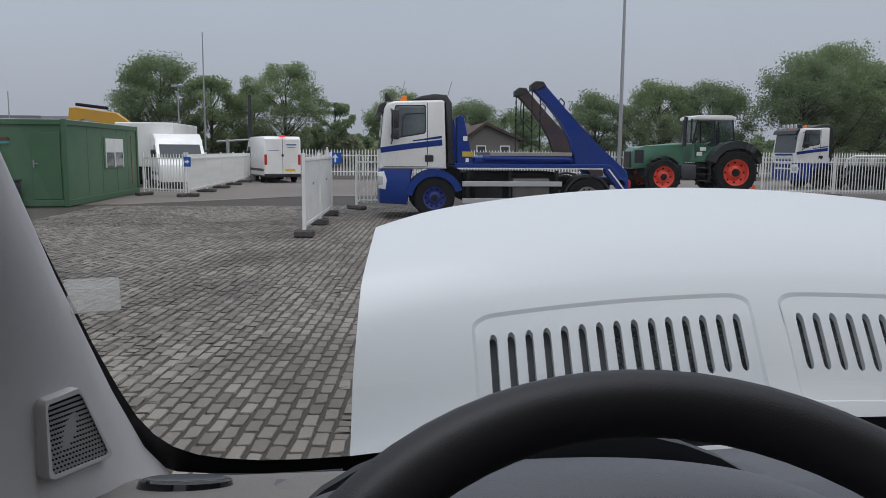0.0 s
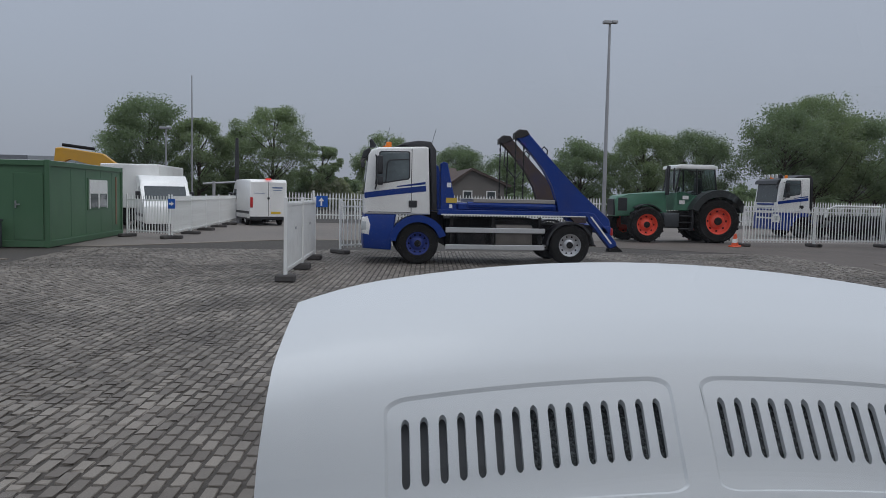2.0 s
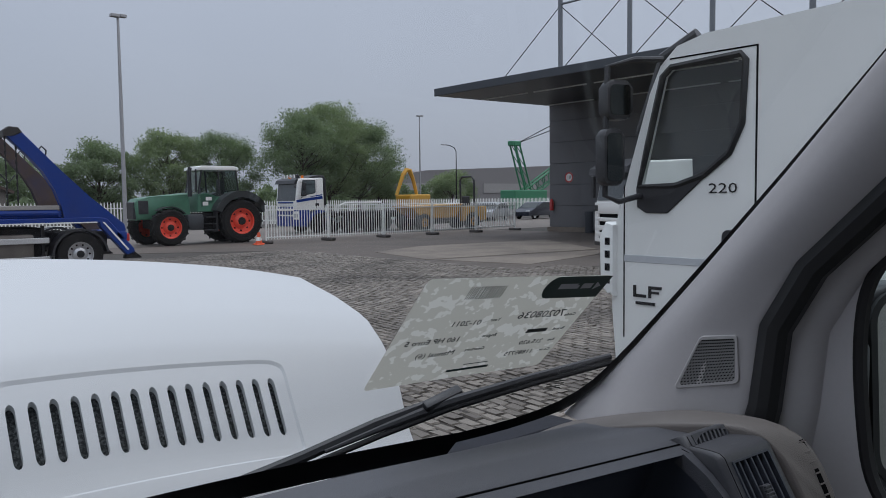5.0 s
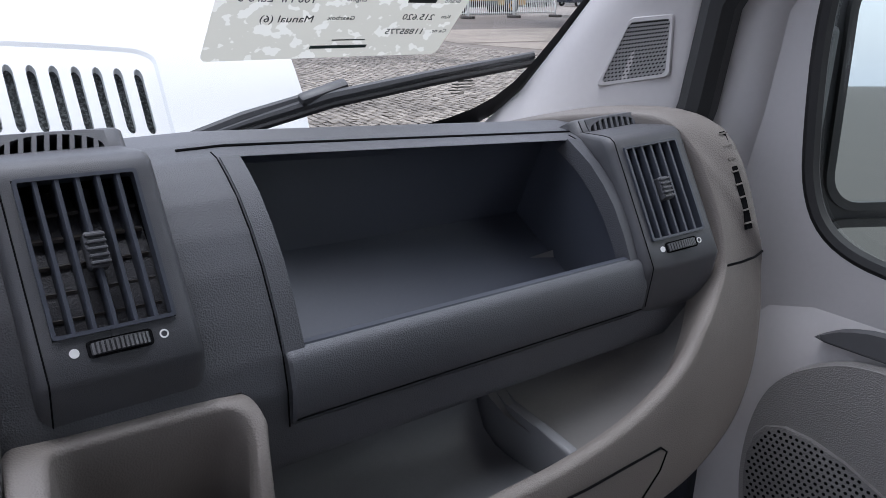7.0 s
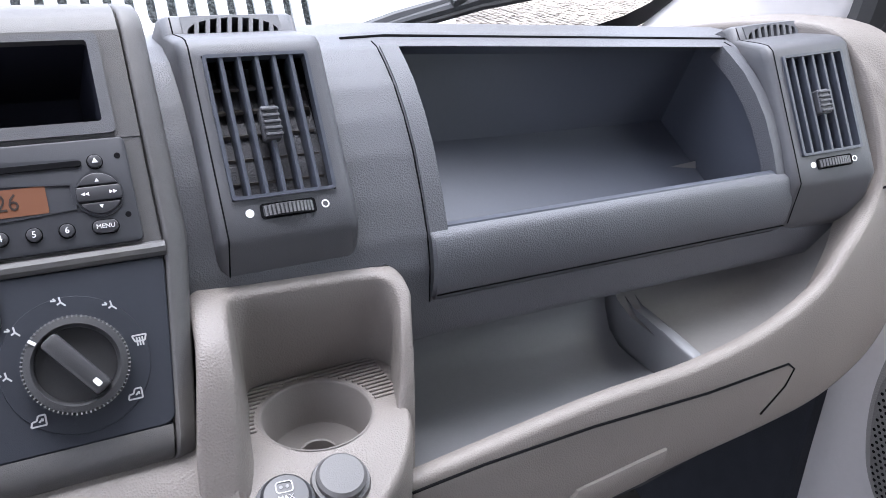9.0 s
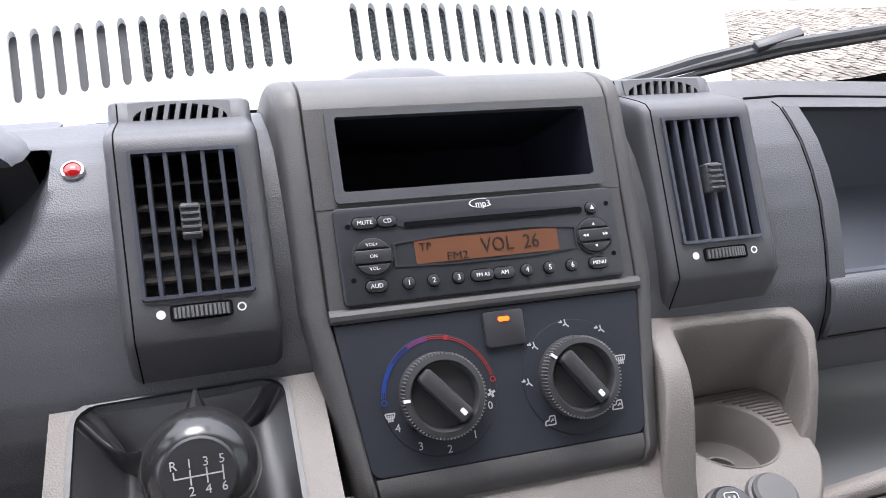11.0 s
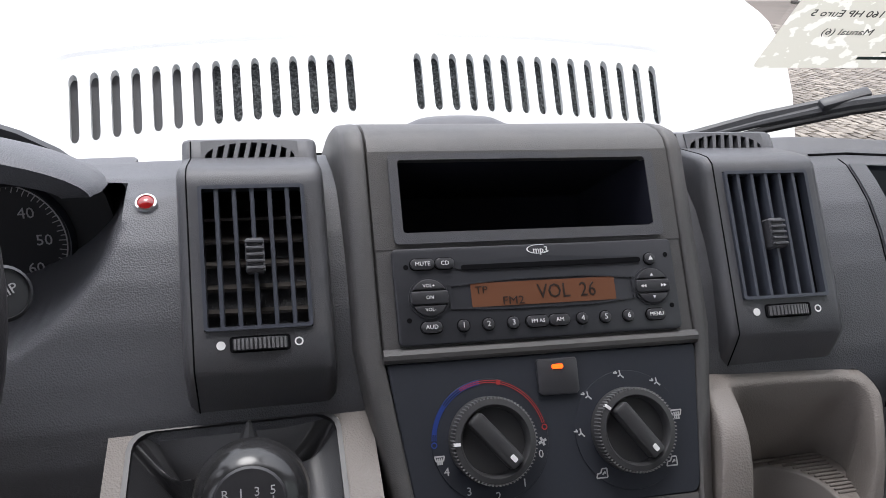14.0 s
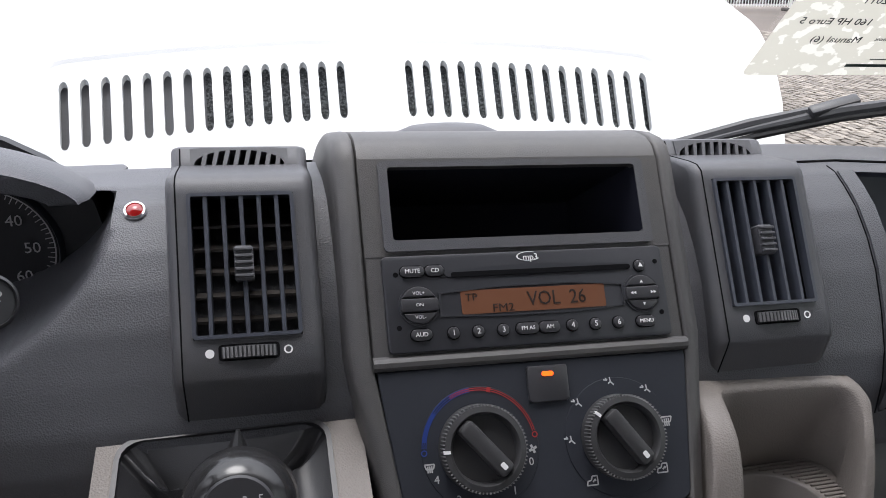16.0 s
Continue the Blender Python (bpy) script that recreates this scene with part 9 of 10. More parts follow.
A, Bq = Vector((15.2, 28.7, 0)), Vector((31.0, 29.5, 0))
for i in range(5):
    railing("white steel railing panel along the yard", A.lerp(Bq, i / 5), A.lerp(Bq, (i + 1) / 5))
railing("white steel railing panel beside the site cabin", (-8.75, 29.9), (-6.95, 28.85), bars=14)
A, Bq = Vector((-6.9, 28.95, 0)), Vector((-6.75, 45.3, 0))
for i in range(5):
    railing("white steel railing panel beside the lane", A.lerp(Bq, i / 5), A.lerp(Bq, (i + 1) / 5), bars=24)
railing("white steel railing panel behind the skip lorry", (-0.72, 22.7), (1.5, 24.3), bars=18)
A, Bq = Vector((-1.71, 15.2, 0)), Vector((-1.36, 20.5, 0))
for i in range(2):
    p, q = A.lerp(Bq, i / 2), A.lerp(Bq, (i + 1) / 2)
    d = q - p
    m = pose(p.x, p.y, 0.012, 0, 0, math.degrees(math.atan2(d.y, d.x)))
    t = thing("gate_panel", "white boarded gate panel on dark feet", "gate", (p.x, p.y, 0.012), group="gate panels")
    n_ = d.length
    for x in (0.03, n_ - 0.04):
        part("post", box(bmesh.new(), x - 0.035, -0.035, 0.05, x + 0.035, 0.035, 1.68, 0.006, m), FENCE_W, t)
        part("foot", box(bmesh.new(), x - 0.13, -0.20, 0.0, x + 0.13, 0.20, 0.15, 0.03, m), CONC_FOOT, t, "dark rubber foot")
    part("board", box(bmesh.new(), 0.07, -0.012, 0.18, n_ - 0.08, 0.012, 1.60, 0.004, m), FENCE_W, t, "white board")
    for z in (0.24, 1.54):
        part("rail", box(bmesh.new(), 0.06, -0.025, z - 0.03, n_ - 0.06, 0.025, z + 0.03, 0.004, m), FENCE_W, t)
    part("latch", box(bmesh.new(), n_ * 0.5, -0.03, 1.0, n_ * 0.5 + 0.12, -0.012, 1.05, 0, m), STEEL, t)
# far palisade
t = thing("palisade_fence", "long white palisade fence along the street", "fence", (20, 48, 0.012))
pos = []
for x in np.arange(-5.2, 85, 0.19):
    pos.append((x, 48.0 + 0.02 * max(0, x - 30)))
bm_v, bm_f = [], []
for x, y in pos:
    k = len(bm_v)
    bm_v += [(x - 0.035, y, 0.2), (x + 0.035, y, 0.2), (x + 0.035, y, 1.72), (x, y, 1.85), (x - 0.035, y, 1.72), (x - 0.035, y + 0.03, 0.2), (x + 0.035, y + 0.03, 0.2), (x + 0.035, y + 0.03, 1.72), (x, y + 0.03, 1.85), (x - 0.035, y + 0.03, 1.72)]
    bm_f += [(k, k + 1, k + 2, k + 3, k + 4), (k + 5, k + 9, k + 8, k + 7, k + 6), (k, k + 4, k + 9, k + 5), (k + 1, k + 6, k + 7, k + 2)]
me = bpy.data.meshes.new("pickets")
me.from_pydata(bm_v, [], bm_f)
me.materials.append(FENCE_W)
o = new("pickets", me)
o.parent = t
o.matrix_parent_inverse = INV[t]
tagged(o, kind="stuff")
for z in (0.45, 1.45):
    part("rail", tube(bmesh.new(), [(x, 48.04 + 0.02 * max(0, x - 30), z) for x in (-5.2, 30, 85)], 0.03, 4), FENCE_W, t)
for x in (-5.2, -2.6):
    part("gate_post", box(bmesh.new(), x - 0.06, 47.95, 0.0, x + 0.06, 48.07, 1.95, 0.01), FENCE_W, t)
t = thing("arrow_sign", "blue square sign with white upward arrow", "sign", (-2.1, 47.9, 0.9))
part("plate", box(bmesh.new(), -2.50, 47.86, 0.93, -1.72, 47.90, 1.62, 0.01), mat("sign_blue", (0.01, 0.10, 0.45), 0.4, var=0.03), t, "blue plate")
part("bracket", box(bmesh.new(), -2.16, 47.89, 1.20, -2.04, 48.02, 1.30), STEEL, t)
part("arrow", prism(bmesh.new(), [(-2.16, 1.02), (-2.06, 1.02), (-2.06, 1.30), (-1.93, 1.30), (-2.11, 1.53), (-2.29, 1.30), (-2.16, 1.30)], 47.845, 47.86, "y"), WHITE_P, t, "white arrow")
t = thing("arrow_sign", "small blue sign with white arrow on the railing", "sign", (-6.93, 28.7, 1.0))
part("plate", box(bmesh.new(), -7.0, 28.78, 1.12, -6.75, 28.83, 1.48, 0.005), bpy.data.materials["sign_blue"], t)
part("arrow", prism(bmesh.new(), [(-6.96, 1.27), (-6.88, 1.27), (-6.88, 1.22), (-6.79, 1.30), (-6.88, 1.38), (-6.88, 1.33), (-6.96, 1.33)], 28.768, 28.78, "y"), WHITE_P, t)
CONE = mat("cone_orange", (0.70, 0.10, 0.03), 0.5, var=0.1)
for x, y in ((14.55, 28.1), (14.85, 28.6)):
    t = thing("traffic_cone", "orange traffic cone with white band", "traffic cone", (x, y, 0.012), group="traffic cones")
    part("cone", lathe(bmesh.new(), [(0.13, 0.04), (0.10, 0.17), (0.085, 0.24), (0.065, 0.34), (0.03, 0.50), (0, 0.50)], 18, pose(x, y, 0.012)), CONE, t)
    part("band", lathe(bmesh.new(), [(0.103, 0.17), (0.072, 0.32)], 18, pose(x, y, 0.012), close=False), WHITE_P, t, "white band")
    part("base", box(bmesh.new(), x - 0.18, y - 0.18, 0.012, x + 0.18, y + 0.18, 0.055, 0.02), CONE, t)

# ---- hall with a canopy on masts ----
t = thing("workshop_hall", "grey panelled hall with flat canopy on masts", "building", (34, 15, 0.0))
HALL = mat("hall_grey_panel", (0.135, 0.137, 0.145), 0.5, var=0.05, vscale=0.5, dirt=(0.10, 0.10, 0.10), dscale=0.6, damt=0.4)
zs = [0.25, 1.36, 2.47, 3.58, 4.69, 5.80, 6.66]
for a, b in zip(zs, zs[1:]):
    part("wall_panel", box(bmesh.new(), 31.10, -12, a + 0.012, 31.35, 27.05, b - 0.012, 0.008), HALL, t)
part("wall_core", box(bmesh.new(), 31.14, -12, 0.0, 50, 27.0, 6.62), mat("panel_joint_dark", (0.06, 0.06, 0.065), 0.7), t)
part("plinth", box(bmesh.new(), 31.02, -12, 0.0, 31.5, 27.15, 0.25, 0.01), CONC, t)
CAN = mat("canopy_steel", (0.065, 0.072, 0.082), 0.45, 0.3, var=0.1, vscale=0.8)
part("canopy", prism(bmesh.new(), [(23.3, 6.56), (23.3, 6.84), (25.0, 6.92), (44, 7.1), (44, 6.67), (31.2, 6.67)], -12, 27.15, "y", 0.02), CAN, t, "dark steel canopy")
part("canopy_edge", box(bmesh.new(), 23.22, -12, 6.55, 23.32, 27.2, 6.90, 0.02), CAN, t)
LIGHTS = mat("pale_strip", (0.75, 0.76, 0.76), 0.5, var=0.03)
for x in (26.0, 30.8):
    for k in range(5):
        z = 6.56 + 0.11 * (x - 23.3) / 7.9
        part("soffit_strip", box(bmesh.new(), x - 0.03, 26.9 - 3.4 * k - 3.0, z - 0.05, x + 0.03, 26.9 - 3.4 * k, z + 0.02, 0), LIGHTS, t, "pale strip under the canopy")
MASTM = mat("mast_grey", (0.20, 0.215, 0.235), 0.5, 0.2, var=0.1, vscale=1.0)
for y in (20.05, 16.75, 13.45, 10.15, 6.85):
    part("mast", tube(bmesh.new(), [(23.8, y, 6.8), (23.8, y, 9.62)], 0.095, 10), MASTM, t, "grey steel mast")
    part("mast_tie", tube(bmesh.new(), [(23.8, y, 9.45), (23.8, y - 3.3, 9.45)], 0.045, 6), MASTM, t)
    for dy in (-3.0, 3.0):
        part("stay_cable", tube(bmesh.new(), [(23.8, y, 9.4), (23.6, y + dy, 6.88)], 0.018, 5), DARK_M, t)
part("aerial", tube(bmesh.new(), [(23.8, 20.05, 9.6), (23.8, 20.05, 12.4)], [0.05, 0.03], 6), MASTM, t, "thin aerial on the end mast")
sg_ = thing("speed_sign", "round white speed sign with red ring", "sign", (31.05, 25.7, 2.6))
SGM = pose(31.09, 25.7, 2.84, 90, 0, -90)
part("disc", lathe(bmesh.new(), [(0, 0.012), (0.27, 0.012), (0.27, 0)], 28, SGM), WHITE_P, sg_)
part("red_ring", ring(bmesh.new(), [(0.27 * math.cos(a), 0.27 * math.sin(a)) for a in lin(0, 6.06, 28)], [(0.20 * math.cos(a), 0.20 * math.sin(a)) for a in lin(0, 6.06, 28)], 0.010, 0.016, SGM), RED_P, sg_, "red ring")
words("numerals", "10", 0.26, SGM @ pose(0, 0, 0.016), HOLE, sg_)
t = thing("waste_bin", "dark waste bin at the foot of the hall", "bin", (30.6, 23.9, 0.0))
part("bin_body", lathe(bmesh.new(), [(0.28, 0.012), (0.32, 1.0), (0.30, 1.08), (0, 1.1)], 18, pose(30.6, 23.9, 0)), bpy.data.materials["bin_grey"], t)
t = thing("wall_box", "grey wheeled box beside the hall", "box", (30.4, 22.6, 0.0))
part("box_body", box(bmesh.new(), 30.1, 21.9, 0.15, 30.9, 23.4, 1.25, 0.04), mat("box_grey", (0.10, 0.105, 0.11), 0.5, var=0.1), t)
part("legs", box(bmesh.new(), 30.2, 22.0, 0.0, 30.8, 23.3, 0.15), DARK_M, t)
t = thing("fire_hydrant", "red wall-mounted fire extinguisher on the hall corner", "extinguisher", (30.95, 26.85, 0.9))
part("cylinder", lathe(bmesh.new(), [(0, 0), (0.11, 0.02), (0.11, 0.5), (0.05, 0.62), (0, 0.64)], 16, pose(30.98, 26.8, 1.1)), RED_P, t)

# ---- machines, masts and far buildings ----
YEL = mat("machine_yellow", (0.60, 0.32, 0.03), 0.45, var=0.1, vscale=1, dirt=(0.3, 0.2, 0.08), dscale=1, damt=0.4)
t = thing("excavator", "yellow excavator with folded boom behind the cabin", "excavator", (-15.0, 45.5, 0.012))
part("boom", prism(bmesh.new(), [(-16.75, 3.0), (-16.62, 4.02), (-16.3, 4.05), (-14.1, 3.75), (-13.3, 3.15), (-12.9, 2.2), (-13.4, 2.0), (-13.9, 2.95), (-15.9, 3.45)], 44.9, 45.3, "y", 0.04), YEL, t, "yellow boom")
part("boom_ram", tube(bmesh.new(), [(-16.3, 45.1, 4.2), (-14.6, 45.1, 4.0)], 0.09, 8), DARK_M, t)
part("upper_body", box(bmesh.new(), -15.4, 45.0, 1.0, -12.2, 47.6, 2.3, 0.1), YEL, t)
part("track", box(bmesh.new(), -15.6, 44.8, 0.02, -12.0, 45.4, 0.95, 0.2, None, 2), DARK_M, t)
part("track", box(bmesh.new(), -15.6, 47.2, 0.02, -12.0, 47.8, 0.95, 0.2, None, 2), DARK_M, t)
t = thing("site_dumper", "yellow skip dumper with black roll bar behind the railings", "dumper", (28.5, 33.2, 0.012))
part("skip", prism(bmesh.new(), [(25.9, 1.42), (29.9, 1.52), (29.3, 0.75), (27.0, 0.70)], 32.6, 34.2, "y", 0.04), YEL, t, "yellow skip")
part("engine_cover", box(bmesh.new(), 29.9, 32.7, 0.5, 31.9, 34.1, 1.35, 0.08, None, 2), YEL, t)
part("seat", box(box(bmesh.new(), 30.3, 33.1, 1.35, 30.8, 33.7, 1.5, 0.04), 30.8, 33.1, 1.4, 30.92, 33.7, 1.95, 0.03), BLACK, t)
part("roll_bar", tube(bmesh.new(), [(31.0, 32.8, 1.2), (30.95, 32.8, 2.9), (30.95, 33.0, 3.1), (30.95, 33.8, 3.1), (30.95, 34.0, 2.9), (31.0, 34.0, 1.2)], 0.06, 8), BLACK, t, "black roll bar")
part("chassis", box(bmesh.new(), 26.4, 32.9, 0.4, 31.8, 33.9, 0.72), DARK_M, t)
for x in (27.0, 30.7):
    road_wheel(t, pose(x, 32.75, 0.5, 90, 0, 0), 0.49, 0.4, YEL, 0.25, 6, 14)
    road_wheel(t, pose(x, 34.05, 0.5, -90, 0, 0), 0.49, 0.4, YEL, 0.25, 6, 14)
t = thing("flatbed_trailer", "dark flatbed trailer with white hoops behind the railings", "trailer", (24.0, 35.0, 0.012))
part("bed", box(bmesh.new(), 22.5, 34.6, 0.95, 28.5, 36.6, 1.15, 0.03), DARK_M, t)
for x in (23.4, 24.8):
    road_wheel(t, pose(x, 34.8, 0.5, 90, 0, 0), 0.49, 0.3, DARK_M, 0.27, 6)
    road_wheel(t, pose(x, 36.4, 0.5, -90, 0, 0), 0.49, 0.3, DARK_M, 0.27, 6)
part("hoop", tube(bmesh.new(), [(22.6, 34.6, 1.1), (22.7, 34.6, 1.5), (23.1, 34.6, 1.65), (25.5, 34.6, 1.65)], 0.05, 6), FENCE_W, t)
t = thing("long_arm_excavator", "orange-yellow excavator arm raised beyond the street", "excavator", (47.5, 60, 0.0))
part("arm", tube(bmesh.new(), [(46.9, 60, 4.3), (47.3, 60, 4.75), (47.7, 60, 4.7), (48.1, 60, 3.9), (48.6, 60, 2.2)], [0.2, 0.24, 0.24, 0.2, 0.16], 6), YEL, t)
part("stick", tube(bmesh.new(), [(46.9, 60, 4.35), (46.0, 60, 2.2)], [0.2, 0.15], 6), YEL, t)
part("body", box(bmesh.new(), 47.0, 59, 0.9, 49.6, 61.5, 2.3, 0.1), YEL, t)
part("track", box(bmesh.new(), 46.8, 59, 0.0, 50.0, 61.5, 0.9, 0.2), DARK_M, t)
t = thing("lattice_crane", "green lattice crane folded in a depot", "crane", (97, 90, 0.0))
GREEN_C = mat("crane_green", (0.05, 0.22, 0.11), 0.5, var=0.1)
for y in (89.6, 90.6):
    for a, b in (((93.4, 11.2), (96.2, 3.2)), ((94.8, 11.0), (97.6, 3.2)), ((96.0, 3.2), (106.5, 8.6)), ((97.0, 1.6), (107.5, 7.0))):
        part("chord", tube(bmesh.new(), [(a[0], y, a[1]), (b[0], y, b[1])], 0.16, 5), GREEN_C, t)
    for k in range(7):
        f, g = k / 7, (k + 1) / 7
        part("lacing", tube(bmesh.new(), [(96 + 10.5 * f, y, 3.2 + 5.4 * f), (97 + 10.5 * (f + g) / 2, y, 1.6 + 5.4 * (f + g) / 2), (96 + 10.5 * g, y, 3.2 + 5.4 * g)], 0.09, 4), GREEN_C, t)
    for k in range(4):
        f, g = k / 4, (k + 1) / 4
        part("lacing", tube(bmesh.new(), [(93.4 + 2.8 * f, y, 11.2 - 8 * f), (94.8 + 2.8 * g, y, 11 - 7.8 * g)], 0.09, 4), GREEN_C, t)
part("head", box(bmesh.new(), 93.0, 89.5, 10.6, 95.2, 90.7, 11.4, 0.1), GREEN_C, t)
part("machine_deck", box(bmesh.new(), 92.5, 88.5, 0.0, 100.5, 92.0, 3.2, 0.1), GREEN_C, t)
for z in (14.4, 13.6):
    part("boom_line", tube(bmesh.new(), [(94.5, 90, 11.0), (103.0, 90, z)], 0.07, 4), DARK_M, t)
t = thing("far_hall", "long low grey hall beyond the street", "building", (130, 132, 0.0))
part("wall", prism(bmesh.new(), [(96, 0), (96, 6.5), (108, 8.2), (185, 11.5), (185, 0)], 130, 150, "y"), mat("far_wall_grey", (0.23, 0.22, 0.22), 0.7, var=0.05, vscale=0.1), t, "grey clad wall")
for k in range(3):
    part("wall_band", box(bmesh.new(), 100 + 25 * k, 129.8, 3.2, 118 + 25 * k, 130, 5.4), mat("far_band", (0.33, 0.32, 0.31), 0.7) if k == 0 else bpy.data.materials["far_band"], t)
t = thing("flat_industrial_roof", "pale flat-roofed sheds beyond the cabins", "building", (-45, 75, 0.0))
part("wall", box(bmesh.new(), -90, 72, 0, -24.5, 90, 4.6), mat("shed_grey", (0.36, 0.38, 0.40), 0.6, var=0.08, vscale=0.3), t)
for k in range(9):
    part("clad_panel", box(bmesh.new(), -88 + 7 * k, 71.9, 3.2, -84.6 + 7 * k, 72, 4.62), mat("shed_dark", (0.20, 0.21, 0.23), 0.6) if k == 0 else bpy.data.materials["shed_dark"], t)
t = thing("gabled_house", "brown-roofed gabled house beyond the street", "house", (11, 72, 0.0))
part("wall", prism(bmesh.new(), [(8.9, 0), (8.9, 3.0), (10.8, 4.25), (13.9, 3.0), (13.9, 0)], 70, 80, "y"), mat("house_wall", (0.17, 0.155, 0.14), 0.8, var=0.1, vscale=0.5), t, "dull brown wall")
ROOF = mat("roof_tiles", (0.085, 0.06, 0.05), 0.8, var=0.15, vscale=1.5, bump=0.4, bscale=8)
part("roof", prism(bmesh.new(), [(8.4, 2.75), (10.8, 4.38), (14.5, 2.85), (14.4, 2.65), (10.8, 4.15), (8.55, 2.6)], 69.6, 80.4, "y"), ROOF, t, "brown tiled roof")
part("wing_roof", prism(bmesh.new(), [(70.5, 2.7), (75, 4.5), (79.5, 2.7)], 4.0, 10.0, "x"), ROOF, t)
part("wing_wall", box(bmesh.new(), 4.3, 71, 0, 9.5, 79, 2.8), bpy.data.materials["house_wall"], t)
for x in (10.0, 12.2):
    w = part("window", box(bmesh.new(), x, 69.93, 1.2, x + 0.9, 70.0, 2.3), FENCE_W, t)
    part("pane", box(bmesh.new(), x + 0.1, 69.9, 1.3, x + 0.8, 69.94, 2.2), DKGLASS, w)


def pole(name, label, x, y, h, r=0.09, head="", mt_=STEEL):
    t = thing(name, label, "street lamp" if head else "mast", (x, y, 0.0))
    part("pole", tube(bmesh.new(), [(x, y, 0), (x, y, h * 0.55), (x, y, h)], [r, r * 0.8, r * 0.55], 10), mt_, t, "tapered pole")
    if head == "flood":
        part("lamp_head", box(bmesh.new(), x - 0.42, y - 0.25, h - 0.05, x + 0.05, y + 0.1, h + 0.12, 0.02, None), STEEL, t, "floodlight head")
        part("lamp_head", box(bmesh.new(), x + 0.07, y - 0.25, h - 0.02, x + 0.42, y + 0.1, h + 0.14, 0.02), STEEL, t, "floodlight head")
    elif head == "arm":
        part("arm", tube(bmesh.new(), [(x, y, h), (x - 0.3, y, h + 0.45), (x - 1.1, y, h + 0.7), (x - 1.9, y, h + 0.75)], 0.05, 6), mt_, t)
        part("lamp_head", box(bmesh.new(), x - 2.4, y - 0.12, h + 0.68, x - 1.8, y + 0.12, h + 0.80, 0.03), STEEL, t)
    return t


pole("floodlight_mast", "tall grey floodlight mast with two heads", 14.62, 44.0, 12.05, 0.13, "flood")
pole("street_lamp", "slim street lamp with small head", 57.2, 70.0, 11.5, 0.10, "flood")
pole("street_lamp", "curved-arm street lamp beyond the fence", 62.9, 70.0, 7.6, 0.09, "arm", DARK_M)
pole("radio_mast", "thin grey radio mast", -12.2, 60.0, 10.4, 0.07)
pole("street_lamp", "grey street lamp among the trees", -14.1, 60.0, 6.4, 0.08, "flood")
pole("barrier_post", "tall black post beside the lane", -7.05, 46.8, 4.95, 0.16, "", BLACK)
pole("marker_pole", "thin pole behind the cabin", -17.7, 40.0, 4.5, 0.04)
t = thing("lift_barrier", "grey raised barrier arm beside the lane", "barrier", (-6.9, 44.5, 0.0))
part("cabinet", box(bmesh.new(), -7.0, 44.2, 0.0, -6.5, 44.7, 1.1, 0.03), STEEL, t)
part("arm", tube(bmesh.new(), [(-8.6, 44.5, 2.2), (-6.4, 44.5, 2.35)], 0.06, 6), STEEL, t)
part("post", tube(bmesh.new(), [(-8.0, 44.5, 0), (-8.0, 44.5, 2.35)], 0.09, 8), STEEL, t)


# ---- trees ----
BARK = mat("bark", (0.07, 0.055, 0.045), 0.9, var=0.25, vscale=2, bump=0.6, bscale=20)


def leaf_mat(name, rgb):
    m = mat(name, rgb, 0.6, var=0.25, vscale=0.5, fine=0.1, island=0.3)
    n, l = m.node_tree.nodes, m.node_tree.links
    tr = n.new("ShaderNodeBsdfTranslucent")
    tr.inputs["Color"].default_value = (rgb[0] * 1.4, rgb[1] * 1.5, rgb[2], 1)
    mx = n.new("ShaderNodeMixShader")
    mx.inputs[0].default_value = 0.5
    l.new(n["Principled BSDF"].outputs[0], mx.inputs[1])
    l.new(tr.outputs[0], mx.inputs[2])
    l.new(mx.outputs[0], n["Material Output"].inputs["Surface"])
    return m


LEAF_A = leaf_mat("spring_leaf", (0.205, 0.248, 0.155))
LEAF_B = leaf_mat("dark_leaf", (0.172, 0.215, 0.140))
LEAF_C = leaf_mat("blossom_leaf", (0.26, 0.27, 0.20))


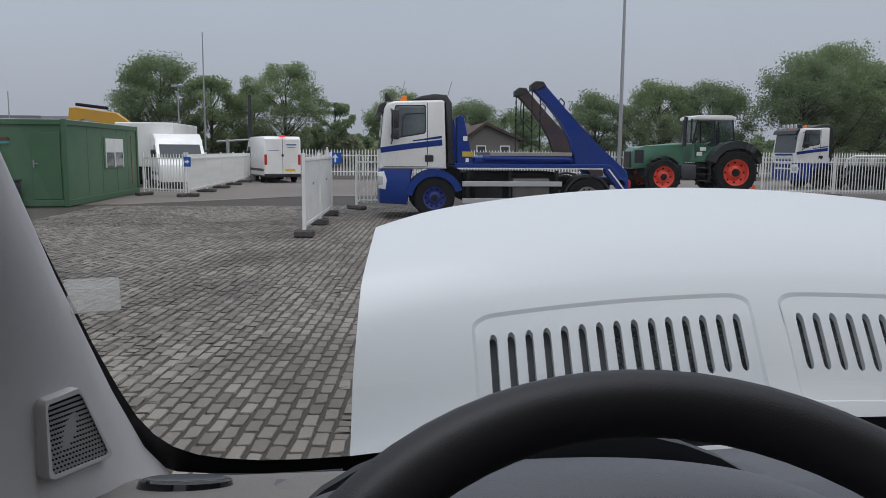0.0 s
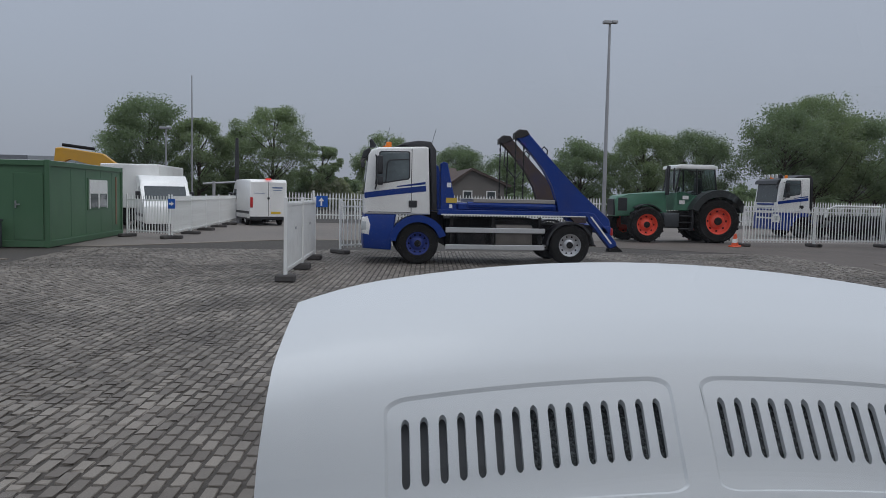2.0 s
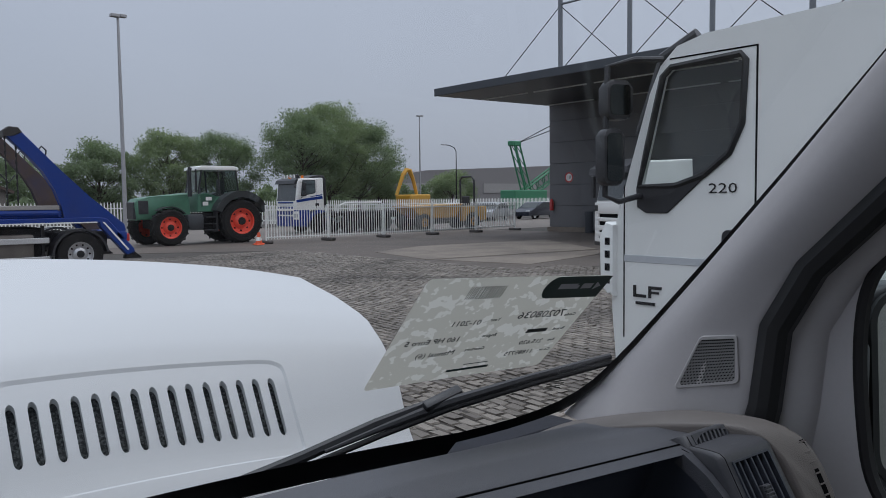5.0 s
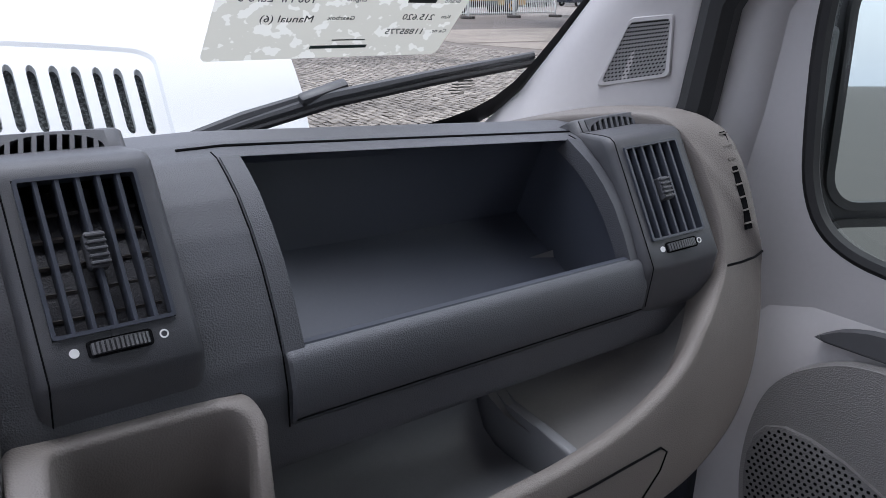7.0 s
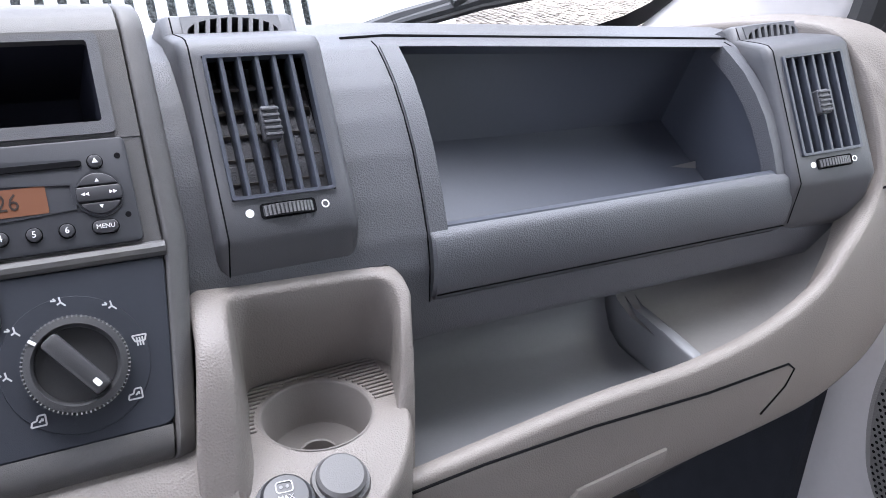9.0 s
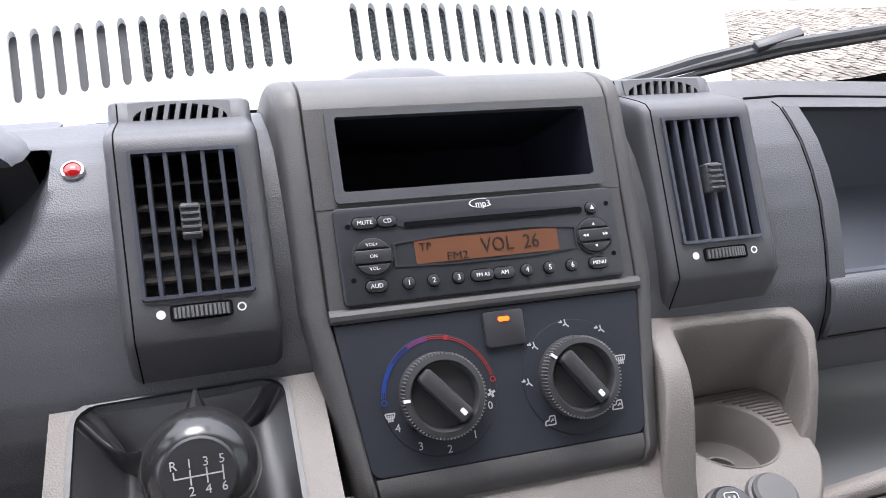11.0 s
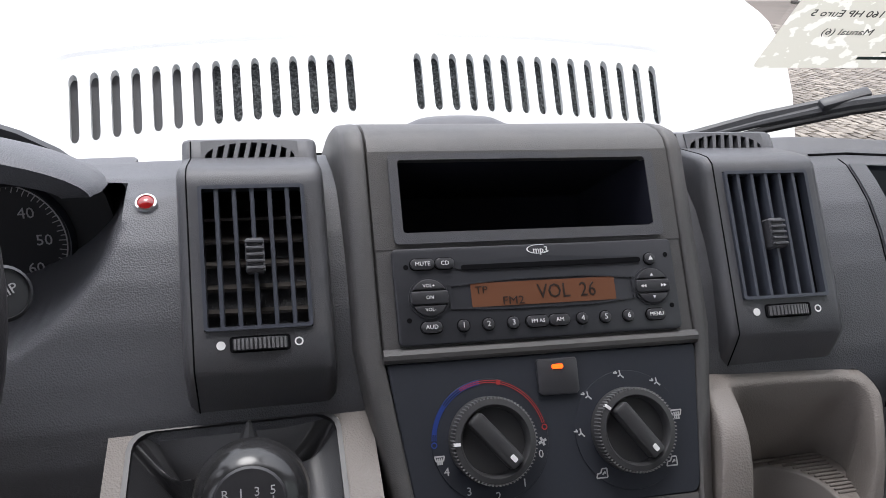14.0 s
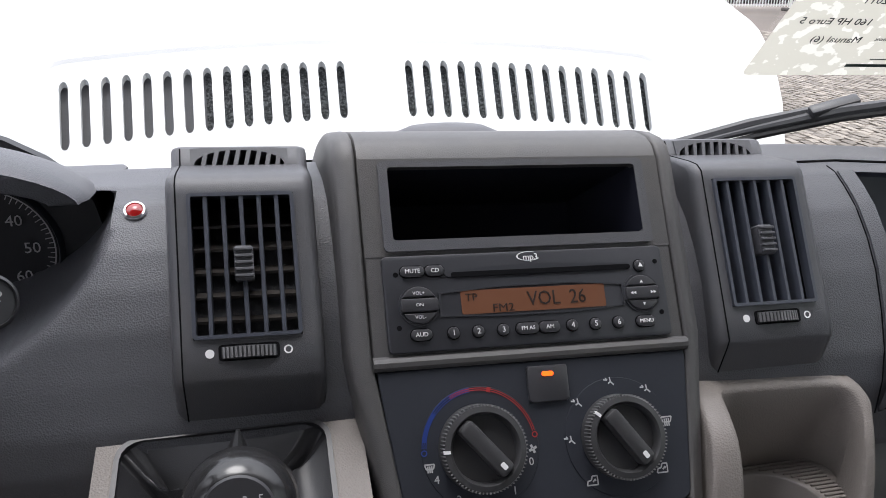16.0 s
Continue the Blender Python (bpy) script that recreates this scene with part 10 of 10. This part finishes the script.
def tree(label, x, y, h, r, seed, leaf=LEAF_A, clumps=60, per=330, size=0.115, trunk=0.22, low=0.25):
    """A tapered trunk, forking limbs, and leaves gathered in loose clumps at the limbs' ends."""
    rg = np.random.RandomState(seed)
    t = thing("tree", label, "tree", (x, y, 0.0), group="trees along the street", placed=True)
    bm = bmesh.new()
    top = h * 0.86
    lean = rg.normal(0, 0.25, 2)
    tube(bm, [(0, 0, 0), (lean[0] * 0.3, lean[1] * 0.3, h * 0.3), (lean[0], lean[1], h * 0.6), (lean[0] * 1.3, lean[1] * 1.3, top)], [trunk, trunk * 0.75, trunk * 0.45, 0.04], 8)
    cen = []
    clumps = int(clumps * 1.35)
    for k in range(clumps):
        a = rg.uniform(0, 2 * math.pi)
        f = low + (1 - low) * rg.uniform(0, 1) ** 0.8
        prof_r = r * math.sin(math.pi * min(1, (f - low) / (1 - low) * 0.86 + 0.12)) ** 0.6
        d = prof_r * rg.uniform(0.35, 1.0) ** 0.6
        p = np.array([d * math.cos(a) + lean[0] * f, d * math.sin(a) + lean[1] * f, h * f * 0.97])
        p += rg.normal(0, 0.25, 3)
        cen.append(p)
        if k % 2 == 0:
            z0 = max(h * 0.18, p[2] - rg.uniform(0.25, 0.5) * h * 0.6 - d * 0.3)
            s0 = np.array([lean[0] * z0 / h, lean[1] * z0 / h, z0])
            mid = s0 * 0.45 + p * 0.55 + np.array([0, 0, -0.1 * d])
            tube(bm, [s0, mid, p], [trunk * 0.30, trunk * 0.17, 0.02], 5)
    part("trunk", bm, BARK, t, "brown trunk and limbs", smooth=60)
    n = clumps * per
    c = np.repeat(np.array(cen), per, 0)
    spread = 0.30 * r * (0.55 + 0.6 * np.repeat(rg.rand(clumps), per))[:, None]
    pos = c + np.clip(rg.normal(0, 1, (n, 3)), -1.9, 1.9) * spread * np.array([0.50, 0.50, 0.36])
    a = rg.normal(0, 1, (n, 3))
    a /= np.linalg.norm(a, axis=1, keepdims=True)
    b = np.cross(a, rg.normal(0, 1, (n, 3)))
    b /= np.linalg.norm(b, axis=1, keepdims=True)
    s = size * rg.uniform(0.5, 1.2, (n, 1))
    q = np.stack([pos - a * s, pos - b * s * 0.55 + a * s * 0.1, pos + a * s, pos + b * s * 0.55 + a * s * 0.1], 1).reshape(-1, 3)
    me = bpy.data.meshes.new("crown")
    me.from_pydata(q.tolist(), [], np.arange(n * 4).reshape(-1, 4).tolist())
    me.materials.append(leaf)
    o = new("crown", me)
    o.parent = t
    tagged(o, "crown of small leaves with gaps", kind="stuff")
    return t


for i, (x, y, h, r, lf, cl, lab) in enumerate((
        (-20.5, 80, 10.6, 4.6, LEAF_B, 80, "tall dense green tree"), (-15.2, 79, 9.0, 3.2, LEAF_A, 45, "pale green tree beside the mast"), (-11.6, 84, 8.6, 2.8, LEAF_A, 34, "thin pale green tree"),
        (-8.2, 80, 10.4, 4.1, LEAF_A, 46, "airy spring tree with showing limbs"), (-3.6, 84, 6.8, 2.2, LEAF_A, 26, "small thin tree"),
        (4.2, 96, 9.0, 4.0, LEAF_A, 50, "green tree behind the house"), (13.2, 98, 7.6, 4.2, LEAF_B, 50, "dark green tree behind the house"), (20.0, 99, 6.8, 4.2, LEAF_B, 50, "dark green tree in the distance"),
        (23.0, 76, 7.2, 3.4, LEAF_B, 60, "round dark green tree"), (29.8, 76, 8.9, 3.8, LEAF_A, 62, "pointed green tree"), (36.3, 77, 8.9, 4.0, LEAF_B, 62, "broad green tree"),
        (41.5, 70, 10.8, 4.4, LEAF_B, 75, "large dark oak"), (46.6, 73, 12.4, 5.0, LEAF_A, 85, "tall broad oak"), (52.0, 75, 10.8, 4.6, LEAF_B, 75, "dense green oak"), (57.0, 78, 6.5, 3.0, LEAF_A, 40, "low green tree"),
        (73.0, 82, 5.6, 3.4, LEAF_A, 44, "rounded green shrub beyond the cars"))):
    tree(lab + (" along the street" if "beyond" not in lab and "house" not in lab else ""), x, y, h, r, 20 + i, lf, cl)


def hedge(label, x0, x1, y, h, seed, leaf):
    rg = np.random.RandomState(seed)
    n = int(abs(x1 - x0) * h * 70)
    t = thing("hedge", label, "hedge", ((x0 + x1) / 2, y, 0), group="hedges", kind="")
    u = rg.rand(n)
    x = x0 + (x1 - x0) * u
    top = h * (0.72 + 0.28 * np.sin(x * 1.7 + seed) * np.sin(x * 0.63 + 2 * seed))
    pos = np.stack([x, y + rg.normal(0, 0.7, n), top * rg.rand(n) ** 0.7], 1)
    a = rg.normal(0, 1, (n, 3))
    a /= np.linalg.norm(a, axis=1, keepdims=True)
    b = np.cross(a, rg.normal(0, 1, (n, 3)))
    b /= np.linalg.norm(b, axis=1, keepdims=True)
    s = 0.30 * rg.uniform(0.5, 1.2, (n, 1))
    q = np.stack([pos - a * s, pos - b * s * 0.55, pos + a * s, pos + b * s * 0.55], 1).reshape(-1, 3)
    me = bpy.data.meshes.new("foliage")
    me.from_pydata(q.tolist(), [], np.arange(n * 4).reshape(-1, 4).tolist())
    me.materials.append(leaf)
    o = new("foliage", me)
    o.parent = t
    o.matrix_parent_inverse = INV[t]
    tagged(o, kind="stuff")


hedge("dark green hedge behind the fence", -24, 3, 86, 4.6, 3, LEAF_B)
hedge("pale blossoming bushes behind the fence", -4.5, 1.5, 83, 3.8, 4, LEAF_C)
hedge("dark green bushes along the street", 14, 62, 88, 3.4, 5, LEAF_B)
hedge("distant tree line beyond the hall", 62, 100, 120, 5.0, 6, LEAF_B)
hedge("distant green tree line", -60, 20, 125, 6.0, 8, LEAF_B)

# ---- the paving blocks nearest the van, one by one ----
SINGLE = paving("single_blocks", "object")
rv = random.Random(12)
worn = []
for _ in range(6):
    bm = bmesh.new()
    rings = []
    for k, z in ((1.0, 0.0), (0.97, 0.010), (0.90, 0.014)):
        rings.append([])
        for q, (x, y) in enumerate(rrect(-BL_HW, -BL_HL, BL_HW, BL_HL, 0.016, 2)):
            if k == 1.0:
                rv_x, rv_y = rv.gauss(0, 0.0042), rv.gauss(0, 0.0050)
                rings[-1].append(bm.verts.new((x + rv_x, y + rv_y, z)))
            else:
                base = rings[0][q].co
                rings[-1].append(bm.verts.new((base.x * k, base.y * (k * 0.5 + 0.5), z + rv.gauss(0, 0.0006))))
    for a, b in zip(rings, rings[1:]):
        for q in range(len(a)):
            bm.faces.new((a[q], a[(q + 1) % len(a)], b[(q + 1) % len(a)], b[q]))
    bm.faces.new(rings[-1])
    me = bpy.data.meshes.new("paving_block")
    bm.to_mesh(me)
    bm.free()
    me.materials.append(SINGLE)
    worn.append(me)
rb = random.Random(9)
for x, y in near:
    o = new("paving_block", rb.choice(worn))
    o.parent = ground
    o.matrix_basis = pose(x + rb.gauss(0, 0.003), y + rb.gauss(0, 0.003), -0.003 * rb.random(), 0, 0, math.degrees(TURN) + rb.gauss(0, 0.8))
    o.scale = (1 - 0.08 * rb.random() ** 2, 1 - 0.06 * rb.random() ** 2, 1)
